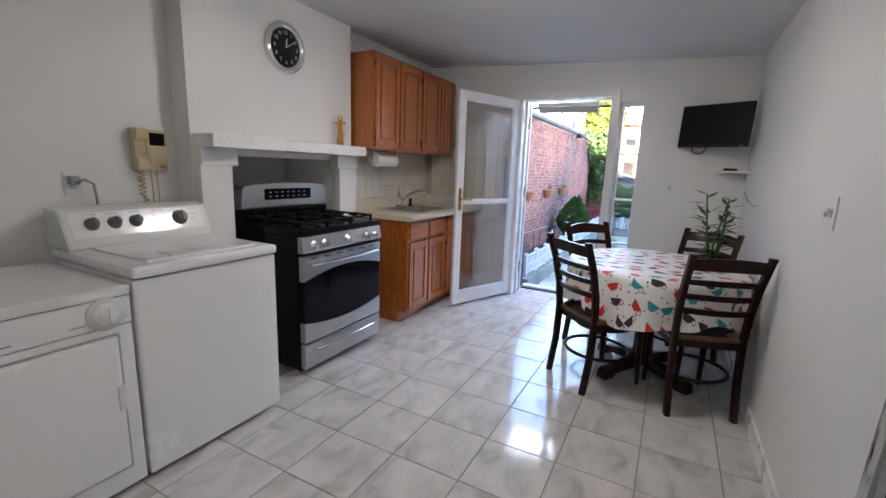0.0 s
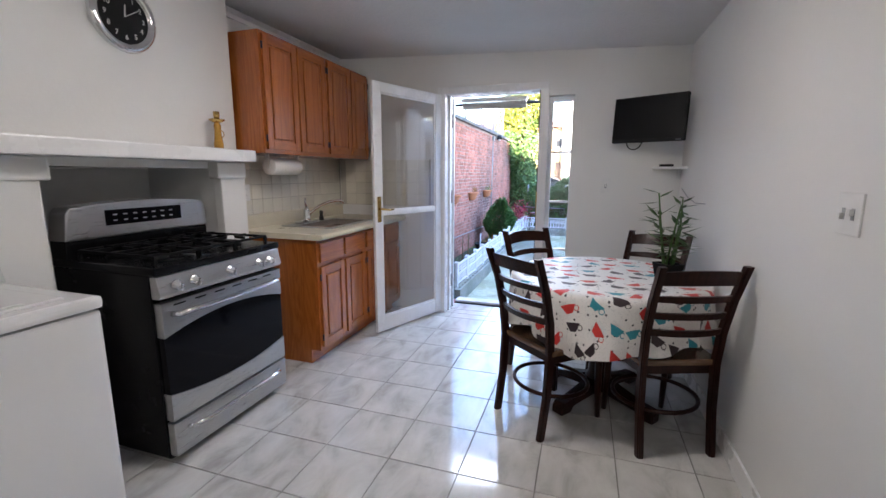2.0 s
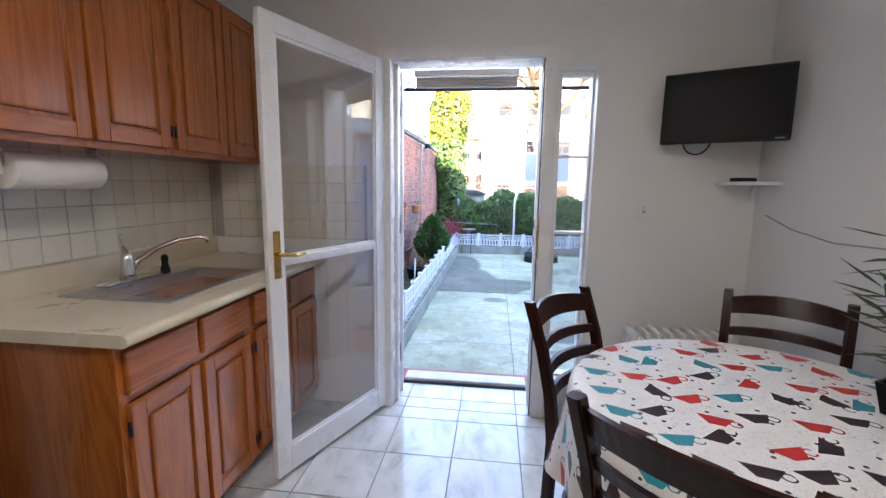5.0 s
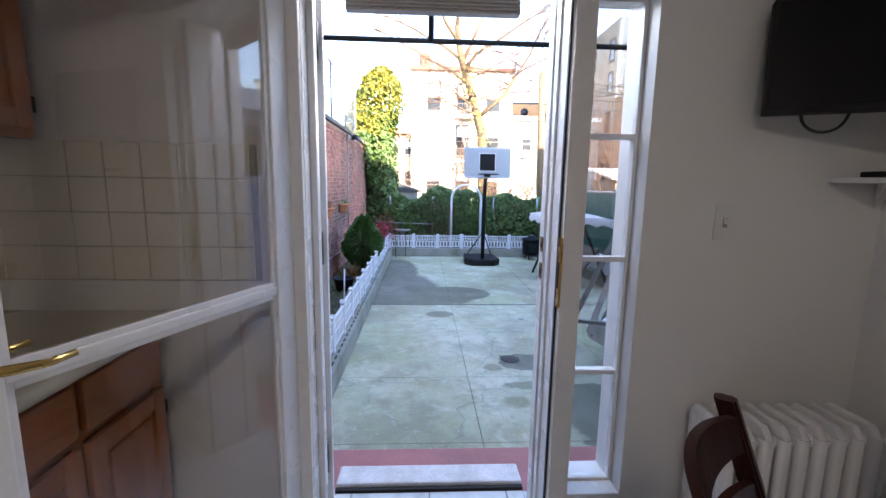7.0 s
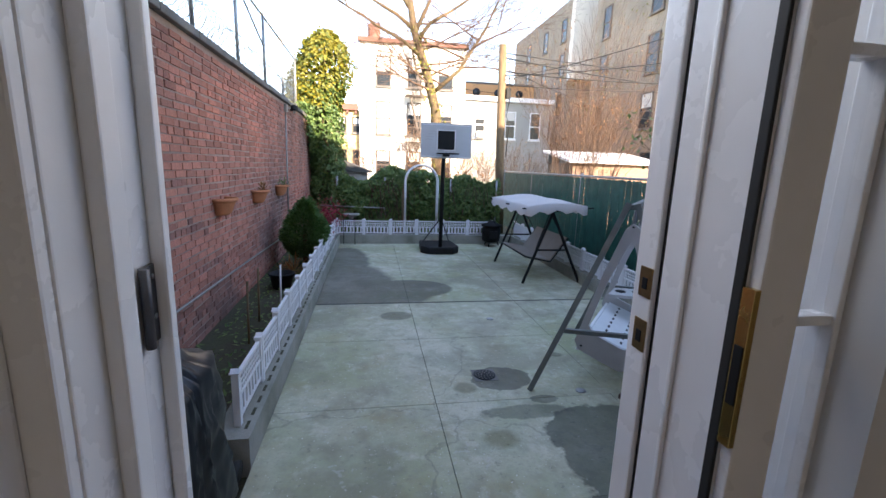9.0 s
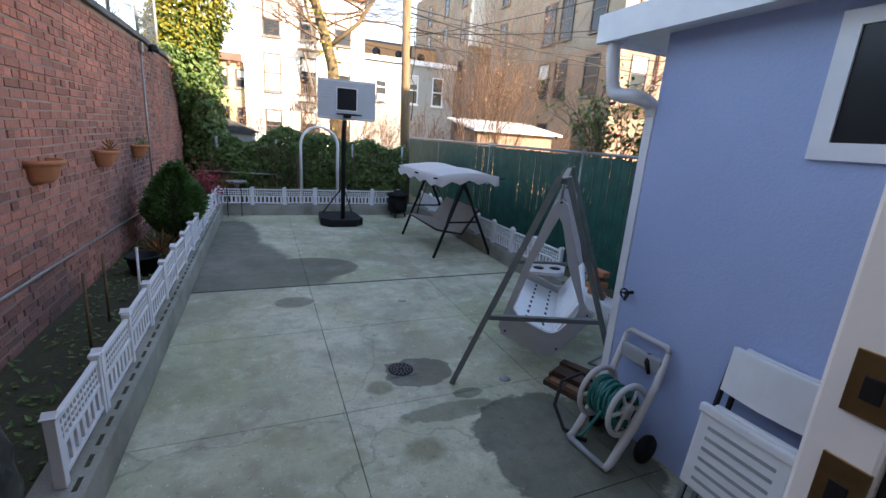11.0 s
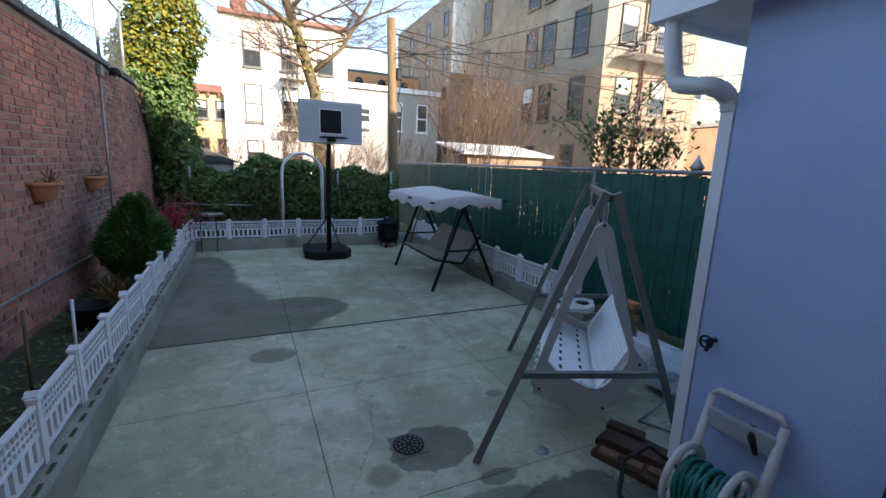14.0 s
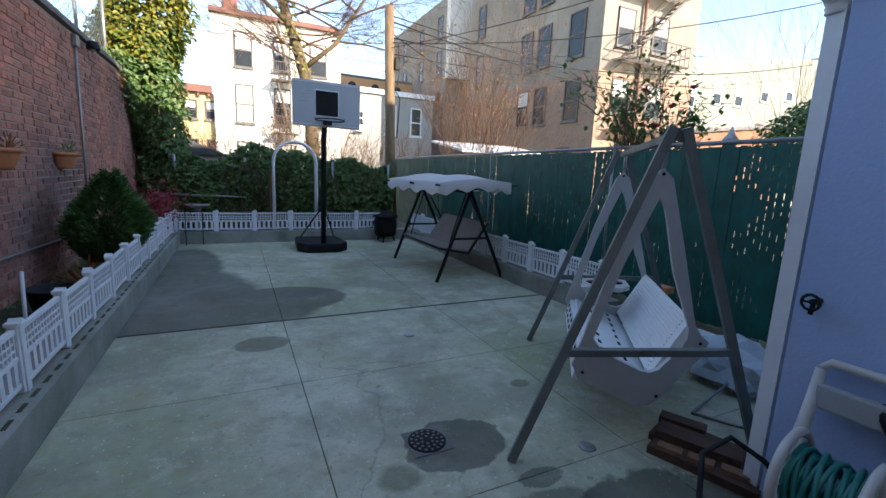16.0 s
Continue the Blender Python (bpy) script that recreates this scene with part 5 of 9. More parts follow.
tv = thing("television", "black flat television tilted on a wall bracket", "television", (0.235, 4.10, 1.71))
ORIGIN[tv.name] = Vector((0, 0, 0))
bm = bmesh.new(); box(bm, -0.256, 0.256, -0.02, 0.02, -0.165, 0.165, 0.006); box(bm, -0.16, 0.16, 0.018, 0.05, -0.12, 0.09, 0.012); tb = part("case", bm, M["matt_black"], tv)
pbox("screen", M["tv_screen"], tv, (-0.246, 0.246, -0.0225, -0.0195, -0.145, 0.153), 0.001)
pbox("badge", M["grey_plastic"], tb, (0.2, 0.235, -0.0215, -0.0195, -0.160, -0.155))
ptube("wall_bracket", M["matt_black"], tv, [(0, 0.04, 0), (0.02, 0.10, 0), (0.06, 0.21, 0)], 0.02, 8)
ptube("cable", M["rubber"], tv, [(-0.16, 0.02, -0.14)] + arc((-0.10, 0.02, -0.16), 0.055, 200, 340, 10) + [(-0.03, 0.03, -0.13)], 0.0045, 6)
tv.matrix_basis = pose(0.222, 4.075, 1.705, -4, 0, -26.5)

cs = thing("corner_shelf", "small white corner shelf under the television", "shelf", (0.4, 4.15, 1.345))
bm = bmesh.new(); prism(bm, [(RW - 0.001, BW - 0.001), (0.295, BW - 0.001)] + [(RW - 0.001 - 0.205 * math.cos(a), BW - 0.001 - 0.205 * math.sin(a)) for a in (0.25, 0.5, 0.78, 1.05, 1.32)] + [(RW - 0.001, BW - 0.205)], "z", 1.345, 1.362, 0.002); part("board", bm, M["trim"], cs)
bm = bmesh.new(); prism(bm, [(BW - 0.002, 1.345), (BW - 0.03, 1.345), (BW - 0.002, 1.26)], "x", RW - 0.03, RW - 0.008); part("bracket", bm, M["trim"], cs)
rb = thing("streaming_box", "small black box on the corner shelf", "set-top box", (0.37, 4.15, 1.362))
pbox("case", M["matt_black"], rb, (0.33, 0.42, 4.11, 4.18, 1.362, 1.38), 0.005)
ptube("led_window", M["dark_glass"], rb, [(0.335, 4.1085, 1.371), (0.36, 4.1085, 1.371)], 0.002, 6)
bm = bmesh.new(); tube(bm, [(RW - 0.006, 4.14, 1.20), (RW - 0.006, 3.95, 1.15), (RW - 0.006, 3.7, 1.12), (RW - 0.006, 3.45, 1.13)], 0.003, 5)
solid("wall_cable", bm, M["grey_plastic"], "thin grey cable running along the wall", "cable", kind="")

# ---- refrigerator ----
rf = thing("refrigerator", "stainless steel refrigerator with black handle recesses", "refrigerator", (0.8, 0.93, 0))
pbox("cabinet", M["grey_plastic"], rf, (0.56, 1.25, 0.56, 1.26, 0.03, 1.70), 0.01)
for z0, z1, nm in ((0.06, 1.02, "lower_door"), (1.035, 1.69, "upper_door")):
    bm = bmesh.new(); prism(bm, [(0.55, 0.56), (0.50, 0.56), (0.475, 0.62), (0.462, 0.75), (0.458, 0.91), (0.462, 1.07), (0.475, 1.20), (0.50, 1.26), (0.55, 1.26)], "z", z0, z1, 0.006)
    d_ = part(nm, bm, M["steel"], rf)
    # rounded steel edge and an upright dark handle beside it
    bm = bmesh.new(); tube(bm, [(0.497, 1.252, z0 + 0.01), (0.482, 1.256, (z0 + z1) / 2), (0.497, 1.252, z1 - 0.01)], 0.016, 10); part("edge_trim", bm, M["chrome"], d_)
    bm = bmesh.new(); tube(bm, [(0.475, 1.10, z0 + 0.06), (0.462, 1.10, z0 + 0.12), (0.462, 1.10, z1 - 0.12), (0.475, 1.10, z1 - 0.06)], 0.012, 8); part("handle", bm, M["matt_black"], d_, "upright black handle")
bm = bmesh.new(); box(bm, 0.462, 0.55, 1.14, 1.275, 1.020, 1.052, 0.008); part("hinge_block", bm, M["matt_black"], rf, "black hinge between the doors")
for yy in (0.62, 1.2):
    bm = bmesh.new(); lathe(bm, [(0, 0), (0.02, 0), (0.02, 0.032), (0, 0.032)], (0.62, yy, 0), 10); part("foot", bm, M["rubber"], rf)
    bm = bmesh.new(); lathe(bm, [(0, 0), (0.02, 0), (0.02, 0.032), (0, 0.032)], (1.18, yy, 0), 10); part("foot", bm, M["rubber"], rf)

# ---- table and chairs ----
TX, TY, TR, TZ = -0.06, 3.05, 0.52, 0.745
ta = thing("dining_table", "round pedestal table of dark wood", "table", (TX, TY, 0))
bm = bmesh.new(); lathe(bm, [(0, TZ - 0.03), (TR - 0.02, TZ - 0.03), (TR - 0.01, TZ - 0.02), (TR - 0.01, TZ - 0.006), (TR - 0.02, TZ - 0.003), (0, TZ - 0.003)], (TX, TY, 0), 48); part("tabletop", bm, M["cherry"], ta)
bm = bmesh.new(); lathe(bm, [(0.05, 0.06), (0.085, 0.10), (0.06, 0.16), (0.055, 0.3), (0.07, 0.4), (0.05, 0.5), (0.045, 0.6), (0.10, 0.68), (0.16, 0.715), (0, 0.715)], (TX, TY, 0), 24); part("pedestal", bm, M["cherry"], ta)
for k in range(4):
    a = radians(45 + 90 * k + 8)
    bm = bmesh.new()
    prism(bm, [(0.03, 0.05), (0.03, 0.14), (0.12, 0.11), (0.25, 0.075), (0.34, 0.065), (0.36, 0.045), (0.36, 0.0), (0.28, 0.0), (0.26, 0.03), (0.1, 0.045)], "y", -0.035, 0.035, 0.006)
    bmesh.ops.rotate(bm, verts=bm.verts, cent=(0, 0, 0), matrix=Matrix.Rotation(a, 3, "Z"))
    bmesh.ops.translate(bm, verts=bm.verts, vec=(TX, TY, 0))
    part("leg", bm, M["cherry"], ta)


def cloth_print():
    """White cotton with scattered red, teal and charcoal cups, each with a handle, and small dark dots."""
    m, nodes, links, b = _bsdf("cup_print_cotton")
    uv = nodes.new("ShaderNodeUVMap"); uv.uv_map = "flat"
    vo = _n(nodes, "ShaderNodeTexVoronoi", Scale=8.6, Randomness=0.5); vo.voronoi_dimensions = "2D"
    links.new(uv.outputs[0], vo.inputs["Vector"])
    sub = nodes.new("ShaderNodeVectorMath"); sub.operation = "SUBTRACT"
    links.new(uv.outputs[0], sub.inputs[0])
    links.new(vo.outputs["Position"], sub.inputs[1])
    sep = nodes.new("ShaderNodeSeparateColor"); links.new(vo.outputs["Color"], sep.inputs[0])
    an = nodes.new("ShaderNodeMath"); an.operation = "MULTIPLY_ADD"; an.inputs[1].default_value, an.inputs[2].default_value = 2.4, -1.2
    links.new(sep.outputs[0], an.inputs[0])
    rot = nodes.new("ShaderNodeVectorRotate"); rot.rotation_type = "Z_AXIS"
    links.new(sub.outputs[0], rot.inputs["Vector"]); links.new(an.outputs[0], rot.inputs["Angle"])
    xyz = nodes.new("ShaderNodeSeparateXYZ"); links.new(rot.outputs[0], xyz.inputs[0])
    def math_(op, a, b_=None, c_=None):
        n = nodes.new("ShaderNodeMath"); n.operation = op
        for i, v in enumerate((a, b_, c_)):
            if v is None:
                continue
            if isinstance(v, (int, float)):
                n.inputs[i].default_value = v
            else:
                links.new(v, n.inputs[i])
        return n.outputs[0]
    u, v = xyz.outputs[0], xyz.outputs[1]
    au = math_("ABSOLUTE", u)
    half = math_("MULTIPLY_ADD", v, 0.55, 0.030)
    body = math_("MULTIPLY", math_("LESS_THAN", au, half), math_("LESS_THAN", math_("ABSOLUTE", v), 0.022))
    du = math_("SUBTRACT", u, 0.042)
    rad = math_("SQRT", math_("ADD", math_("MULTIPLY", du, du), math_("MULTIPLY", v, v)))
    ring = math_("LESS_THAN", math_("ABSOLUTE", math_("SUBTRACT", rad, 0.013)), 0.0022)
    ramp = nodes.new("ShaderNodeValToRGB"); ramp.color_ramp.interpolation = "CONSTANT"
    e = ramp.color_ramp.elements
    e[0].position, e[0].color = 0.0, (0.55, 0.03, 0.025, 1)
    e[1].position, e[1].color = 0.36, (0.02, 0.24, 0.30, 1)
    e.new(0.62).color = (0.028, 0.014, 0.018, 1)
    links.new(sep.outputs[1], ramp.inputs[0])
    vo2 = _n(nodes, "ShaderNodeTexVoronoi", Scale=22.0, Randomness=1.0); vo2.voronoi_dimensions = "2D"
    links.new(uv.outputs[0], vo2.inputs["Vector"])
    sp2 = nodes.new("ShaderNodeSeparateColor"); links.new(vo2.outputs["Color"], sp2.inputs[0])
    dots = math_("MULTIPLY", math_("LESS_THAN", vo2.outputs["Distance"], 0.12), math_("GREATER_THAN", sp2.outputs[0], 0.55))
    wv = _n(nodes, "ShaderNodeTexNoise", Scale=26.0, Detail=2.0, Distortion=2.0); links.new(uv.outputs[0], wv.inputs["Vector"])
    script = math_("MULTIPLY", math_("LESS_THAN", math_("ABSOLUTE", math_("SUBTRACT", wv.outputs[0], 0.5)), 0.012), 0.35)
    m0 = nodes.new("ShaderNodeMix"); m0.data_type = "RGBA"; m0.inputs[6].default_value, m0.inputs[7].default_value = (0.74, 0.72, 0.69, 1), (0.3, 0.3, 0.32, 1)
    links.new(script, m0.inputs[0])
    m1 = nodes.new("ShaderNodeMix"); m1.data_type = "RGBA"; m1.inputs[7].default_value = (0.03, 0.03, 0.04, 1)
    links.new(m0.outputs[2], m1.inputs[6]); links.new(dots, m1.inputs[0])
    m2 = nodes.new("ShaderNodeMix"); m2.data_type = "RGBA"
    links.new(math_("MAXIMUM", body, ring), m2.inputs[0]); links.new(m1.outputs[2], m2.inputs[6]); links.new(ramp.outputs[0], m2.inputs[7])
    links.new(m2.outputs[2], b.inputs["Base Color"])
    b.inputs["Roughness"].default_value = 0.45
    return m


def cloth_mesh():
    """A cloth over a round top that hangs in soft folds; its flat pattern follows the cloth."""
    bm = bmesh.new()
    uvl = bm.loops.layers.uv.new("flat")
    N, flat = 120, {}
    radii = [0.0, 0.1, 0.2, 0.3, 0.4, 0.47, 0.505, TR, 0.53]
    grid = []
    for i, r in enumerate(radii):
        grid.append([(r * math.cos(2 * math.pi * k / N), r * math.sin(2 * math.pi * k / N), TZ + 0.002 - (0.006 if r >= TR else 0) - (0.014 if r > TR else 0), r, k) for k in range(N)])
    for j in range(1, 10):
        row = []
        for k in range(N):
            a = 2 * math.pi * k / N
            drop = 0.25 + 0.035 * math.cos(4 * a + 0.6) + 0.012 * math.sin(9 * a)
            s = j / 9
            fold = (0.012 + 0.03 * s) * (math.sin(11 * a + 1.2 * math.sin(3 * a)) * 0.6 + 0.4 * math.sin(17 * a + 2)) * s
            rr = 0.532 + 0.018 * s + fold
            row.append((rr * math.cos(a), rr * math.sin(a), TZ - 0.018 - drop * s, 0.545 + drop * s, k))
        grid.append(row)
    vs = []
    for row in grid:
        vr = []
        for x, y, z, arcl, k in row:
            v = bm.verts.new((TX + x, TY + y, z)); a = 2 * math.pi * k / N
            flat[v] = (arcl * math.cos(a), arcl * math.sin(a)); vr.append(v)
        vs.append(vr)
    for a, b in zip(vs, vs[1:]):
        for k in range(N):
            f = bm.faces.new((a[k], b[k], b[(k + 1) % N], a[(k + 1) % N]))
            f.smooth = True
            for lp in f.loops:
                lp[uvl].uv = flat[lp.vert]
    return bm
tc = tagged(new("tablecloth", mesh_of("tablecloth", cloth_mesh(), cloth_print())), "white cotton tablecloth printed with red, teal and black cups", "tablecloth")
bpy.data.meshes[tc.data.name].validate()

ch = thing("dining_chair", "dark-stained ladder-back dining chair with a veneered seat", "chair", (0, 0, 0), "chairs round the table")
def cbar(bm, pts, w, d):
    """A bent flat bar through points, w wide across and d deep."""
    for p, q in zip(pts, pts[1:]):
        bar(bm, p, q, w, d, (1, 0, 0))
for s in (-1, 1):
    bm = bmesh.new()
    rail = [(-0.222, 0.0), (-0.192, 0.22), (-0.182, 0.44), (-0.197, 0.60), (-0.235, 0.76), (-0.295, 0.925)]
    cols = []
    for k, (y, z) in enumerate(rail):
        x = s * (0.172 + 0.012 * max(0.0, (z - 0.45) / 0.47)); w, d = 0.0155, 0.021 - 0.005 * abs(z - 0.45)
        cols.append([bm.verts.new((x + a * w, y + b * d, z)) for a, b in ((-1, -1), (1, -1), (1, 1), (-1, 1))])
    for A, B in zip(cols, cols[1:]):
        for q in range(4):
            bm.faces.new((A[q], A[(q + 1) % 4], B[(q + 1) % 4], B[q]))
    bm.faces.new(cols[0][::-1]); bm.faces.new(cols[-1])
    bmesh.ops.bevel(bm, geom=[e for e in bm.edges if abs(e.verts[0].co.z - e.verts[1].co.z) > 0.1], offset=0.005, segments=2, affect="EDGES")
    part("rear_leg", bm, M["cherry"], ch)
    bm = bmesh.new(); tube(bm, [(s * 0.165, 0.20, 0.0), (s * 0.163, 0.19, 0.2), (s * 0.16, 0.185, 0.43)], [0.014, 0.018, 0.02], 8); part("front_leg", bm, M["cherry"], ch)
for zc, h, yb, crown in ((0.872, 0.072, -0.275, 0.016), (0.772, 0.034, -0.240, 0.008), (0.690, 0.034, -0.219, 0.006), (0.608, 0.034, -0.203, 0.004)):
    # curved ladder slat, bowed backwards and crowned at the top edge
    bm = bmesh.new(); NS_ = 12; rows_ = []
    for i in range(NS_ + 1):
        u = -1 + 2 * i / NS_; x = u * 0.172; y = yb + 0.006 - 0.042 * (1 - u * u); top_, bot = zc + h / 2 + crown * (1 - u * u) - crown * 0.6, zc - h / 2 + 0.5 * crown * (1 - u * u)
        lean_ = -0.33 * (top_ - zc)
        rows_.append([bm.verts.new(p) for p in ((x, y - 0.008 - lean_, bot), (x, y + 0.008 - lean_, bot), (x, y + 0.008 + lean_, top_), (x, y - 0.008 + lean_, top_))])
    for A, B in zip(rows_, rows_[1:]):
        for q in range(4):
            f = bm.faces.new((A[q], B[q], B[(q + 1) % 4], A[(q + 1) % 4]))
    bm.faces.new(rows_[0]); bm.faces.new(rows_[-1][::-1])
    bmesh.ops.recalc_face_normals(bm, faces=bm.faces)
    part("back_slat", bm, M["cherry"], ch)
bm = bmesh.new()
outl = [(-0.19, -0.185), (0.19, -0.185), (0.205, 0.0), (0.20, 0.13), (0.15, 0.205), (0.0, 0.22), (-0.15, 0.205), (-0.20, 0.13), (-0.205, 0.0)]
prism(bm, outl, "z", 0.432, 0.462, 0.008); part("seat", bm, M["seat"], ch, "brown veneered seat")
bm = bmesh.new(); prism(bm, [(x * 0.9, y * 0.9) for x, y in outl], "z", 0.385, 0.4315, 0.003); part("seat_frame", bm, M["cherry"], ch)
bm = bmesh.new(); pts_ = [(0.20 * math.cos(a), 0.19 * math.sin(a), 0.20) for a in [2 * math.pi * i / 28 for i in range(29)]]
tube(bm, pts_, 0.011, 8, False); part("ring_stretcher", bm, M["cherry"], ch, "bent ring stretcher")
def chair_pose(bx, by, dx, dy):
    """Pose from the middle of the back legs and the way the seat faces."""
    l = math.hypot(dx, dy); dx, dy = dx / l, dy / l
    return pose(bx + dx * 0.2, by + dy * 0.2, 0, 0, 0, math.degrees(math.atan2(-dx, dy)))
ch.matrix_basis = chair_pose(-0.455, 2.62, 0.385, 0.43)
copy_thing(ch, chair_pose(0.265, 2.59, -0.34, 0.92))
copy_thing(ch, chair_pose(-0.50, 3.425, 0.70, -0.6))
copy_thing(ch, chair_pose(0.235, 3.51, -0.5, -0.80))

pl = thing("potted_plant", "lucky bamboo plant in a square black pot on the table", "plant", (0.25, 3.03, TZ + 0.002))
bm = bmesh.new(); px, py, pz = 0.25, 3.03, TZ + 0.003
v0 = [(-0.042, -0.042), (0.042, -0.042), (0.042, 0.042), (-0.042, 0.042)]
lo = [bm.verts.new((px + a, py + b, pz)) for a, b in v0]; hi = [bm.verts.new((px + a * 1.35, py + b * 1.35, pz + 0.085)) for a, b in v0]; inn = [bm.verts.new((px + a * 1.2, py + b * 1.2, pz + 0.085)) for a, b in v0]; dn = [bm.verts.new((px + a * 1.15, py + b * 1.15, pz + 0.07)) for a, b in v0]
bm.faces.new(lo[::-1]); bm.faces.new(dn)
for A, B in ((lo, hi), (hi, inn), (inn, dn)):
    for k in range(4):
        bm.faces.new((A[k], A[(k + 1) % 4], B[(k + 1) % 4], B[k]))
bmesh.ops.rotate(bm, verts=bm.verts, cent=(px, py, 0), matrix=Matrix.Rotation(0.5, 3, "Z"))
part("pot", bm, M["black"], pl, "glossy black square pot")
pbox("soil", M["soil"], pl, (px - 0.034, px + 0.034, py - 0.034, py + 0.034, pz + 0.05, pz + 0.074), 0.004)
rng = random.Random(5)
bl_ = bmesh.new()
for k in range(6):
    a = k * 1.05; top = Vector((px + 0.03 * math.cos(a) + rng.uniform(-0.06, 0.06), py + 0.03 * math.sin(a) + rng.uniform(-0.05, 0.05), pz + rng.uniform(0.28, 0.47)))
    b0 = Vector((px + 0.025 * math.cos(a), py + 0.025 * math.sin(a), pz + 0.08))
    ptube("stalk", M["shrub"], pl, [b0, b0.lerp(top, 0.5) + Vector((rng.uniform(-0.01, 0.01), 0, 0)), top], [0.006, 0.0055, 0.004], 6)
    for i in range(14):
        s = 0.16 + 0.84 * i / 13; p = b0.lerp(top, s); an = rng.uniform(0, 6.28)
        d = Vector((math.cos(an), math.sin(an), rng.uniform(-0.35, 0.45) if s < 0.9 else rng.uniform(0.1, 0.8)))
        leaf(bl_, p, d, (0, 0, 1), rng.uniform(0.08, 0.135), rng.uniform(0.024, 0.034))
part("leaves", bl_, M["bamboo"], pl, "long narrow green leaves")

# ---- yard: brick wall ----
BX, BTOP, BEND = -2.72, 2.40, 16.9
bw = thing("brick_wall", "old red brick garden wall with a concrete coping", "wall", (BX - 0.15, 9.5, G), kind="structure")
pbox("core", M["mortar"], bw, (BX - 0.3, BX - 0.006, WO, BEND - 0.005, G - 0.1, BTOP - 0.005))
bm = bmesh.new()
yy, rg = WO, random.Random(3)
while yy < BEND:
    y2 = min(yy + rg.uniform(0.7, 1.0), BEND + 0.02)
    dz = rg.uniform(-0.008, 0.008)
    box(bm, BX - 0.34, BX + 0.05, yy + 0.004, y2 - 0.004, BTOP + dz, BTOP + 0.075 + dz, 0.008)
    yy = y2
part("coping", bm, M["cap"], bw, "weathered concrete coping slabs")
BL, BH = 0.205, 0.062
def brick_into(bm, x, y, z, l, h, d=0.012):
    b = 0.004
    v = [bm.verts.new(p) for p in ((x, y, z), (x, y + l, z), (x, y + l, z + h), (x, y, z + h), (x + d, y + b, z + b), (x + d, y + l - b, z + b), (x + d, y + l - b, z + h - b), (x + d, y + b, z + h - b))]
    for q in ((4, 5, 6, 7), (0, 1, 5, 4), (1, 2, 6, 5), (2, 3, 7, 6), (3, 0, 4, 7)):
        bm.faces.new([v[i] for i in q])
far_bricks = bmesh.new()
near_bricks = []
rows = int((BTOP - G) / (BH + 0.010))
for r in range(rows):
    z = G + r * (BH + 0.010)
    y = WO + 0.01 - (0.107 if r % 2 else 0.0) + rg.uniform(-0.03, 0.0)
    head = r % 6 == 4
    while y < BEND - 0.05:
        bl = BL / 2 - 0.005 if head or (r % 2 and rg.random() < 0.22) else BL + (rg.choice((0.0, 0.0, -0.02, 0.015)) if not (7.0 < y < 9.75) else 0.0)
        y0, y1 = max(y, WO), min(y + bl, BEND)
        if y1 - y0 > 0.04:
            if 7.0 < y0 < 9.75 and 0.0 < z < 1.65 and len(near_bricks) < 300 and y1 - y0 > BL - 0.01:
                near_bricks.append((y0, z))
            else:
                brick_into(far_bricks, BX - 0.010 + rg.uniform(-0.005, 0.007), y0 + rg.uniform(-0.003, 0.003), z + rg.uniform(-0.004, 0.004), y1 - y0, BH + rg.uniform(-0.006, 0.004))
        y += bl + 0.010
part("brickwork", far_bricks, M["brick"], bw, kind="stuff")
bm = bmesh.new(); brick_into(bm, 0, 0, 0, BL, BH); brick_mesh = mesh_of("brick", bm, M["brick"])

# conduit, lamp and pots on the wall
cdt = thing("conduit", "grey steel conduit on the brick wall", "conduit", (BX, 12.65, 2.3))
ptube("pipe", M["galv"], cdt, [(BX + 0.025, 12.65, 2.30), (BX + 0.025, 12.55, -0.1)], 0.014, 8)
pbox("junction_box", M["galv"], cdt, (BX + 0.005, BX + 0.06, 12.58, 12.72, 2.22, 2.36), 0.006)
cdh = thing("conduit", "long horizontal grey conduit low on the brick wall", "conduit", (BX, 9, 0.0))
ptube("pipe", M["galv"], cdh, [(BX + 0.02, 5.2, 0.07), (BX + 0.02, 9.0, -0.01), (BX + 0.02, 13.4, -0.12)], 0.012, 8)
wl = thing("wall_lamp", "black outdoor lamp on the brick wall", "lamp", (BX, 12.9, 2.3))
ptube("arm", M["galv"], wl, [(BX + 0.04, 12.65, 2.30), (BX + 0.06, 12.95, 2.32)], 0.012, 8)
bm = bmesh.new(); lathe(bm, [(0.03, 2.40), (0.06, 2.385), (0.075, 2.33), (0.08, 2.29), (0.07, 2.285), (0.05, 2.30), (0, 2.31)], (BX + 0.12, 13.05, 0), 18); part("shade", bm, M["matt_black"], wl)
bm = bmesh.new(); lathe(bm, [(0.0, 2.24), (0.025, 2.245), (0.03, 2.27), (0.02, 2.305), (0, 2.306)], (BX + 0.12, 13.05, 0), 14); part("bulb", bm, M["enamel"], wl)
def tuft(bm, c, r, n, rng, l0=0.05, l1=0.09):
    for i in range(n):
        a, e = rng.uniform(0, 6.28), rng.uniform(-0.1, 1.3)
        d = Vector((math.cos(a) * math.cos(e), math.sin(a) * math.cos(e), math.sin(e)))
        leaf(bm, Vector(c) + d * rng.uniform(0, r), d, (0, 0, 1), rng.uniform(l0, l1), 0.02)
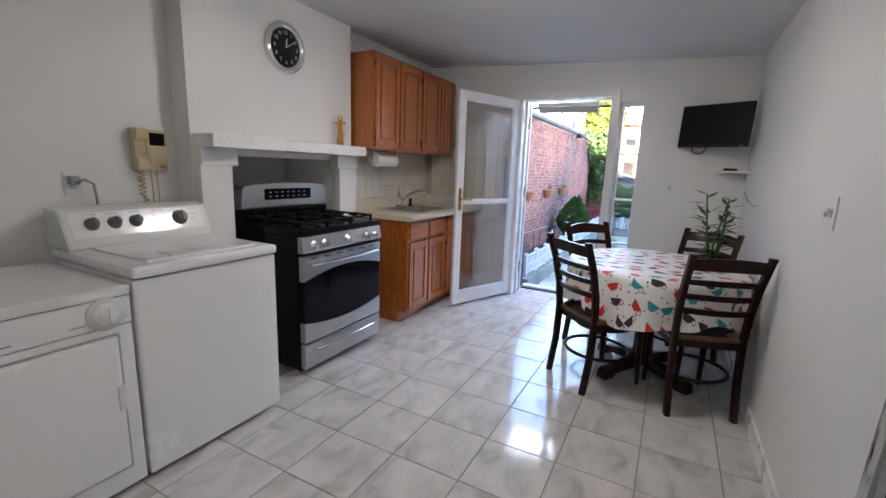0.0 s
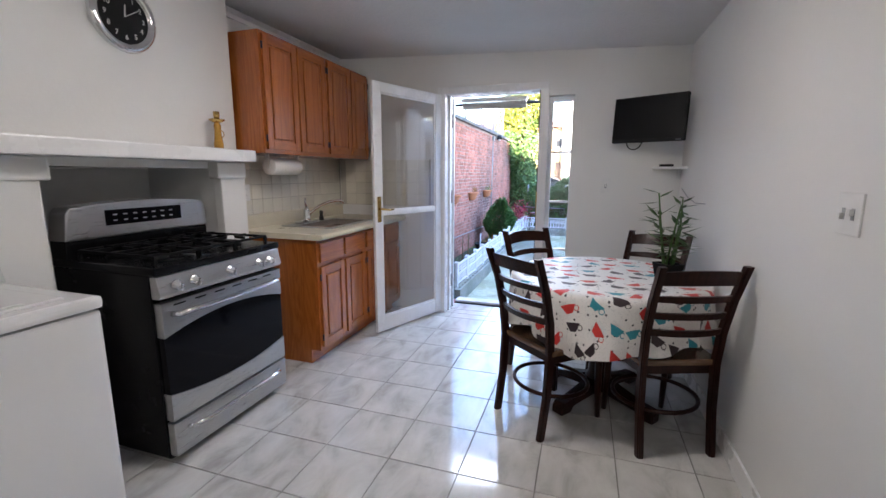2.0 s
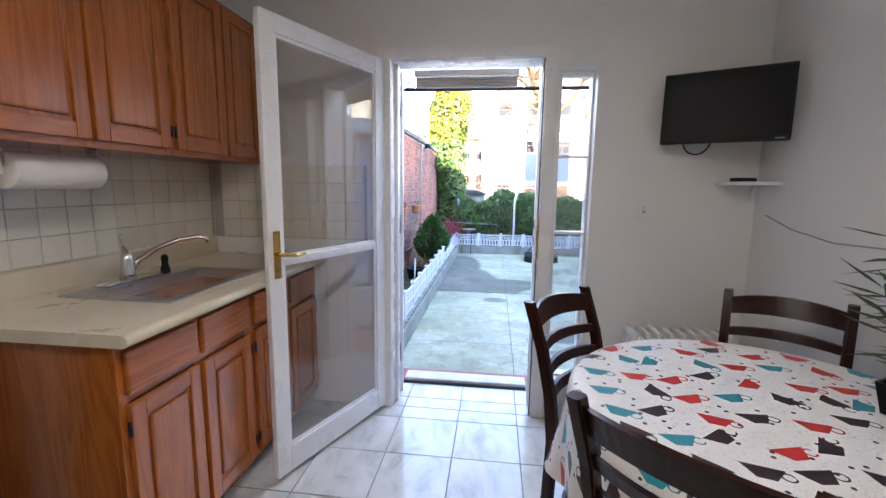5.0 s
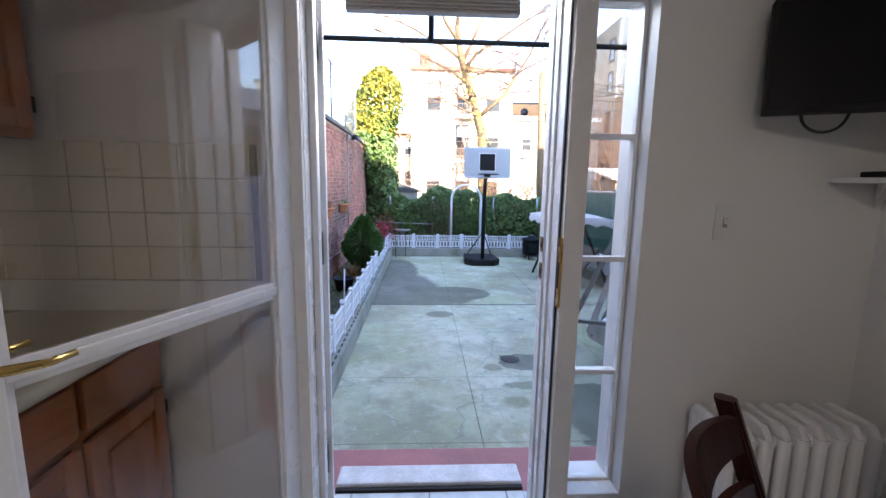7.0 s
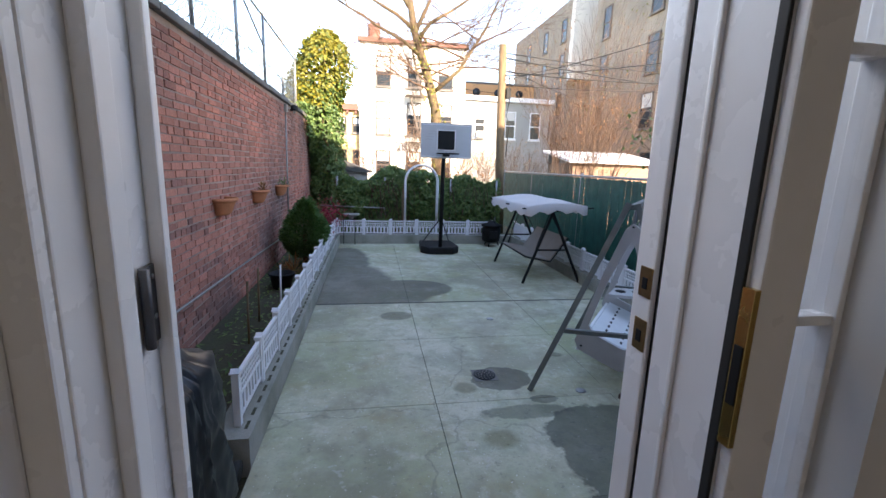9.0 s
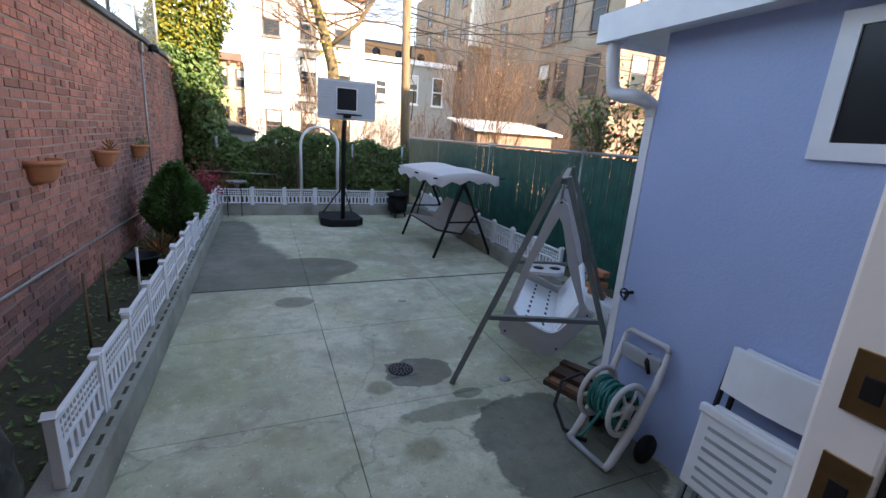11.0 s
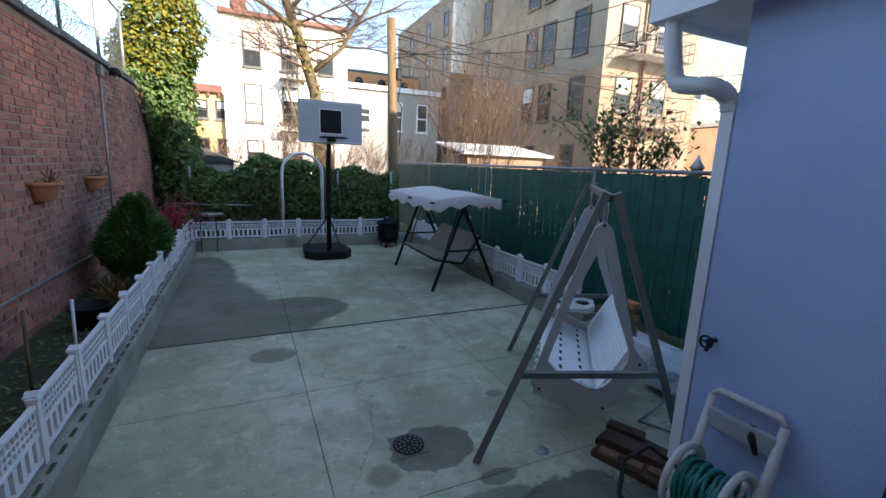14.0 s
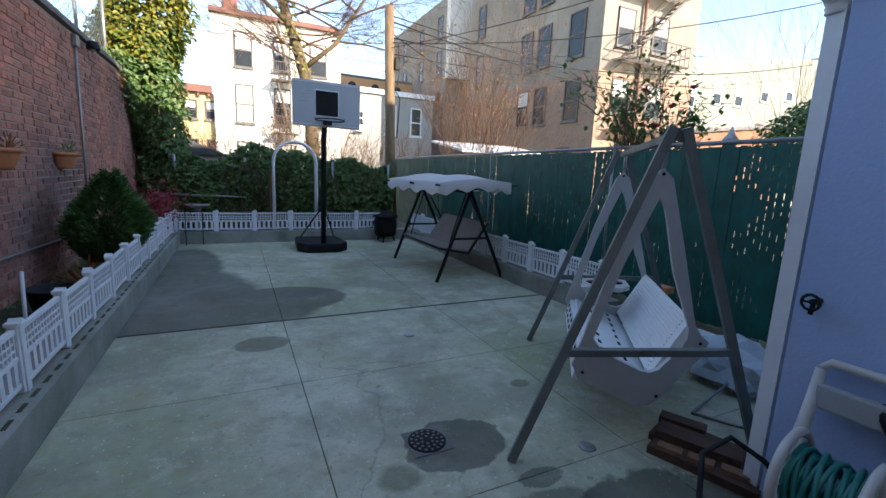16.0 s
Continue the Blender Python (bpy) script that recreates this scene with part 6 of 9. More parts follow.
for k, (py_, lf) in enumerate(((8.75, None), (10.25, "rust_leaf"), (11.75, "rose_leaf"))):
    po = thing("wall_planter", "terracotta wall planter on the brick wall" if not lf else "terracotta wall planter with a small plant on the brick wall", "planter", (BX + 0.12, py_, 0.7), "wall planters")
    bm = bmesh.new()
    prof, nn = [(0.075, 0.70), (0.10, 0.73), (0.13, 0.83), (0.135, 0.85), (0.155, 0.852), (0.155, 0.885), (0.13, 0.885), (0.125, 0.85)], 14
    rings = [[bm.verts.new((BX + 0.006 + r * 1.25 * math.sin(math.pi * i / nn), py_ - 1.35 * r * math.cos(math.pi * i / nn), z)) for i in range(nn + 1)] for r, z in prof]
    for A, B in zip(rings, rings[1:]):
        for i in range(nn):
            f = bm.faces.new((A[i], B[i], B[i + 1], A[i + 1])); f.smooth = True
    bm.faces.new(rings[0]); bm.faces.new(rings[-1][::-1])
    for i in (0, nn):
        bm.faces.new([rg_[i] for rg_ in rings])
    bmesh.ops.recalc_face_normals(bm, faces=bm.faces)
    part("pot", bm, M["terracotta"], po)
    if lf:
        bm = bmesh.new(); tuft(bm, (BX + 0.1, py_, 0.86), 0.12, 60, random.Random(k)); part("plant", bm, M[lf], po, kind="stuff")

# chain-link fence with razor wire above the wall
fb = thing("chain_link_fence", "chain-link fence with coiled razor wire above the brick wall", "fence", (BX - 0.2, 9.5, BTOP))
fx, fz0, fz1 = BX - 0.22, BTOP + 0.07, BTOP + 1.35
for py_ in (5.2, 7.2, 9.0, 10.6, 12.2, 13.8, 15.4):
    ptube("post", M["galv"], fb, [(fx, py_, BTOP), (fx, py_, fz1 + 0.05)], 0.024, 8)
ptube("top_rail", M["galv"], fb, [(fx, 4.8, fz1), (fx, 15.6, fz1)], 0.018, 8)
ptube("brace", M["galv"], fb, [(fx, 10.6, fz1), (fx, 12.2, fz1 - 0.5)], 0.014, 8)
bm = bmesh.new()
def thin(bm, p, q, w):
    p, q = Vector(p), Vector(q)
    bar(bm, p, q, w, w, (1, 0, 0))
step = 0.11
h_ = fz1 - fz0
y = 4.8 - h_
while y < 15.6:
    for s in (1, -1):
        a, b = (y, y + h_) if s > 0 else (y + h_, y)
        za, zb = fz0, fz1
        lo_, hi_ = 4.8, 15.6
        def clipz(yv): return za + (yv - a) / (b - a) * (zb - za)
        pa, pb_ = (a, za), (b, zb)
        if s > 0:
            if a < lo_: pa = (lo_, clipz(lo_))
            if b > hi_: pb_ = (hi_, clipz(hi_))
        else:
            if b < lo_: pb_ = (lo_, clipz(lo_))
            if a > hi_: pa = (hi_, clipz(hi_))
        thin(bm, (fx, pa[0], pa[1]), (fx, pb_[0], pb_[1]), 0.0035)
    y += step
part("wire_mesh", bm, M["wire"], fb, "grey diamond wire mesh", kind="stuff")
bm = bmesh.new()
tube(bm, [(fx + 0.12 + 0.17 * math.cos(i * 0.5), 5.0 + i * 0.0105, BTOP + 0.28 + 0.17 * math.sin(i * 0.5) + 0.03 * math.sin(i * 0.07)) for i in range(820)], 0.004, 4, False)
part("razor_wire", bm, M["wire"], fb, "coiled razor wire")

# ---- kerb fences ----
def fence_panel():
    """A low white vinyl panel along x: lattice over pickets, with one capped post."""
    f = thing("picket_fence", "low white vinyl fence panel with a lattice top on the kerb", "fence", (0, 0, 0), "kerb fence panels")
    W, H = 0.56, 0.33
    bm = bmesh.new(); box(bm, -0.022, 0.022, -0.022, 0.022, 0, H + 0.02, 0.003); po = part("post", bm, M["vinyl"], f)
    bm = bmesh.new(); box(bm, -0.03, 0.03, -0.03, 0.03, H + 0.02, H + 0.03, 0.003); prism(bm, [(-0.026, H + 0.03), (0.026, H + 0.03), (0, H + 0.05)], "y", -0.026, 0.026); part("post_cap", bm, M["vinyl"], po)
    bm = bmesh.new(); box(bm, W - 0.034, W + 0.006, -0.02, 0.02, 0, H + 0.012, 0.003); po2 = part("post", bm, M["vinyl"], f)
    bm = bmesh.new(); box(bm, W - 0.040, W + 0.010, -0.027, 0.027, H + 0.012, H + 0.032, 0.004); part("post_cap", bm, M["vinyl"], po2)
    for z0, z1 in ((0.03, 0.055), (0.17, 0.192), (H - 0.024, H)):
        pbox("rail", M["vinyl"], f, (0.022, W - 0.022, -0.012, 0.012, z0, z1), 0.002)
    for k in range(7):
        x = 0.06 + k * (W - 0.12) / 6
        pbox("picket", M["vinyl"], f, (x - 0.018, x + 0.018, -0.008, 0.008, 0.054, 0.171))
    bm = bmesh.new()
    for k in range(13):
        x = 0.04 + k * (W - 0.08) / 12
        box(bm, x - 0.0055, x + 0.0055, -0.006, 0.006, 0.191, H - 0.023)
    for z in (0.225, 0.262):
        box(bm, 0.022, W - 0.022, -0.0055, 0.0055, z - 0.0055, z + 0.0055)
    part("lattice", bm, M["vinyl"], f, kind="stuff")
    return f
fp = fence_panel()
KT = G + 0.2
fp.matrix_basis = pose(-1.90, 6.35, KT, 0, 0, 90)
for k in range(1, 13):
    copy_thing(fp, pose(-1.90 + 0.004 * math.sin(k * 2.1), 6.35 + 0.57 * k, KT, 0, 1.2 * math.sin(k * 1.7), 90 + 0.8 * math.sin(k * 3.3)))
for k in range(6):
    copy_thing(fp, pose(-1.86 + 0.62 * k, 13.82, KT, 0, 0.6 * math.sin(k * 2.2), 0.5 * math.sin(k))).scale = (1.08, 1, 1)
for k in range(9):
    copy_thing(fp, pose(2.39, 8.5 + 0.585 * k, KT, 0, 0.8 * math.sin(k * 1.3), 90)).scale = (1.0, 1, 1)
bm = bmesh.new()
for k in range(49):
    y = 6.3 + k * 0.152
    box(bm, -1.856, -1.836, y, y + 0.085, KT + 0.0, KT + 0.0025)
solid("trim_block_cores", bm, M["soil"], "dark open cores along the block kerb", "kerb")

# ---- plants ----
def leaves_in(bm, rng, n, where, size=(0.05, 0.09), droop=0.4):
    for i in range(n):
        p, nrm = where(rng)
        d = Vector((nrm.x * 0.5 + rng.uniform(-1, 1), nrm.y * 0.5 + rng.uniform(-1, 1), rng.uniform(-1.0, 0.5) - droop))
        l = rng.uniform(*size)
        leaf(bm, p, d, nrm + Vector((rng.uniform(-.6, .6), rng.uniform(-.6, .6), rng.uniform(-.2, .6))), l, l * 0.85)

iv = thing("ivy_hedge", "dense dark ivy covering the back fence", "hedge", (0, 14.7, G))
for px_ in (-1.9, -0.75, 0.9, 2.1):
    ptube("fence_post", M["galv"], iv, [(px_, 14.50, G), (px_, 14.50, 0.98)], 0.025, 8)
ptube("fence_rail", M["galv"], iv, [(-2.3, 14.40, 0.28), (-0.75, 14.40, 0.24)], 0.016, 8)
# added upright sheet behind the leaves, in the dark soil colour
pbox("dark_backing", M["soil"], iv, (-1.95, 2.15, 14.72, 14.8, G, 0.85))
bm = bmesh.new()
def ivy_top(x): return 1.02 + 0.10 * math.sin(x * 2.3 + 1) + 0.06 * math.sin(x * 6.1) + (0.28 * math.exp(-((x + 0.55) / 0.45) ** 2)) + 0.1 * math.exp(-((x - 1.4) / 0.5) ** 2)
def on_hedge(rng):
    x = rng.uniform(-1.98, 2.2); t = rng.random() ** 0.85; z = -0.35 + t * (ivy_top(x) + 0.35)
    bulge = 0.16 * math.sin(math.pi * min(1, t * 0.9 + 0.1)) + 0.09 * noise.noise(Vector((x * 2.2, z * 2.2, 3)))
    return Vector((x, 14.66 - bulge + rng.uniform(-0.08, 0.06), z)), Vector((0, -1, 0.25))
leaves_in(bm, random.Random(11), 13000, on_hedge, (0.06, 0.105))
part("leaves", bm, M["ivy"], iv, kind="stuff")
bm = bmesh.new(); leaves_in(bm, random.Random(12), 1500, lambda r: (lambda pn: (pn[0] + Vector((0, -0.05, 0.06 * r.random())), pn[1]))(on_hedge(r)), (0.05, 0.09)); part("young_leaves", bm, M["rose_leaf"], iv, "pale young leaves", kind="stuff")
bm = bmesh.new(); rv = random.Random(13)
for k in range(46):
    x = rv.uniform(-1.9, 2.1) if k < 26 else rv.gauss(-0.55, 0.3); p = Vector((x, 14.45, G + 0.08)); pts_ = [p]
    for i in range(6):
        p = p + Vector((rv.uniform(-0.12, 0.12), rv.uniform(-0.04, 0.03), rv.uniform(0.16, 0.26))); pts_.append(p)
    tube(bm, pts_, 0.008, 4, False)
part("bare_vines", bm, M["twig"], iv, "bare brown vine stems", kind="stuff")

tw = thing("ivy_tree", "tall tree trunk wrapped in ivy, its top coloured golden as sunlit", "tree", (-2.45, 16.2, G))
ptube("trunk", M["bark"], tw, [(-2.45, 16.25, G), (-2.4, 16.2, 1.5), (-2.35, 16.2, 3.2), (-2.3, 16.2, 4.3)], [0.22, 0.18, 0.12, 0.06], 10)
def tower(lo, hi, cx, cy, r):
    """Places on a lumpy ivy column that widens towards its head and hangs out over the bed."""
    def f(rng):
        z = rng.uniform(lo, hi); a = rng.uniform(0, 6.28)
        u = (z + 0.5) / 5.2
        rr = r * (0.60 + 0.42 * min(1.0, u * 1.5)) * (1 + 0.34 * noise.noise(Vector((math.cos(a) * 1.6, math.sin(a) * 1.6, z * 1.15))) + 0.16 * noise.noise(Vector((math.cos(a) * 4, math.sin(a) * 4, z * 3.5))))
        rr *= (1.0 if z < 3.9 else max(0.2, math.sqrt(max(0.0, (4.7 - z) / 0.8)))) * rng.uniform(0.70, 1.04)
        n = Vector((math.cos(a), math.sin(a), 0.3))
        return Vector((cx + 0.14 * math.sin(z * 1.7) + 0.04 * z + rr * math.cos(a), cy + rr * math.sin(a), z)), n
    return f
def on_wall_end(rng):
    """Ivy creeping along the face and the coping of the brick wall, its edge slanting down to the bed."""
    z = rng.uniform(-0.45, 2.75); edge = 14.85 + (2.4 - min(z, 2.4)) * 0.80 + 0.18 * noise.noise(Vector((z * 2.1, 4, 1)))
    y = edge + rng.random() ** 0.8 * max(0.1, 17.0 - edge)
    return Vector((BX + 0.04 + 0.14 * (y - edge) + rng.uniform(0, 0.1) - (0.25 * rng.random() if z > 2.42 else 0), y, z)), Vector((1, -0.35, 0.25))
bm = bmesh.new()
leaves_in(bm, random.Random(21), 8600, tower(-0.35, 3.4, -2.44, 16.1, 0.58), (0.07, 0.12))
leaves_in(bm, random.Random(23), 5200, on_wall_end, (0.06, 0.11)); part("lower_leaves", bm, M["ivy"], tw, kind="stuff")
# the sunlit head is painted: golden leaves above, plain green ivy below
bm = bmesh.new(); leaves_in(bm, random.Random(22), 6500, tower(2.7, 4.7, -2.60, 16.2, 0.76), (0.07, 0.12)); part("upper_leaves", bm, M["ivy_sun_gold"], tw, "upper ivy leaves with golden sunlight in their colour", kind="stuff")

sb = thing("conifer_shrub", "small dense dark green conifer in the bed", "shrub", (-2.28, 11.2, G + 0.08))
ptube("stem", M["bark"], sb, [(-2.19, 11.2, G + 0.08), (-2.2, 11.2, -0.1), (-2.18, 11.2, 0.2)], [0.04, 0.035, 0.03], 8)
bm = bmesh.new()
r_ = random.Random(4)
for i in range(13000):
    t = r_.random(); a = r_.uniform(0, 6.28)
    t = t ** 1.1
    z = -0.28 + t * 0.92
    lump = noise.noise(Vector((1.9 * math.cos(a), 1.9 * math.sin(a), 3.2 * z))) + 0.6 * noise.noise(Vector((5 * math.cos(a), 5 * math.sin(a), 8 * z)))
    prof = min(1.0, 0.5 + t * 1.7) * max(0.0, 1 - (max(0.0, t - 0.3) / 0.71) ** 1.7) ** 0.75
    rr = 0.36 * prof * (1 + 0.36 * lump) * (1 - 0.34 * r_.random() ** 2)
    p = Vector((-2.19 + 0.05 * (t - 0.4) + rr * math.cos(a) * 0.95, 11.2 + rr * math.sin(a) * 1.1, z + 0.09 * lump))
    d = Vector((math.cos(a) + r_.uniform(-.5, .5), math.sin(a) + r_.uniform(-.5, .5), r_.uniform(0.0, 0.9)))
    leaf(bm, p, d, (r_.uniform(-1, 1), r_.uniform(-1, 1), 1), r_.uniform(0.05, 0.085), r_.uniform(0.016, 0.026))
part("needles", bm, M["shrub"], sb, kind="stuff")

mp_ = thing("red_maple_shrub", "small dark red leafy shrub in the bed corner", "shrub", (-2.25, 13.3, G + 0.08))
for k in range(5):
    a = k * 1.3; ptube("stem", M["bark"], mp_, [(-2.25, 13.3, G + 0.08), (-2.25 + 0.1 * math.cos(a), 13.3 + 0.1 * math.sin(a), 0.0), (-2.25 + 0.25 * math.cos(a), 13.3 + 0.25 * math.sin(a), 0.25)], [0.012, 0.009, 0.004], 5)
bm = bmesh.new(); r_ = random.Random(8)
for i in range(1100):
    v = Vector((r_.gauss(0, 0.2), r_.gauss(0, 0.24), r_.gauss(0, 0.16)))
    leaf(bm, Vector((-2.08, 13.3, 0.15)) + v, (r_.uniform(-1, 1), r_.uniform(-1, 1), r_.uniform(-1, 0.4)), (0, 0, 1), 0.055, 0.03)
part("leaves", bm, M["maple"], mp_, kind="stuff")
bm = bmesh.new(); r_ = random.Random(9)
for i in range(900):
    y = r_.uniform(5.5, 14.2); leaf(bm, (r_.uniform(-2.66, -2.06), y, G + 0.085 + r_.uniform(0, 0.03)), (r_.uniform(-1, 1), r_.uniform(-1, 1), r_.uniform(-0.1, 0.5)), (0, 0, 1), r_.uniform(0.03, 0.08), 0.03)
solid("leaf_litter", bm, M["rose_leaf"], "fallen leaves and weeds on the soil", "leaves", kind="stuff")
pt_ = thing("flower_pot", "empty black plastic flower pot on the soil of the bed", "pot", (-2.32, 9.85, G + 0.08))
bm = bmesh.new(); lathe(bm, [(0, G + 0.075), (0.12, G + 0.075), (0.16, G + 0.27), (0.175, G + 0.27), (0.175, G + 0.295), (0.155, G + 0.295), (0.14, G + 0.2), (0, G + 0.2)], (-2.32, 9.85, 0), 22); part("pot", bm, M["matt_black"], pt_)
bm = bmesh.new(); tuft(bm, (-2.3, 10.6, G + 0.1), 0.22, 160, random.Random(2), 0.08, 0.18)
solid("ground_plant", bm, M["rust_leaf"], "dry yellowing plant beside the conifer", "plant", kind="")
for k, (sx_, sy_, h_) in enumerate(((-2.25, 7.9, 0.62), (-2.3, 8.5, 0.60), (-2.12, 8.75, 0.58))):
    bm = bmesh.new(); tube(bm, [(sx_, sy_, G + 0.05), (sx_ + 0.01, sy_ + 0.02, G + 0.08 + h_)], 0.011, 8)
    solid("garden_stake", bm, M["vinyl"] if k == 2 else M["timber"], "thin garden stake standing in the soil", "stake", kind="", group="garden stakes")

# ---- green fence ----
gf = thing("green_fence", "tall green privacy fence of slats woven in chain link", "fence", (2.95, 12, G))
GX, GZ0, GZ1 = 2.92, G + 0.1, 1.20
r_ = random.Random(6); bm = bmesh.new(); y = 6.35; cnt = 0
near = []
while y < 16.6:
    w = 0.052
    z1 = GZ1 - 0.02 - r_.uniform(0, 0.025); zz = GZ0 + r_.uniform(0, 0.03); xo = GX + r_.uniform(-0.006, 0.006)
    # a slat with worn edges: short slits stay open between the wires where the plastic has curled
    q, g2 = zz, r_.uniform(0.005, 0.009)
    box(bm, xo, xo + 0.006, y, y + w - g2, zz, z1)
    lo_q = q
    while q < z1:
        worn = noise.noise(Vector((y * 0.8, q * 1.5, 7))) + 0.35 * noise.noise(Vector((y * 3.1, q * 4.0, 2)))
        if worn > 0.0 and r_.random() < 0.36:
            if q - lo_q > 0.01:
                box(bm, xo + 0.0005, xo + 0.0055, y + w - g2, y + w + 0.003, lo_q, q)
            q += r_.uniform(0.03, 0.055); lo_q = q
        q += r_.uniform(0.02, 0.04)
    if z1 - lo_q > 0.01:
        box(bm, xo + 0.0005, xo + 0.0055, y + w - g2, y + w + 0.003, lo_q, z1)
    y += w + 0.002
part("slats", bm, M["green"], gf, kind="stuff")
bm = bmesh.new(); y = 6.35
while y < 12.5:
    hh = GZ1 - GZ0
    for s in (0, 1):
        thin(bm, (GX - 0.009, y + (hh if s else 0), GZ0), (GX - 0.009, y + (0 if s else hh), GZ1), 0.0018)
    y += 0.1
part("wire_mesh", bm, M["green"], gf, kind="stuff")
ptube("top_rail", M["wire"], gf, [(GX + 0.01, 6.35, GZ1), (GX + 0.01, 16.6, GZ1)], 0.02, 8)
for py_ in (6.4, 9.0, 11.6, 14.2, 16.5):
    ptube("post", M["wire"], gf, [(GX + 0.02, py_, G), (GX + 0.02, py_, GZ1 + 0.05)], 0.028, 8)
ft = thing("post_finial", "pale timber post with a pointed cap beyond the green fence", "post", (3.3, 7.97, G))
pbox("post", M["timber"], ft, (3.26, 3.34, 7.93, 8.01, G - 0.05, 1.25), 0.004)
bm = bmesh.new(); lathe(bm, [(0.0, 1.39), (0.035, 1.31), (0.075, 1.255), (0.06, 1.24), (0.0, 1.24)], (3.3, 7.97, 0), 8); part("cap", bm, M["bench_plastic"], ft)
up = thing("utility_pole", "tall weathered wooden utility pole behind the fence", "pole", (2.3, 14.95, G))
ptube("shaft", M["timber"], up, [(2.36, 14.95, G), (2.28, 14.95, 1.5), (2.2, 14.95, 4.35)], [0.13, 0.115, 0.10], 12)
ptube("cable_drop", M["rubber"], up, [(2.38, 14.84, 3.6), (2.42, 14.84, 3.0), (2.35, 14.84, 2.6), (2.45, 14.84, 2.45), (2.4, 14.84, 1.6)], 0.012, 6)
pbox("terminal_box", M["matt_black"], up, (2.32, 2.44, 14.82, 14.92, 3.05, 3.3), 0.01)

# ---- yard things ----
bh = thing("basketball_hoop", "portable basketball hoop with a grey backboard and black base", "basketball hoop", (0.35, 12.9, G))
bm = bmesh.new(); prism(bm, [(-0.05, 12.65), (0.1, 12.45), (0.62, 12.45), (0.78, 12.65), (0.72, 13.35), (0.0, 13.35)], "z", G, G + 0.15, 0.03); part("base", bm, M["matt_black"], bh, "black plastic water base")
ptube("pole", M["matt_black"], bh, [(0.36, 12.55, G + 0.1), (0.36, 12.5, 1.2), (0.36, 12.35, 1.85)], 0.042, 12)
for s in (-0.3, 0.3):
    ptube("brace", M["matt_black"], bh, [(0.36 + s, 13.2, G + 0.14), (0.36, 12.53, 0.25)], 0.012, 8)
bm = bmesh.new(); box(bm, -0.14, 0.86, 12.19, 12.23, 1.45, 2.11, 0.01)
boardm = surf("board_grey", (0.42, 0.44, 0.47), 0.4, vary=0.04, scale=5)
bb = part("backboard", bm, boardm, bh, "grey backboard")
for q in ((-0.11, 0.83, 1.475, 1.485), (-0.11, 0.83, 2.075, 2.085)):
    pbox("border_line", M["vinyl"], bb, (q[0], q[1], 12.187, 12.191, q[2], q[3]))
pbox("target_border", M["vinyl"], bb, (0.175, 0.535, 12.186, 12.192, 1.60, 1.985))
pbox("target_square", M["matt_black"], bb, (0.19, 0.52, 12.183, 12.189, 1.615, 1.97))
bm = bmesh.new(); tube(bm, [(0.355 + 0.21 * math.cos(a), 11.96 + 0.21 * math.sin(a), 1.535) for a in [2 * math.pi * i / 28 for i in range(29)]], 0.009, 8, False); box(bm, 0.29, 0.42, 12.13, 12.19, 1.48, 1.545, 0.004); part("rim", bm, M["matt_black"], bh, "black steel rim")
for k in range(4):
    pbox("scuff_bar", M["grey_plastic"], bb, (-0.06 + 0.03 * k, 0.08 + 0.02 * k, 12.1875, 12.191, 1.80 + 0.05 * k, 1.806 + 0.05 * k))

ar = thing("garden_arch", "white metal garden arch behind the low fence", "arch", (0.1, 14.0, G))
for yy in (13.98, 14.12):
    pts_ = [(-0.28, yy, G + 0.05), (-0.28, yy, 0.92)] + [(0.105 - 0.385 * math.cos(a), yy, 0.92 + 0.385 * math.sin(a)) for a in [math.pi * i / 14 for i in range(1, 14)]] + [(0.49, yy, 0.92), (0.49, yy, G + 0.05)]
    ptube("hoop", M["vinyl"], ar, pts_, 0.022, 8)
for zz in (-0.1, 0.25, 0.6, 0.9):
    for xx in (-0.28, 0.49):
        ptube("rung", M["vinyl"], ar, [(xx, 13.98, zz), (xx, 14.12, zz)], 0.012, 6)
pbox("leaning_board", M["timber"], thing("leaning_board", "weathered timber plank leaning in the bed", "plank", (-0.3, 14.1, G)), (-0.34, -0.26, 14.14, 14.16, G + 0.05, 0.75))
bt = thing("bird_bath", "small stone bird bath in the back bed", "bird bath", (-1.55, 14.15, G))
bm = bmesh.new(); lathe(bm, [(0.10, G + 0.05), (0.10, G + 0.1), (0.045, G + 0.16), (0.04, -0.02), (0.06, 0.04), (0, 0.05)], (-1.55, 14.15, 0), 16); part("pedestal", bm, M["kerb"], bt)
bm = bmesh.new(); lathe(bm, [(0.03, 0.04), (0.12, 0.06), (0.2, 0.10), (0.2, 0.115), (0.15, 0.09), (0, 0.08)], (-1.55, 14.15, 0), 20); part("bowl", bm, M["kerb"], bt)
cm = thing("chiminea", "rusty black iron chiminea at the end of the kerb", "fire pit", (1.72, 13.45, G))
for k in range(3):
    a = k * 2.1; ptube("leg", M["iron"], cm, [(1.72 + 0.2 * math.cos(a), 13.45 + 0.2 * math.sin(a), G), (1.72 + 0.14 * math.cos(a), 13.45 + 0.14 * math.sin(a), G + 0.14)], 0.014, 6)
bm = bmesh.new(); lathe(bm, [(0.14, G + 0.1), (0.21, G + 0.14), (0.22, G + 0.42), (0.19, G + 0.47), (0.24, G + 0.48), (0.24, G + 0.51), (0.1, G + 0.56), (0.08, G + 0.60), (0, G + 0.60)], (1.72, 13.45, 0), 20); cmb = part("drum", bm, M["iron"], cm)
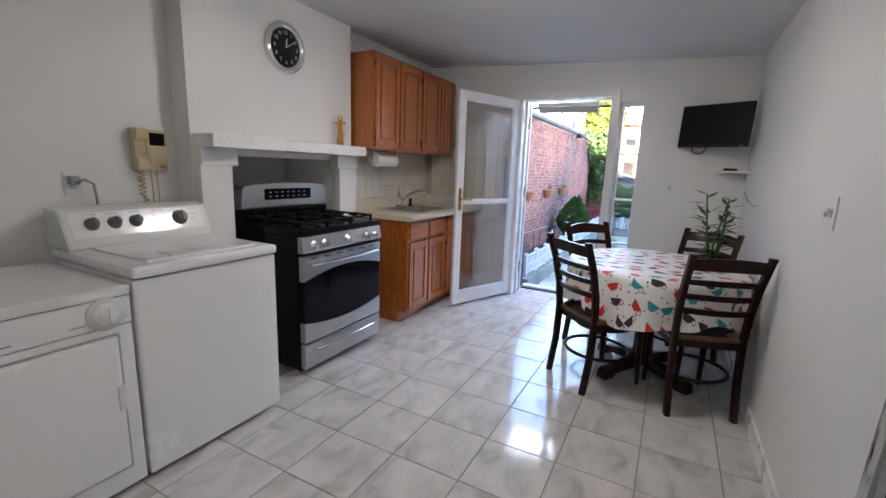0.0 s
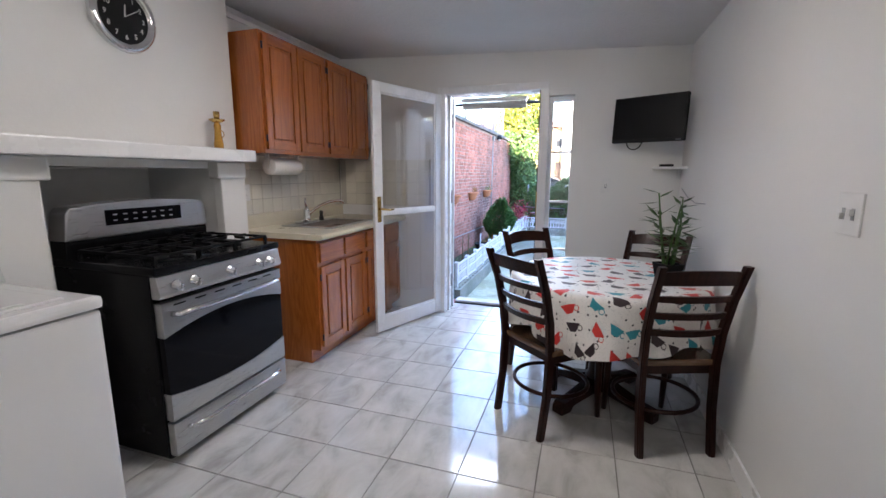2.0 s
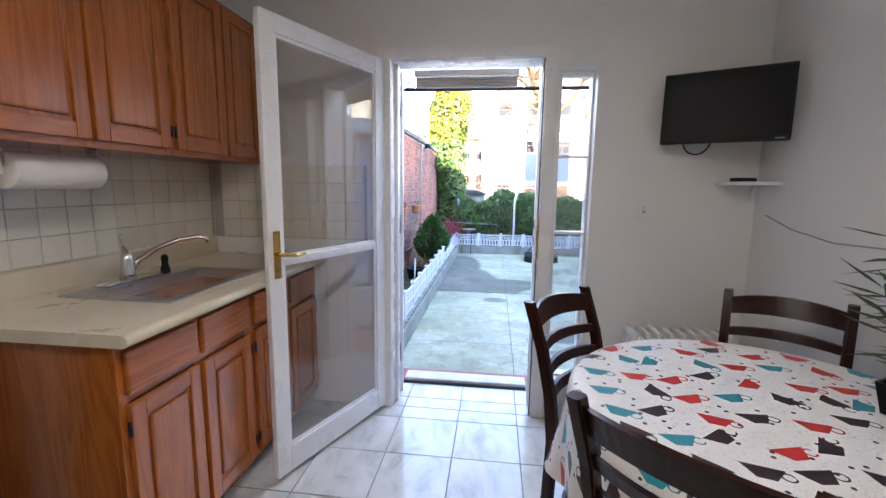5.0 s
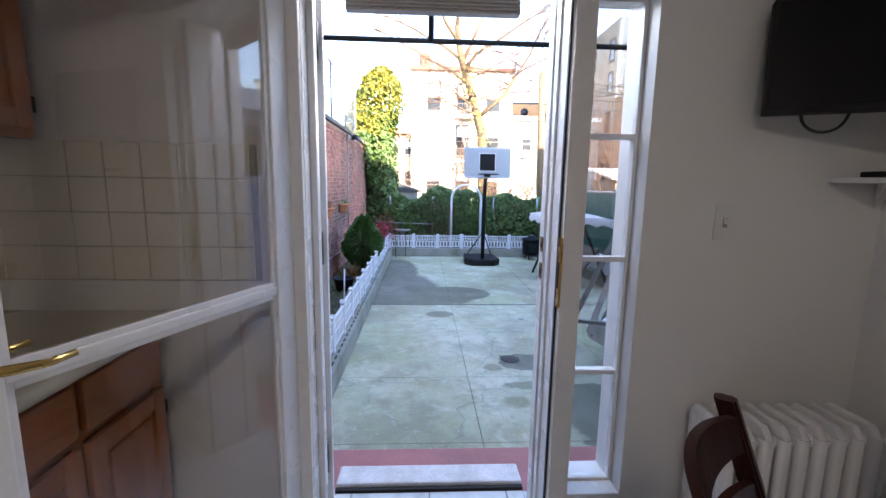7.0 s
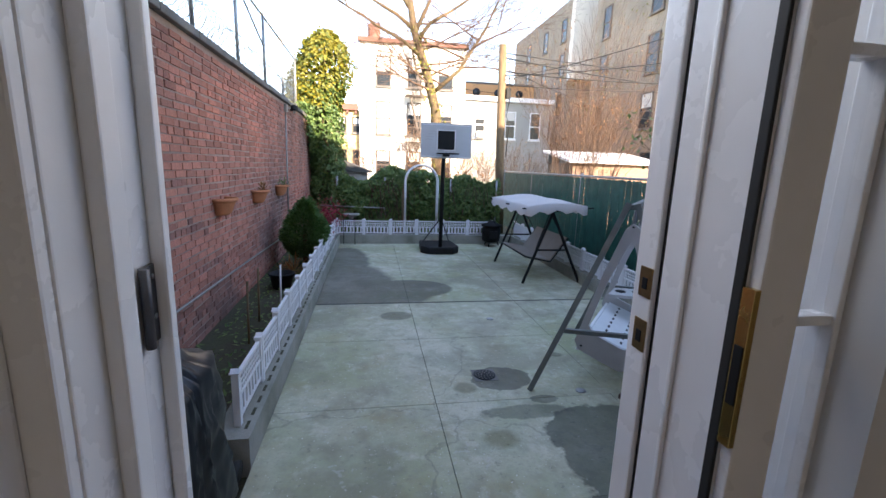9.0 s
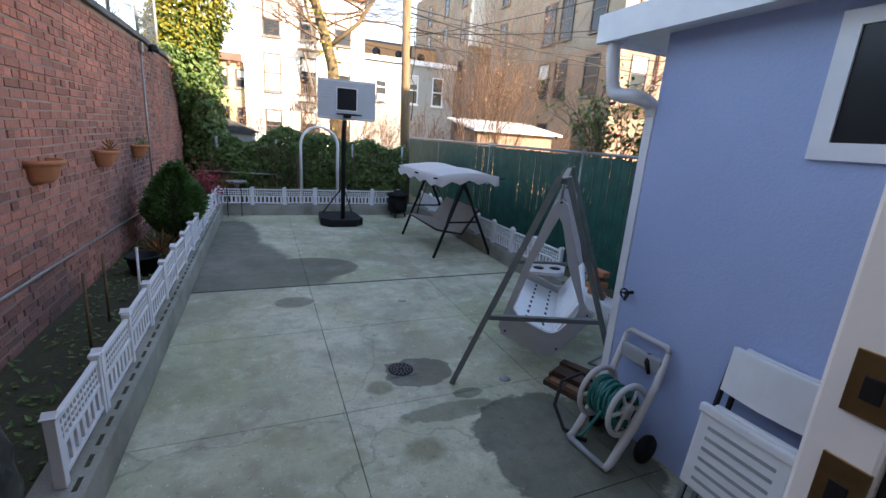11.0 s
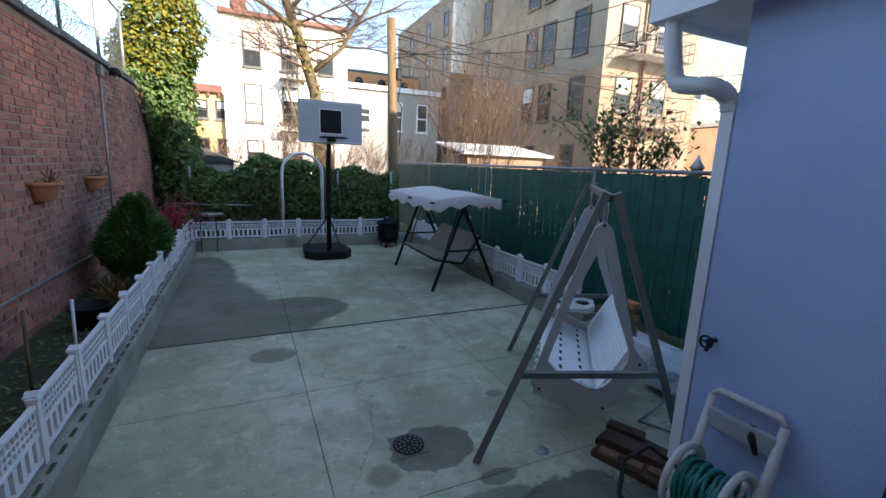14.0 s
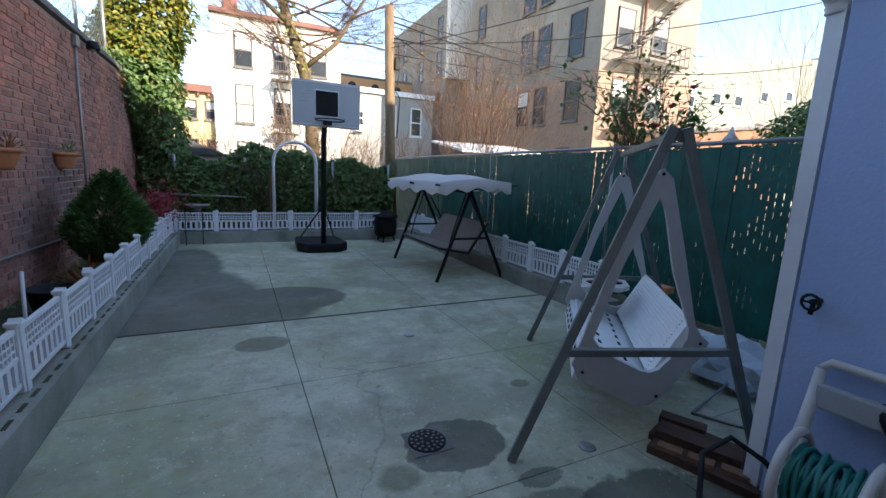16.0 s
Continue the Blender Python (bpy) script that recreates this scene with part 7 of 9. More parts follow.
pbox("door_opening", M["matt_black"], cmb, (1.62, 1.82, 13.225, 13.25, G + 0.2, G + 0.38), 0.01)
hk = thing("wire_stand", "low black wire plant stand by the kerb", "plant stand", (-1.62, 13.55, G))
for xx in (-1.7, -1.45):
    ptube("leg", M["matt_black"], hk, [(xx, 13.6, G), (xx, 13.6, 0.05), (xx + 0.03, 13.58, 0.09)], 0.008, 6)
ptube("top_bar", M["matt_black"], hk, [(-1.7, 13.6, 0.04), (-1.45, 13.6, 0.04)], 0.008, 6)

# patio swing with a canopy
sw = thing("patio_swing", "canopy patio swing with a black frame and taupe sling seat", "swing", (1.85, 10.95, G))
for yy in (10.17, 11.78):
    apex = (1.78, yy + 0.02, 0.63)
    for xx in (1.34, 2.32):
        ptube("leg", M["matt_black"], sw, [(xx, yy, G), apex], 0.024, 8)
    ptube("side_brace", M["matt_black"], sw, [(1.55, yy + 0.01, 0.02), (2.06, yy + 0.01, 0.02)], 0.015, 8)
ptube("top_bar", M["matt_black"], sw, [(1.78, 10.17, 0.62), (1.78, 11.82, 0.62)], 0.024, 8)
bm = bmesh.new()
cx0, cx1, cy0, cy1 = 1.28, 2.26, 10.0, 12.0
NX, NY = 14, 16
g_ = [[bm.verts.new((cx0 + (cx1 - cx0) * i / NX, cy0 + (cy1 - cy0) * j / NY, 0.74 + 0.07 * math.sin(math.pi * i / NX) - 0.025 * math.cos(4 * math.pi * j / NY) * math.sin(math.pi * i / NX) + 0.03 * (i / NX - 0.5))) for j in range(NY + 1)] for i in range(NX + 1)]
for i in range(NX):
    for j in range(NY):
        bm.faces.new((g_[i][j], g_[i + 1][j], g_[i + 1][j + 1], g_[i][j + 1])).smooth = True
edge = [g_[i][0] for i in range(NX + 1)] + [g_[NX][j] for j in range(1, NY + 1)] + [g_[i][NY] for i in range(NX - 1, -1, -1)] + [g_[0][j] for j in range(NY - 1, 0, -1)]
low = [bm.verts.new((v.co.x * 1.0 + (0.01 if v.co.x > 1.8 else -0.01), v.co.y, v.co.z - 0.13 - 0.03 * math.sin(k * 1.55))) for k, v in enumerate(edge)]
for k in range(len(edge)):
    bm.faces.new((edge[k], low[k], low[(k + 1) % len(edge)], edge[(k + 1) % len(edge)])).smooth = True
part("canopy", bm, M["canvas"], sw, "cream canvas canopy with a scalloped valance")
bm = bmesh.new(); prism(bm, [(1.42, -0.12), (1.85, -0.20), (2.13, 0.20), (2.11, 0.21), (1.845, -0.17), (1.43, -0.10)], "y", 10.32, 11.62); part("seat_sling", bm, M["taupe_canvas"], sw, "taupe sling seat")
for yy in (10.3, 11.64):
    ptube("seat_frame", M["matt_black"], sw, [(1.42, yy, -0.12), (1.85, yy, -0.2), (2.13, yy, 0.2)], 0.016, 8)
    ptube("hanger", M["matt_black"], sw, [(1.78, yy, 0.62), (1.6, yy, 0.08), (1.55, yy, -0.14)], 0.009, 6)
    ptube("hanger", M["matt_black"], sw, [(1.78, yy, 0.62), (2.08, yy, 0.12)], 0.009, 6)
ptube("seat_bar", M["matt_black"], sw, [(1.42, 10.3, -0.12), (1.42, 11.64, -0.12)], 0.016, 8)
ptube("canopy_bar", M["matt_black"], sw, [(1.22, 10.9, 0.70), (1.78, 10.9, 0.63), (2.4, 10.9, 0.72)], 0.014, 8)
for yy in (10.06, 11.94):
    ptube("canopy_rib", M["matt_black"], sw, [(1.22, yy, 0.70), (1.78, yy, 0.66), (2.4, yy, 0.72)], 0.012, 8)

# glider swing, white moulded bench
f1, f4, f2 = Vector((0.24, 6.91, G)), Vector((1.45, 6.47, G)), Vector((1.28, 8.16, G))
ridge = Vector((1.04, 1.25, 0))
f3 = f4 + ridge
a1 = (f1 + f4) / 2 + Vector((0.02, 0.02, 1.60)); a2 = a1 + ridge
gs = thing("garden_swing", "white plastic bench swing hung in a grey metal A-frame", "swing", tuple((f1 + f3) / 2))
e1 = (f4 - f1).normalized(); er = ridge.normalized(); upv = Vector((0, 0, 1))
def legbar(name, p, q, w=0.041):
    bm = bmesh.new(); bar(bm, p, q, w, w, tuple(er)); return part(name, bm, M["swing_frame"], gs)
legbar("leg", f1, a1 - e1 * 0.03); legbar("leg", f4, a1 + e1 * 0.03); legbar("leg", f2, a2 - e1 * 0.03); legbar("leg", f3, a2 + e1 * 0.03)
legbar("top_beam", a1 + Vector((0, 0, -0.03)), a2 + Vector((0, 0, -0.03)), 0.05)
def on(p, q, s): return p.lerp(q, s)
legbar("cross_bar", on(f1, a1, 0.345), on(f4, a1, 0.345), 0.034); legbar("cross_bar", on(f2, a2, 0.345), on(f3, a2, 0.345), 0.034)
for a_, s in ((a1, 1), (a2, -1)):
    c = a_ + er * (0.20 * s)
    def W(u, z, d=0.0): return c + e1 * u + upv * z + er * d
    # bench end: a pierced triangle, apex at the hanger, wide at the seat
    bm = bmesh.new()
    outer = [(0.0, -0.17), (0.05, -0.20), (0.17, -0.58), (0.30, -1.02), (0.385, -1.06), (0.37, -1.13), (0.12, -1.42), (0.03, -1.45), (-0.33, -1.28), (-0.37, -1.2), (-0.20, -0.62), (-0.05, -0.2)]
    inner1 = [(0.0, -0.31), (0.035, -0.37), (0.125, -0.70), (0.255, -1.0), (0.25, -1.08), (0.11, -1.235), (0.04, -1.25), (-0.20, -1.135), (-0.27, -1.06), (-0.15, -0.66)]
    def ring_plate(bm, outer, inner, th):
        n = 40
        def samp(poly):
            pts = [Vector((a, b)) for a, b in poly]; L = [0]
            for i in range(len(pts)):
                L.append(L[-1] + (pts[(i + 1) % len(pts)] - pts[i]).length)
            out = []
            for k in range(n):
                t = L[-1] * k / n; i = max(j for j in range(len(pts)) if L[j] <= t)
                out.append(pts[i].lerp(pts[(i + 1) % len(pts)], (t - L[i]) / (L[i + 1] - L[i])))
            return out
        O, I = samp(outer), samp(inner)
        vo = [[bm.verts.new(W(p.x, p.y, d)) for p in O] for d in (-th / 2, th / 2)]; vi = [[bm.verts.new(W(p.x, p.y, d)) for p in I] for d in (-th / 2, th / 2)]
        fs = []
        for k in range(n):
            m = (k + 1) % n
            fs += [bm.faces.new((vo[0][k], vo[0][m], vi[0][m], vi[0][k])), bm.faces.new((vo[1][m], vo[1][k], vi[1][k], vi[1][m])), bm.faces.new((vo[0][m], vo[0][k], vo[1][k], vo[1][m])), bm.faces.new((vi[0][k], vi[0][m], vi[1][m], vi[1][k]))]
        bmesh.ops.recalc_face_normals(bm, faces=fs)
    ring_plate(bm, outer, inner1, 0.035)
    ep = part("bench_end", bm, M["bench_plastic"], gs, "warm grey moulded bench end")
    for u, z in ((0.33, -1.08), (0.12, -1.38), (-0.31, -1.24), (0.0, -0.2)):
        bm = bmesh.new(); tube(bm, [W(u, z, -0.022), W(u, z, 0.022)], 0.009, 8); part("bolt", bm, M["matt_black"], ep)
    bm = bmesh.new(); tube(bm, [a_ + er * (0.20 * s) + Vector((0, 0, -0.03)), W(0, -0.10), W(0, -0.2)], 0.012, 8); part("hanger_bolt", bm, M["galv"], gs)
c1, c2 = a1 + er * 0.22, a2 - er * 0.22
def slab(name, p0, p1, th, ridged):
    """Moulded white bench board between the ends, from p0 to p1 in the end's plane."""
    bm = bmesh.new()
    q = []
    for c in (c1, c2):
        for (u, z) in (p0, p1):
            q.append(c + e1 * u + upv * z)
    d = ((q[1] - q[0]).normalized()).cross(er).normalized() * th
    vs = [bm.verts.new(p + o) for o in (Vector((0, 0, 0)), d) for p in (q[0], q[1], q[3], q[2])]
    for f in ((0, 1, 2, 3), (7, 6, 5, 4), (0, 4, 5, 1), (1, 5, 6, 2), (2, 6, 7, 3), (3, 7, 4, 0)):
        bm.faces.new([vs[i] for i in f])
    ob = part(name, bm, M["white_plastic"], gs, "white moulded plastic")
    nr = 16 if ridged else 5
    for k in range(nr):
        s = (k + 0.5) / nr
        A, B = q[0].lerp(q[1], s), q[2].lerp(q[3], s)
        for sgn in (1, -1):
            off = d * (1.05 if sgn > 0 else -0.05)
            if ridged:
                bm = bmesh.new(); bar(bm, A.lerp(B, 0.06) + off, A.lerp(B, 0.94) + off, 0.008, 0.012, tuple(d.normalized())); part("rib", bm, M["white_plastic"], ob)
            elif sgn > 0 or True:
                for j in range(9):
                    t = 0.08 + 0.84 * j / 8
                    if k in (1, 3):
                        bm = bmesh.new(); bar(bm, A.lerp(B, t) + off, A.lerp(B, t + 0.04) + off, 0.02, 0.004, tuple(d.normalized())); part("slot", bm, M["matt_black"], ob)
    return ob
bm = bmesh.new()
tc_ = c2 - er * 0.16
tray = [tc_ + e1 * u + er * v + upv * -1.02 for u, v in ((-0.27, -0.14), (0.02, -0.17), (0.10, -0.10), (0.10, 0.10), (0.02, 0.16), (-0.25, 0.16))]
lo_t, hi_t = [bm.verts.new(p - upv * 0.015) for p in tray], [bm.verts.new(p + upv * 0.015) for p in tray]
bm.faces.new(lo_t[::-1]); bm.faces.new(hi_t)
for k in range(6):
    bm.faces.new((lo_t[k], lo_t[(k + 1) % 6], hi_t[(k + 1) % 6], hi_t[k]))
tray_ob = part("arm_tray", bm, M["bench_plastic"], gs, "warm grey arm tray with cup hollows")
for u in (-0.17, 0.0):
    bm = bmesh.new(); p_ = tc_ + e1 * u + upv * -1.003
    lathe(bm, [(0.0, 0.0), (0.052, 0.0), (0.056, 0.003), (0.0, 0.003)], tuple(p_), 18); part("cup_hollow", bm, M["matt_black"], tray_ob, "dark round cup hollow")
slab("seat", (-0.30, -1.20), (0.08, -1.36), 0.03, False)
slab("backrest", (0.10, -1.30), (0.30, -0.98), 0.03, True)
slab("front_lip", (-0.335, -1.30), (-0.30, -1.19), 0.025, False)

# ---- by the blue wall ----
tp_ = thing("wall_tap", "black garden tap on the blue wall", "tap", (1.12, 6.20, 0.40))
ptube("stem", M["matt_black"], tp_, [(1.12, 6.20, 0.40), (1.06, 6.20, 0.40)], 0.012, 8)
bm = bmesh.new(); tube(bm, [(1.05 - 0.001, 6.2 + 0.03 * math.cos(a), 0.40 + 0.03 * math.sin(a)) for a in [2 * math.pi * i / 12 for i in range(13)]], 0.006, 6, False); bar(bm, (1.05, 6.17, 0.40), (1.05, 6.23, 0.40), 0.008, 0.008); part("handwheel", bm, M["matt_black"], tp_)
ptube("spout", M["matt_black"], tp_, [(1.075, 6.20, 0.40), (1.065, 6.20, 0.37), (1.06, 6.20, 0.35)], 0.009, 8)
dpz = thing("downspout", "white flexible corrugated downspout at the extension's eave", "drainpipe", (1.05, 6.4, 1.6))
path = [(0.98, 6.56, 1.93), (0.98, 6.55, 1.82), (0.985, 6.53, 1.70)] + [(0.99, 6.53 - 0.06 * (1 - math.cos(a)) , 1.70 - 0.10 * math.sin(a)) for a in (0.4, 0.8, 1.2, 1.5)] + [(1.0, 6.42, 1.59), (1.02, 6.36, 1.585), (1.08, 6.34, 1.57), (1.14, 6.335, 1.54), (1.15, 6.33, 1.48)]
dense, P_ = [], [Vector(p) for p in path]
for a, b in zip(P_, P_[1:]):
    k = max(2, int((b - a).length / 0.008))
    dense += [a.lerp(b, i / k) for i in range(k)]
dense.append(P_[-1])
bm = bmesh.new(); tube(bm, dense, [0.043 if i % 2 else 0.036 for i in range(len(dense))], 12); part("flexible_pipe", bm, M["vinyl"], dpz)
bm = bmesh.new(); bar(bm, (1.155, 6.325, 1.5), (1.155, 6.325, G), 0.06, 0.06, (0, 1, 0)); part("lower_pipe", bm, M["vinyl"], dpz)
bm = bmesh.new(); box(bm, 0.94, 1.03, 6.50, 6.615, 1.90, 1.935, 0.004); part("outlet", bm, M["vinyl"], dpz)

hr = thing("hose_reel", "taupe plastic garden hose reel cart with a green hose", "hose reel", (0.95, 5.85, G))
ORIGIN[hr.name] = Vector((0, 0, 0))
RY, RZ = -0.07, 0.40
# local: x across the axle, y towards the handle, z up
for s in (-0.18, 0.18):
    bm = bmesh.new(); tube(bm, [(s, -0.26, 0.02), (s, -0.20, 0.05), (s, -0.04, 0.28), (s, 0.12, 0.55), (s, 0.2, 0.80)], [0.024, 0.03, 0.034, 0.028, 0.022], 8); part("side_frame", bm, M["taupe_plastic"], hr)
    bm = bmesh.new(); tube(bm, [(s * 0.75, RY + 0.185 * math.cos(a), RZ + 0.185 * math.sin(a)) for a in [2 * math.pi * i / 28 for i in range(29)]], 0.02, 8, False)
    fl = part("reel_flange", bm, M["taupe_plastic"], hr)
    for k in range(6):
        a = k * math.pi / 3; ptube("spoke", M["taupe_plastic"], fl, [(s * 0.75, RY + 0.05 * math.cos(a), RZ + 0.05 * math.sin(a)), (s * 0.75, RY + 0.16 * math.cos(a), RZ + 0.16 * math.sin(a))], 0.014, 6)
    bm = bmesh.new(); lathe(bm, [(0.0, -0.012), (0.06, -0.012), (0.06, 0.012), (0, 0.012)], (s * 0.75, RY, RZ), 18, "x"); part("hub", bm, M["taupe_plastic"], fl)
    bm = bmesh.new(); lathe(bm, [(0.0, -0.02), (0.10, -0.02), (0.11, 0), (0.10, 0.02), (0, 0.02)], (s * 1.22, 0.10, 0.11), 22, "x"); wh = part("wheel", bm, M["matt_black"], hr)
ptube("push_bar", M["taupe_plastic"], hr, [(-0.18, 0.2, 0.80), (-0.15, 0.21, 0.835), (0.15, 0.21, 0.835), (0.18, 0.2, 0.80)], 0.02, 8)
bm = bmesh.new(); box(bm, -0.17, 0.17, 0.145, 0.185, 0.635, 0.745, 0.012); part("tool_tray", bm, M["grey_plastic"], hr)
ptube("front_bar", M["grey_plastic"], hr, [(-0.18, -0.25, 0.025), (0.18, -0.25, 0.025)], 0.022, 8)
bm = bmesh.new(); n_ = 330
tube(bm, [(-0.12 + 0.24 * (0.5 - 0.5 * math.cos(i * 0.0665)), RY + (0.10 + 0.00012 * i) * math.cos(i * 0.42), RZ + (0.10 + 0.00012 * i) * math.sin(i * 0.42)) for i in range(n_)], 0.0115, 6); part("hose", bm, M["teal_hose"], hr, "wound green hose")
bm = bmesh.new(); tube(bm, [(0.02, -0.19, 0.36), (-0.06, -0.24, 0.12), (-0.16, -0.2, 0.03)], 0.0115, 6); part("hose_tail", bm, M["teal_hose"], hr)
bm = bmesh.new(); tube(bm, [(0.05, 0.18, 0.74), (0.07, 0.14, 0.69), (0.10, 0.14, 0.62)], [0.018, 0.02, 0.012], 8); part("spray_nozzle", bm, M["matt_black"], hr)
hr.matrix_basis = pose(0.915, 5.975, G, 0, 0, -86) @ Matrix.Diagonal((0.82, 0.80, 0.86, 1))
lh = thing("leader_hose", "black leader hose looping on the concrete", "hose", (0.9, 6.3, G))
ptube("hose", M["rubber"], lh, [(1.12, 6.05, G + 0.03), (1.05, 6.25, G + 0.22), (0.95, 6.34, G + 0.30), (0.80, 6.36, G + 0.25), (0.72, 6.3, G + 0.12), (0.72, 6.18, G + 0.02), (0.80, 6.05, G + 0.012)], 0.012, 8)

fc = thing("folding_chair", "white plastic folding chair leaning on the blue wall", "chair", (1.0, 5.3, G), "folding chairs")
ORIGIN[fc.name] = Vector((0, 0, 0))
for s in (-0.215, 0.215):
    ptube("leg", M["matt_black"], fc, [(s, 0.0, 0.0), (s * 1.0, 0.03, 0.45), (s * 0.97, 0.05, 0.90)], 0.014, 8)
    ptube("rear_leg", M["grey_plastic"], fc, [(s * 0.9, -0.06, 0.0), (s * 0.9, -0.02, 0.5)], 0.012, 8)
bm = bmesh.new(); nn = 10
xs_ = [-0.205 + 0.41 * i / nn for i in range(nn + 1)]
poly = [(x, -0.02 - 0.03 * (1 - (x / 0.205) ** 2) + 0.03) for x in xs_] + [(x, 0.0 - 0.03 * (1 - (x / 0.205) ** 2) + 0.045) for x in xs_[::-1]]
prism(bm, poly, "z", 0.70, 0.93, 0.006); part("backrest", bm, M["white_plastic"], fc, "white moulded backrest")
bm = bmesh.new(); box(bm, -0.205, 0.205, -0.085, -0.05, 0.20, 0.62, 0.012); box(bm, -0.215, 0.215, -0.095, -0.055, 0.59, 0.635, 0.010); se = part("seat", bm, M["white_plastic"], fc, "white ribbed seat, folded up")
for k in range(6):
    pbox("slot", M["grey_plastic"], se, (-0.15, 0.15, -0.0875, -0.0845, 0.25 + 0.055 * k, 0.268 + 0.055 * k), 0.0005)
fc.matrix_basis = pose(0.93, 5.28, G, -7, 0, -88)
copy_thing(fc, pose(0.99, 5.24, G, -6, 0, -86))

bdn = thing("timber_boards", "stacked reddish timber boards on the concrete", "planks", (1.1, 6.55, G))
for k, (x0, y0, x1, y1, w, z) in enumerate(((0.98, 6.72, 1.14, 6.28, 0.12, 0.0), (1.10, 6.80, 1.26, 6.32, 0.14, 0.0), (1.23, 6.82, 1.36, 6.4, 0.1, 0.0), (1.08, 6.76, 1.24, 6.42, 0.13, 0.042), (1.20, 6.84, 1.30, 6.64, 0.08, 0.042))):
    bm = bmesh.new(); bar(bm, (x0, y0, G + z + 0.021), (x1, y1, G + z + 0.021), w, 0.04); part("board", bm, M["red_wood"], bdn)
for k, (x, y) in enumerate(((0.985, 6.62), (1.045, 6.50), (1.115, 6.38))):
    bm = bmesh.new(); bar(bm, (x - 0.02, y + 0.052, G + 0.032), (x + 0.028, y - 0.048, G + 0.032), 0.055, 0.062); part("brick_edge", bm, M["garage_brick"], bdn, "orange-brown loose brick")
dg = thing("floor_drain", "round cast-iron drain grate in the slab", "drain", (-0.08, 7.2, G))
bm = bmesh.new(); box(bm, -0.185, 0.025, 7.095, 7.305, G + 0.001, G + 0.004); fr_ = part("frame", bm, M["cap"], dg)
bm = bmesh.new(); lathe(bm, [(0, G + 0.004), (0.098, G + 0.004), (0.098, G + 0.007), (0.092, G + 0.009), (0, G + 0.009)], (-0.08, 7.2, 0), 32); gp = part("grate", bm, M["iron"], dg, "round cast-iron grate")
for ring_n, ring_r in ((6, 0.03), (11, 0.055), (16, 0.08)):
    for k in range(ring_n):
        a = 2 * math.pi * k / ring_n + ring_r * 9
        bm = bmesh.new(); lathe(bm, [(0, G + 0.0088), (0.0085, G + 0.0088), (0.0075, G + 0.0100), (0, G + 0.0100)], (-0.08 + ring_r * math.cos(a), 7.2 + ring_r * math.sin(a), 0), 8); part("stud", bm, M["cap"], gp)
for (x, y) in ((0.67, 6.85), (0.36, 8.6)):
    vn = thing("vent_cap", "small round metal cap set in the concrete", "vent", (x, y, G))
    bm = bmesh.new(); lathe(bm, [(0, G), (0.045, G), (0.04, G + 0.006), (0.02, G + 0.008), (0, G + 0.008)], (x, y, 0), 16); part("cap", bm, M["galv"], vn)
br_ = thing("brick_stack", "loose red bricks stacked on the white kerb stone", "bricks", (2.55, 8.0, G))
pbox("kerb_stone", M["vinyl"], br_, (2.36, 2.6, 7.2, 8.2, G, G + 0.16), 0.02, "white painted kerb stone")
for k in range(5):
    pbox("brick", M["terracotta"], br_, (2.42, 2.52, 7.78 + 0.05 * (k % 2), 7.98 + 0.05 * (k % 2), G + 0.16 + 0.062 * k, G + 0.218 + 0.062 * k), 0.004)
bg_ = thing("plastic_bag", "crumpled translucent plastic sheet on the concrete", "plastic sheet", (2.25, 7.0, G))
bm = bmesh.new(); bmesh.ops.create_icosphere(bm, subdivisions=3, radius=0.25)
for v in bm.verts:
    v.co *= 1 + 0.35 * noise.noise(v.co * 9); v.co = Vector((v.co.x + 2.2, v.co.y * 1.3 + 7.0, max(v.co.z, -0.15) * 0.8 + G + 0.12))
part("sheet", bm, surf("clear_plastic_sheet", (0.45, 0.5, 0.52), 0.25, vary=0.1, scale=12), bg_)
wr = thing("metal_frame", "light metal wire frame lying by the wall", "frame", (1.75, 6.75, G))
for a, b in (((1.5, 6.85, G + 0.01), (2.1, 6.95, G + 0.10)), ((2.1, 6.95, G + 0.10), (2.2, 6.6, G + 0.10)), ((1.5, 6.85, G + 0.01), (1.75, 6.45, G + 0.01)), ((1.75, 6.45, G + 0.01), (2.2, 6.6, G + 0.10))):
    ptube("rod", M["wire"], wr, [a, b], 0.009, 6)

gr = thing("covered_grill", "barbecue grill under a black vinyl cover", "grill", (-1.95, 5.8, G))
bm = bmesh.new()
NR, HH = 96, [(i / 24, 1.04 - 0.05 * i / 24 if i < 16 else (0.99 - 0.02 * (i - 16) if i < 21 else 0.89 - 0.22 * (i - 20) ** 0.9 + 0.22)) for i in range(24)] + [(1.0, 0.42), (1.015, 0.15)]
rings = []
for h, k in HH:
    row = []
    for i in range(NR):
        a = 2 * math.pi * i / NR
        ca_, sa_ = math.cos(a), math.sin(a)
        rx_, ry_ = 0.22 * k, 0.45 * k
        e = 3.5
        r = 1 / ((abs(ca_) / rx_) ** e + (abs(sa_) / ry_) ** e) ** (1 / e)
        crease = abs(noise.noise(Vector((2.6 * ca_, 2.6 * sa_, 2.2 * h + 1.5 * a)))) + 0.6 * abs(noise.noise(Vector((6 * ca_ + 3 * h, 6 * sa_, 5 * h))))
        r *= 1.03 + 0.06 * math.sin(8 * a + 4 * h) * (1.05 - h) - 0.24 * crease
        row.append(bm.verts.new((-2.02 + r * ca_, 5.62 + r * sa_, G + 0.06 + h * 0.92 - 0.06 * crease * h)))
    rings.append(row)
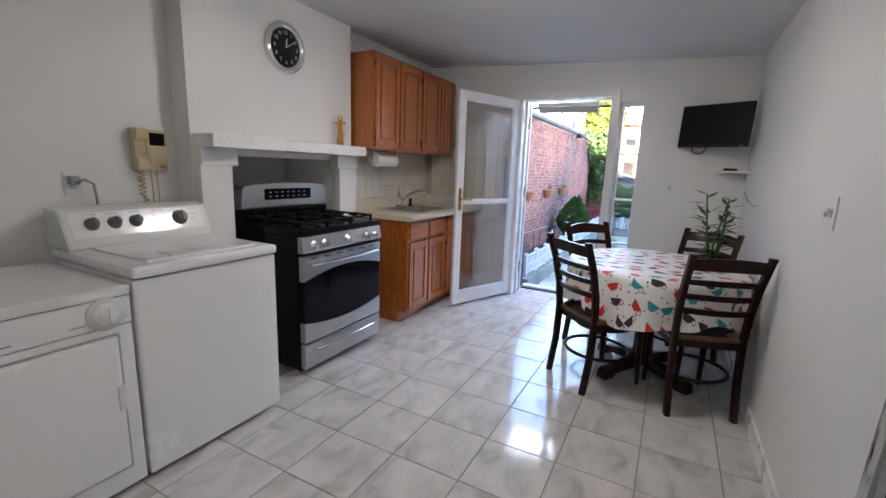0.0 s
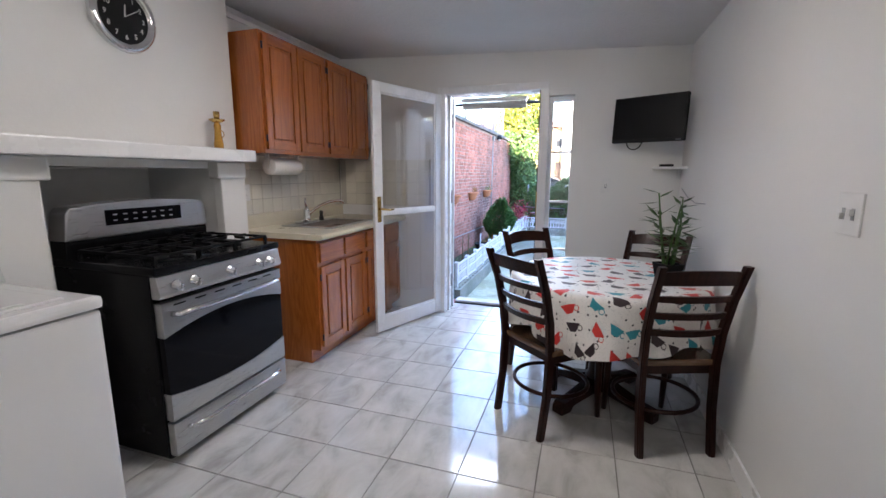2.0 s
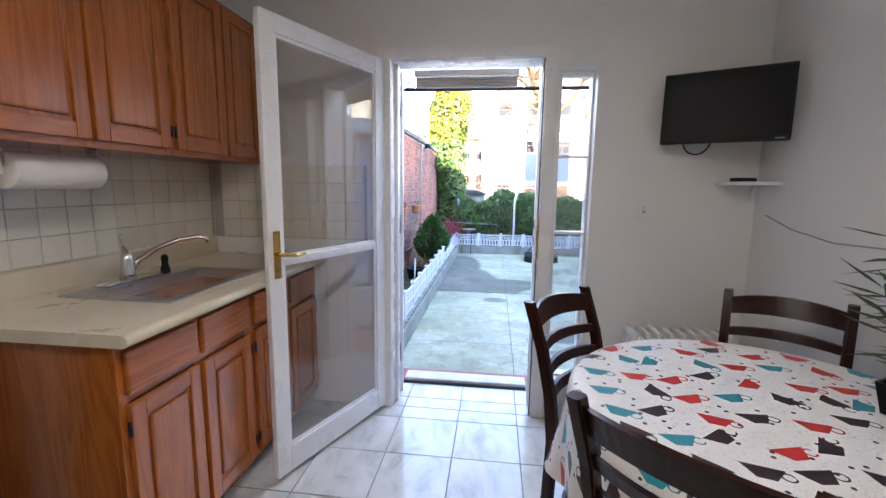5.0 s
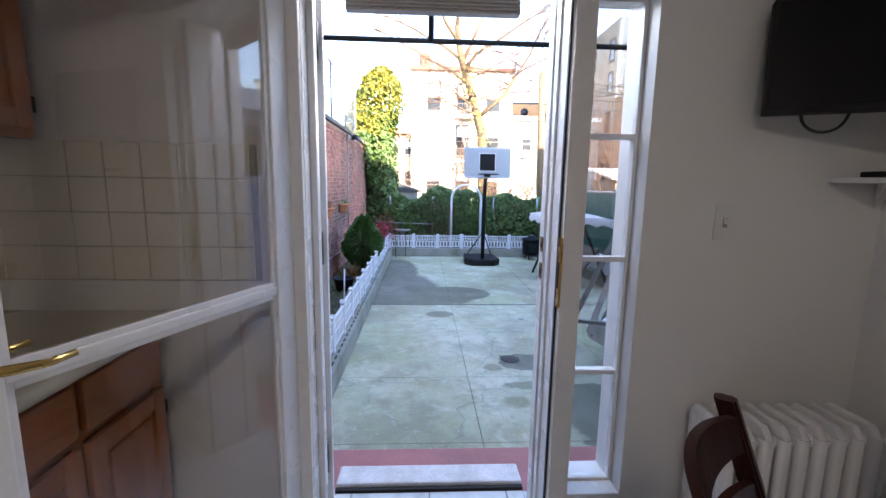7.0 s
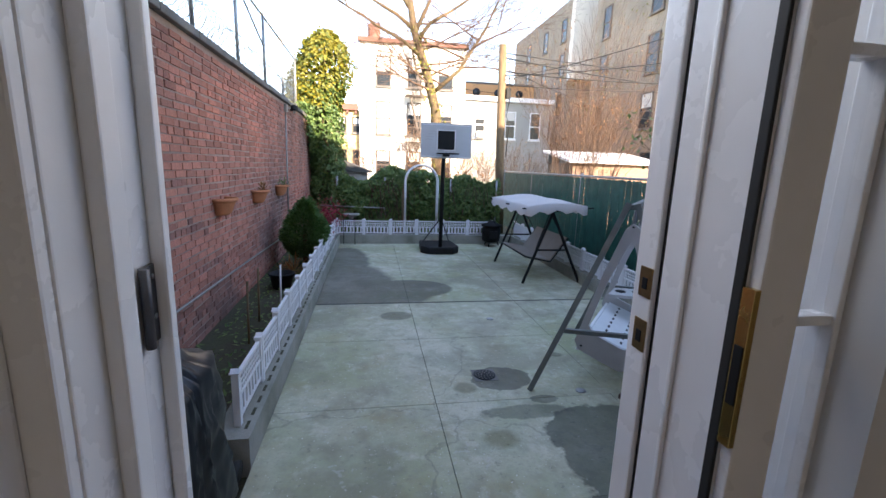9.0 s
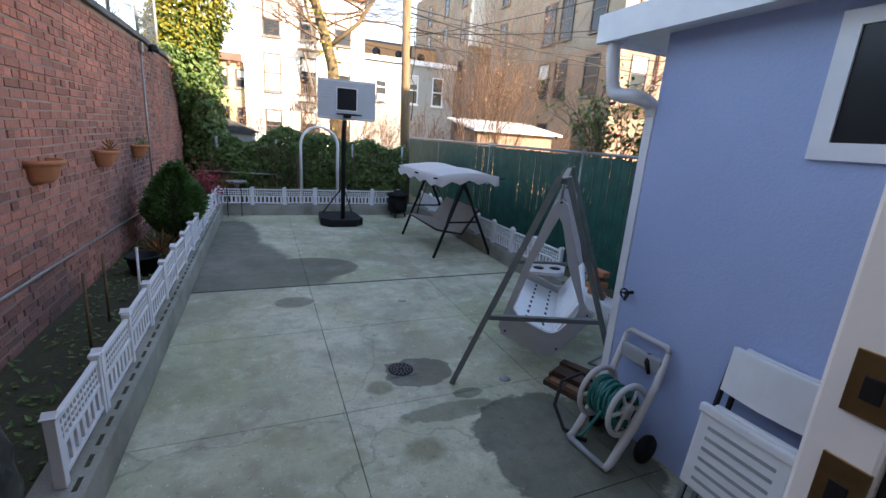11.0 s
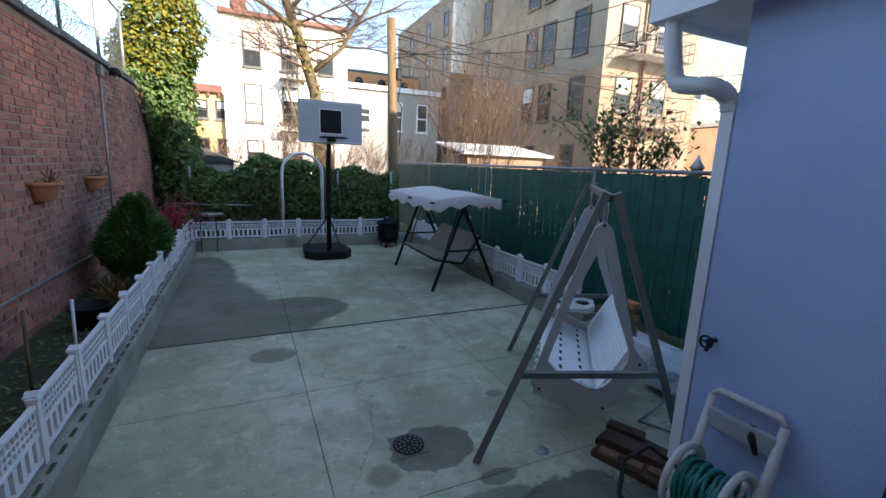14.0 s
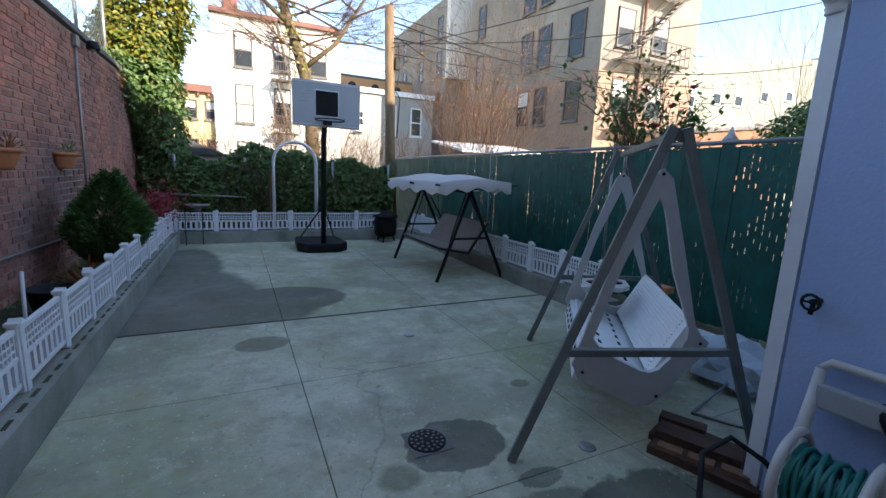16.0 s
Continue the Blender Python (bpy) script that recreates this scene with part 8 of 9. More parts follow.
for A, B in zip(rings, rings[1:]):
    for i in range(NR):
        bm.faces.new((A[i], A[(i + 1) % NR], B[(i + 1) % NR], B[i])).smooth = True
bm.faces.new(rings[-1]); bm.faces.new(rings[0][::-1])
part("cover", bm, M["tarp"], gr, "creased black vinyl cover")
for y in (5.35, 6.1):
    bm = bmesh.new(); lathe(bm, [(0, -0.02), (0.06, -0.02), (0.06, 0.02), (0, 0.02)], (-1.85, y, G + 0.06), 14, "x"); part("wheel", bm, M["rubber"], gr)
# awning over the step
aw = thing("awning", "dark metal awning frame over the yard door", "awning", (-1.0, 5.0, 2.1))
ptube("front_bar", M["matt_black"], aw, [(-1.9, 5.2, 2.04), (0.15, 5.2, 2.04)], 0.014, 8)
for xx in (-1.9, -1.0, 0.15):
    ptube("rib", M["matt_black"], aw, [(xx, 5.2, 2.04), (xx, 4.95, 2.24), (xx, WO + 0.005, 2.36)], 0.014, 8)
ptube("wall_bar", M["matt_black"], aw, [(-1.9, WO + 0.012, 2.36), (0.15, WO + 0.012, 2.36)], 0.012, 8)
bm = bmesh.new(); prism(bm, [(5.2, 2.055), (4.95, 2.255), (WO + 0.005, 2.375), (WO + 0.005, 2.381), (4.955, 2.261), (5.205, 2.06)], "x", -1.93, 0.18)
shp = part("clear_sheet", bm, M["glass"], aw, "clear plastic roof sheet"); shp.visible_shadow = False

# ---- houses beyond the yard ----
def facade_window(b, axis, at, u0, u1, z0, z1, frame="brown_frame", pane="pane", sill=True, half_blind=0.0):
    """A sash window on a facade. axis y: facing -y at y=at; axis x: facing -x at x=at."""
    def bx(bm, a0, a1, d0, d1, c0, c1):
        if axis == "y":
            box(bm, a0, a1, at - d1, at - d0, c0, c1)
        else:
            box(bm, at - d1, at - d0, a0, a1, c0, c1)
    w = 0.07
    bm = bmesh.new()
    bx(bm, u0 - w, u0, -0.05, 0.05, z0, z1 + w); bx(bm, u1, u1 + w, -0.05, 0.05, z0, z1 + w); bx(bm, u0, u1, -0.05, 0.05, z1, z1 + w)
    bx(bm, u0, u1, -0.03, 0.035, (z0 + z1) / 2 - 0.035, (z0 + z1) / 2 + 0.035); bx(bm, u0, u1, -0.03, 0.04, z0, z0 + 0.05)
    wd = part("window", bm, M[frame], b)
    for a, c in ((z0 + 0.05, (z0 + z1) / 2 - 0.035), ((z0 + z1) / 2 + 0.035, z1)):
        bm = bmesh.new(); bx(bm, u0, u1, -0.02, 0.012, a, c); part("pane", bm, M[pane], wd)
    if half_blind:
        bm = bmesh.new(); bx(bm, u0 + 0.02, u1 - 0.02, 0.0, 0.018, z1 - (z1 - z0) * half_blind, z1 - 0.01); part("blind", bm, M["blind"], wd)
    if sill:
        bm = bmesh.new(); bx(bm, u0 - 0.12, u1 + 0.12, -0.02, 0.11, z0 - 0.1, z0); part("sill", bm, M["cap"] if frame == "brown_frame" else M["vinyl"], wd)

def fire_escape(b, x0, x1, y, levels, stair_dir=1):
    """Iron balconies facing -y with rails, and a stair from each to the next."""
    d = 0.95
    for k, z in enumerate(levels):
        bm = bmesh.new()
        for i in range(9):
            yy = y - d * i / 8; bar(bm, (x0, yy, z), (x1, yy, z), 0.05, 0.03)
        part("platform", bm, M["brown_frame"], b, kind="stuff")
        bm = bmesh.new()
        for zz in (z + 0.45, z + 0.9):
            for p, q in (((x0, y, zz), (x0, y - d, zz)), ((x0, y - d, zz), (x1, y - d, zz)), ((x1, y - d, zz), (x1, y, zz))):
                bar(bm, p, q, 0.035, 0.035)
        for i in range(13):
            xx = x0 + (x1 - x0) * i / 12; bar(bm, (xx, y - d, z), (xx, y - d, z + 0.9), 0.02, 0.02, (0, 1, 0))
        part("railing", bm, M["brown_frame"], b, kind="stuff")
        if k + 1 < len(levels) or True:
            z2 = levels[k + 1] if k + 1 < len(levels) else z + 3.0
            xa, xb = (x0 + 0.4, x1 - 0.3) if stair_dir > 0 else (x1 - 0.4, x0 + 0.3)
            bm = bmesh.new()
            for yy in (y - 0.25, y - 0.7):
                bar(bm, (xa, yy, z), (xb, yy, z2), 0.05, 0.09); bar(bm, (xa, yy, z + 0.8), (xb, yy, z2 + 0.8), 0.025, 0.025)
            for i in range(1, 12):
                s = i / 12; bar(bm, (xa + (xb - xa) * s, y - 0.7, z + (z2 - z) * s), (xa + (xb - xa) * s, y - 0.25, z + (z2 - z) * s), 0.14, 0.02)
            part("stair", bm, M["brown_frame"], b, kind="stuff")

wb = thing("white_house", "white rendered three-storey house in full sun", "house", (1.5, 33, G))
pbox("wall", M["white_render"], wb, (-1.8, 4.85, 32, 42, G - 0.2, 8.55))
pbox("cornice", M["cornice"], wb, (-1.9, 4.95, 31.75, 32.3, 8.55, 8.8), 0.03, "dark red cornice")
pbox("roof", M["roof"], wb, (-1.8, 4.85, 32.3, 42, 8.55, 8.65))
ptube("chimney", M["brick"], wb, [(-0.9, 33.2, 8.6), (-0.9, 33.2, 9.9)], 0.4, 8)
for z0, z1, row in ((6.05, 7.75, 0), (3.15, 5.1, 1), (0.4, 2.1, 2)):
    for k, (u0, u1) in enumerate(((-0.72, 0.06), (1.22, 2.0), (3.15, 3.98))):
        facade_window(wb, "y", 32, u0, u1, z0, z1, "brown_frame", "blind" if (row, k) in ((1, 0),) else "pane", half_blind=0.5 if row == 0 else 0.35)
fire_escape(wb, 1.0, 2.4, 32, [2.7, 5.5], -1)
yb = thing("yellow_house", "low yellow rendered house with a red cornice", "house", (-5, 33, G))
pbox("wall", M["yellow_render"], yb, (-9, -1.85, 32.4, 42, G - 0.2, 4.55))
pbox("cornice", M["cornice"], yb, (-9, -1.9, 32.15, 32.7, 4.55, 4.95), 0.03, "red-brown bracketed cornice")
for k in range(14):
    pbox("bracket", M["cornice"], yb, (-8.6 + 0.5 * k, -8.48 + 0.5 * k, 32.2, 32.42, 4.35, 4.56))
pbox("roof", M["roof"], yb, (-9, -1.85, 32.7, 42, 4.5, 4.6))
for u in (-7.2, -5.6, -4.3, -3.25, -2.2):
    facade_window(yb, "y", 32.4, u, u + 0.55, 3.2, 4.1, half_blind=0.4); facade_window(yb, "y", 32.4, u, u + 0.55, 1.0, 2.1)
gh = thing("grey_house", "grey clapboard house with a flat roof", "house", (8, 33, G))
pbox("wall", M["siding"], gh, (4.9, 11.1, 32.6, 42, G - 0.2, 5.6))
for k in range(36):
    pbox("clapboard", M["siding"], gh, (4.9, 11.1, 32.565 + 0.004 * (k % 2), 32.605, 0.2 + 0.15 * k, 0.338 + 0.15 * k))
pbox("cornice", M["vinyl"], gh, (4.85, 11.15, 32.4, 32.7, 5.62, 5.92), 0.02, "pale cornice")
pbox("roof", M["roof"], gh, (4.9, 11.1, 32.7, 42, 5.6, 5.7))
for u in (5.75, 7.85, 9.6):
    facade_window(gh, "y", 32.56, u, u + 0.62, 3.25, 4.95, "vinyl", half_blind=0.3 if u < 8 else 0.0)
pbox("air_conditioner", M["white_plastic"], gh, (5.8, 6.4, 32.2, 32.56, 3.25, 3.65), 0.02)
oh = thing("orange_house", "orange brick house behind the grey one", "house", (7, 44, G))
pbox("wall", M["orange_render"], oh, (4.0, 15, 43, 50, G, 8.6)); pbox("roof", M["roof"], oh, (4.0, 15, 43, 50, 8.6, 8.8))
for k in range(4):
    bm = bmesh.new(); lathe(bm, [(0, -0.02), (0.35, -0.02), (0.35, 0.05), (0, 0.05)], (6.2 + 2.0 * k, 42.98, 7.9), 16, "y"); part("window", bm, M["pane"], oh)

BXL, BYF = 14.2, 21.0
tb_ = thing("apartment_building", "tall tan brick and render apartment building with fire escapes", "building", (17.5, 30, G))
bm = bmesh.new()
box(bm, BXL, 20.6, BYF, 33.5, G - 0.2, 15.5); part("wall", bm, M["tan_render"], tb_)
pbox("brick_base", M["tan_brick"], tb_, (BXL - 0.03, 20.63, BYF - 0.03, 33.4, G, 6.0), 0, "tan brickwork of the lower storeys")
pbox("far_wing", M["tan_render"], tb_, (BXL - 0.6, 20, 36.2, 49, G - 0.2, 13.8))
pbox("light_court", M["tan_brick"], tb_, (BXL + 2.2, 20, 33.5, 36.2, G, 13.0))
pbox("roof", M["roof"], tb_, (BXL, 20.6, BYF, 33.5, 15.5, 15.7))
pbox("parapet_light", M["white_render"], tb_, (BXL - 0.62, BXL + 1.5, 35.6, 36.19, 8.0, 13.6))
for z0, z1 in ((3.75, 5.65), (6.75, 8.75), (9.9, 11.8), (13.0, 14.8)):
    for i, u in enumerate((22.15, 24.65, 26.2, 31.5)):
        facade_window(tb_, "x", BXL - 0.03, u, u + (0.95 if i != 3 else 0.8), z0, z1, half_blind=0.4 if (i + int(z0)) % 5 == 0 else 0.0)
    for u in (15.1, 17.4):
        facade_window(tb_, "y", BYF - 0.03, u, u + 0.95, z0 + 0.3, z1 - 0.1, half_blind=0.5)
for u in (36.9, 40.5, 44.5):
    for z0 in (5.5, 8.5, 11.0):
        facade_window(tb_, "x", BXL - 0.6, u, u + 0.8, z0, z0 + 1.6)
for u in (22.5, 25.8, 29):
    facade_window(tb_, "x", BXL - 0.03, u, u + 0.9, 0.8, 2.4)
fire_escape(tb_, 14.9, 18.9, BYF - 0.03, [3.3, 6.4, 9.5], 1)
ptube("downpipe", M["cornice"], tb_, [(16.6, BYF - 0.15, G), (16.6, BYF - 0.15, 13)], 0.07, 8)
rh = thing("grey_building", "pale grey-green flat-roofed building further off", "building", (34, 28, G))
bm = bmesh.new(); prism(bm, [(24, G - 0.2), (47, G - 0.2), (47, 12.4), (24, 8.7)], "y", 27, 40); part("wall", bm, M["grey_render"], rh)
pbox("roof", M["cap"], rh, (46.9, 47.2, 26.8, 40, 12.2, 12.7))
for u, z in ((26.2, 6.2), (28.5, 6.5), (31.5, 7.0), (34.2, 7.1), (37.5, 7.8), (41, 8.2)):
    facade_window(rh, "y", 27, u, u + 0.9, z, z + 1.5, "vinyl", half_blind=0.5); facade_window(rh, "y", 27, u, u + 0.9, z - 3.2, z - 1.8, "brown_frame")
gg = thing("brick_garage", "low brown brick garage behind the green fence", "garage", (26, 22, G))
bm = bmesh.new(); prism(bm, [(20.7, G), (33, G), (33, 5.0), (20.7, 3.6)], "y", 22.5, 26.5); part("wall", bm, M["garage_brick"], gg)
bm = bmesh.new(); prism(bm, [(20.7, 3.6), (33, 5.0), (33, 5.2), (20.7, 3.8)], "y", 22.3, 26.6); part("roof", bm, M["cap"], gg)
sr = thing("garden_shed", "low shed with a white sheet roof behind the green fence", "shed", (7, 18, G))
pbox("wall", M["tan_brick"], sr, (5.6, 8.6, 17.5, 19.5, G, 1.55)); bm = bmesh.new(); prism(bm, [(17.3, 1.55), (19.7, 1.95), (19.7, 2.02), (17.3, 1.62)], "x", 5.4, 8.9); part("roof", bm, M["vinyl"], sr, "white sheet roof")
sd2 = thing("garden_shed", "small dark pitched-roof shed behind the hedge", "shed", (-2, 17.5, G))
pbox("wall", M["siding"], sd2, (-2.7, -1.2, 17, 18.5, G, 1.05)); bm = bmesh.new(); prism(bm, [(-2.85, 1.05), (-1.95, 1.4), (-1.05, 1.05)], "y", 16.9, 18.6); part("roof", bm, M["roof"], sd2)

# ---- trees and scrub ----
def grow(bm, rng, p, d, length, r, depth, spread=0.6, droop=0.0, tips=None):
    pts, rs, q = [p.copy()], [r], p.copy()
    n = 4
    for i in range(n):
        d = (d + Vector((rng.uniform(-1, 1), rng.uniform(-1, 1), rng.uniform(-1, 1) + droop)) * 0.16).normalized()
        q = q + d * length / n
        pts.append(q.copy()); rs.append(max(0.0035, r * (1 - 0.5 * (i + 1) / n)))
        if depth > 0 and i >= 1:
            for _ in range(2 if depth > 1 else 2):
                e = (d + Vector((rng.uniform(-1, 1), rng.uniform(-1, 1), rng.uniform(-0.5, 0.9))) * spread).normalized()
                grow(bm, rng, q, e, length * rng.uniform(0.5, 0.75), rs[-1] * 0.62, depth - 1, spread, droop, tips)
    tube(bm, pts, rs, 6 if r > 0.05 else (4 if r > 0.012 else 3), False)
    if tips is not None and depth == 0:
        tips.append(q.copy())
tr = thing("bare_tree", "tall bare tree with mossy trunk behind the hedge", "tree", (1.4, 20, G))
rt = random.Random(15)
ptube("trunk", M["bark"], tr, [(1.45, 20, G), (1.35, 20, 1.6), (1.25, 20, 3.3), (0.85, 20, 4.7), (0.4, 20, 6.0), (0.2, 20, 7.2)], [0.23, 0.205, 0.185, 0.16, 0.135, 0.10], 12)
for nm, p, q in (("limb", (1.12, 20, 3.9), (2.7, 19.8, 5.75)), ("limb", (0.7, 20, 5.1), (-0.9, 19.6, 5.9)), ("limb", (0.5, 20, 5.6), (1.7, 19.6, 6.6)), ("limb", (0.4, 20, 6.0), (-0.9, 19.8, 6.7)), ("limb", (0.2, 20, 7.1), (0.6, 20, 8.6)), ("limb", (0.3, 20, 6.6), (-0.6, 20, 8.2)), ("limb", (0.45, 20, 5.9), (1.2, 20.1, 7.6))):
    bm = bmesh.new(); p, q = Vector(p), Vector(q)
    mid_ = p.lerp(q, 0.5) + Vector((rt.uniform(-0.15, 0.15), 0, rt.uniform(-0.12, 0.12)))
    tube(bm, [p, mid_, q], [0.085, 0.065, 0.05], 8)
    grow(bm, rt, q, (q - mid_).normalized(), 2.1, 0.048, 3, 0.8)
    part(nm, bm, M["bark"], tr)
for k in range(13):
    s_ = k / 12
    p = Vector((1.2, 20, 3.8)).lerp(Vector((0.3, 20, 6.4)), s_) if k % 2 else Vector((1.2, 20, 3.9)).lerp(Vector((2.7, 19.8, 5.75)), s_)
    d = Vector((rt.choice((-1, 1)) * rt.uniform(0.6, 1), rt.uniform(-0.5, 0.3), rt.uniform(-0.05, 0.5))).normalized()
    bm = bmesh.new(); grow(bm, rt, p, d, rt.uniform(1.4, 2.4), 0.04, 3, 0.7, -0.05); part("bough", bm, M["twig"], tr)
bm = bmesh.new()
leaves_in(bm, random.Random(31), 420, lambda r: (lambda z, a: (Vector((1.45 - max(0, z - 2.5) * 0.28 + 0.27 * math.cos(a), 20 + 0.27 * math.sin(a), z)), Vector((math.cos(a), math.sin(a), 0))))(r.uniform(1.0, 6.2), r.uniform(0, 6.28)), (0.07, 0.12))
part("trunk_ivy", bm, M["ivy_sun_gold"], tr, "ivy on the trunk", kind="stuff")
def twig_bush(name, label, c, rx, h, stems, seed, leafmat=None, nleaf=0, mat="twig", lean=0.5):
    t = thing(name, label, "shrub", c)
    rng, bm = random.Random(seed), bmesh.new()
    tips = []
    for k in range(stems):
        a = rng.uniform(0, 6.28); p = Vector(c) + Vector((math.cos(a), math.sin(a), 0)) * rng.uniform(0, rx * 0.5)
        d = Vector((math.cos(a) * lean, math.sin(a) * lean, 1)).normalized()
        grow(bm, rng, p, d, h * rng.uniform(0.4, 0.65), 0.016, 2, 0.5, 0.25, tips)
    part("crown", bm, M[mat], t, kind="stuff")
    if leafmat:
        bm = bmesh.new()
        for i in range(nleaf):
            p = tips[rng.randrange(len(tips))] + Vector((rng.gauss(0, 0.1), rng.gauss(0, 0.1), rng.gauss(0, 0.12)))
            leaf(bm, p, (rng.uniform(-1, 1), rng.uniform(-1, 1), rng.uniform(-1, 0.6)), (0, 0, 1), rng.uniform(0.06, 0.11), rng.uniform(0.03, 0.06))
        part("leaves", bm, M[leafmat], t, kind="stuff")
    return t
twig_bush("shrub", "tall reddish twiggy shrub with dead leaves behind the fence", (5.6, 17.0, G), 1.3, 4.9, 21, 41, "rust_leaf", 900, lean=0.26)
twig_bush("shrub", "pale bare whippy shrub beside the building", (7.6, 20.0, G), 1.2, 7.5, 16, 45, "ivy_sun_gold", 420, lean=0.2)
for k, (x, y, h) in enumerate(((-1.6, 18.5, 3.0), (-0.3, 18.8, 3.2), (0.9, 18.2, 2.8), (2.4, 19, 2.6), (3.6, 18.8, 2.5), (9.5, 19, 2.6))):
    twig_bush("scrub", "tangled reddish dry scrub behind the hedge", (x, y, G), 0.9, h, 12, 50 + k, "rust_leaf", 220, lean=0.6)
ro = twig_bush("rose_bush", "climbing rose with green leaves over the green fence", (3.45, 9.0, 0.5), 0.5, 1.35, 6, 61, "rose_leaf", 1100, lean=0.3)
rr_ = random.Random(62)
for k in range(7):
    bm = bmesh.new(); c = (3.4 + rr_.uniform(-0.3, 0.3), 9.0 + rr_.uniform(-0.5, 0.5), 1.55 + rr_.uniform(-0.15, 0.35))
    lathe(bm, [(0, -0.02), (0.025, -0.012), (0.04, 0.01), (0.03, 0.025), (0.012, 0.02), (0, 0.022)], c, 10); part("flower", bm, M["maple"], ro, "dark red rose")
eg = thing("evergreen_shrub", "rounded dark evergreen shrub beyond the fence", "shrub", (7.0, 9.0, G))
ptube("stem", M["bark"], eg, [(7.0, 9.0, G), (7.0, 9.0, 1.3)], 0.07, 8)
bm = bmesh.new(); leaves_in(bm, random.Random(71), 3500, lambda r: (lambda a, e, q: (Vector((7.0 + 0.75 * q * math.cos(a) * math.cos(e), 9.0 + 0.75 * q * math.sin(a) * math.cos(e), 1.45 + 0.7 * q * math.sin(e))), Vector((math.cos(a), math.sin(a), e))))(r.uniform(0, 6.28), r.uniform(-1.2, 1.5), r.uniform(0.6, 1.05)), (0.06, 0.1)); part("leaves", bm, M["ivy"], eg, kind="stuff")
wt = twig_bush("bare_tree", "distant bare tree beyond the garage", (16, 13.0, G), 1.0, 9.0, 7, 81, lean=0.25)

# ---- wires ----
def wire(p, q, sag, r=0.012):
    p, q = Vector(p), Vector(q)
    bm = bmesh.new(); tube(bm, [p.lerp(q, i / 14) - Vector((0, 0, sag * 4 * (i / 14) * (1 - i / 14))) for i in range(15)], r, 5)
    solid("overhead_wire", bm, M["rubber"], "thin black overhead cable strung from the pole", "cable", kind="", group="overhead wires")
top = (2.2, 14.9, 4.1)
for k, (q, s, r) in enumerate((((24, 20.6, 6.2), 0.5, 0.02), ((24, 20.4, 5.4), 0.6, 0.028), ((18, 20.6, 7.0), 0.4, 0.012), ((13.5, 24, 3.9), 0.3, 0.018), ((15, 13, 4.6), 0.5, 0.02), ((12, 9, 5.2), 0.45, 0.016), ((9, 7, 5.6), 0.35, 0.013), ((20, 16, 5.4), 0.5, 0.014), ((11, 22, 7.5), 0.2, 0.01), ((-6, 30, 8.0), 0.4, 0.01), ((4.5, 31.5, 6.5), 0.3, 0.012))):
    wire((top[0], top[1], 4.15 - 0.11 * k), q, s, r * 0.65)

# ---- tiles and bricks ----
def tile_mesh(name, sx, sy, sz, mat, bevel):
    bm = bmesh.new(); b = bevel
    lo = [bm.verts.new(p) for p in ((0, 0, 0), (sx, 0, 0), (sx, sy, 0), (0, sy, 0))]
    mi = [bm.verts.new(p) for p in ((0, 0, sz - b), (sx, 0, sz - b), (sx, sy, sz - b), (0, sy, sz - b))]
    hi = [bm.verts.new(p) for p in ((b, b, sz), (sx - b, b, sz), (sx - b, sy - b, sz), (b, sy - b, sz))]
    for A, B in ((lo, mi), (mi, hi)):
        for k in range(4):
            bm.faces.new((A[k], A[(k + 1) % 4], B[(k + 1) % 4], B[k]))
    bm.faces.new(hi)
    return mesh_of(name, bm, mat)
T = 0.333
cache = {}
def floor_piece(x, y, sx, sy):
    key = (round(sx, 3), round(sy, 3))
    if key not in cache:
        cache[key] = tile_mesh("tile", sx - 0.005, sy - 0.005, 0.006, M["tile"], 0.0012)
    o = new("tile", cache[key]); o.parent = floor; o.location = (x + 0.002, y + 0.002, -0.006)
xs = [-0.995 + T * k for k in range(-6, 9)]
ys = [4.127 + T - T * k for k in range(0, 19)]
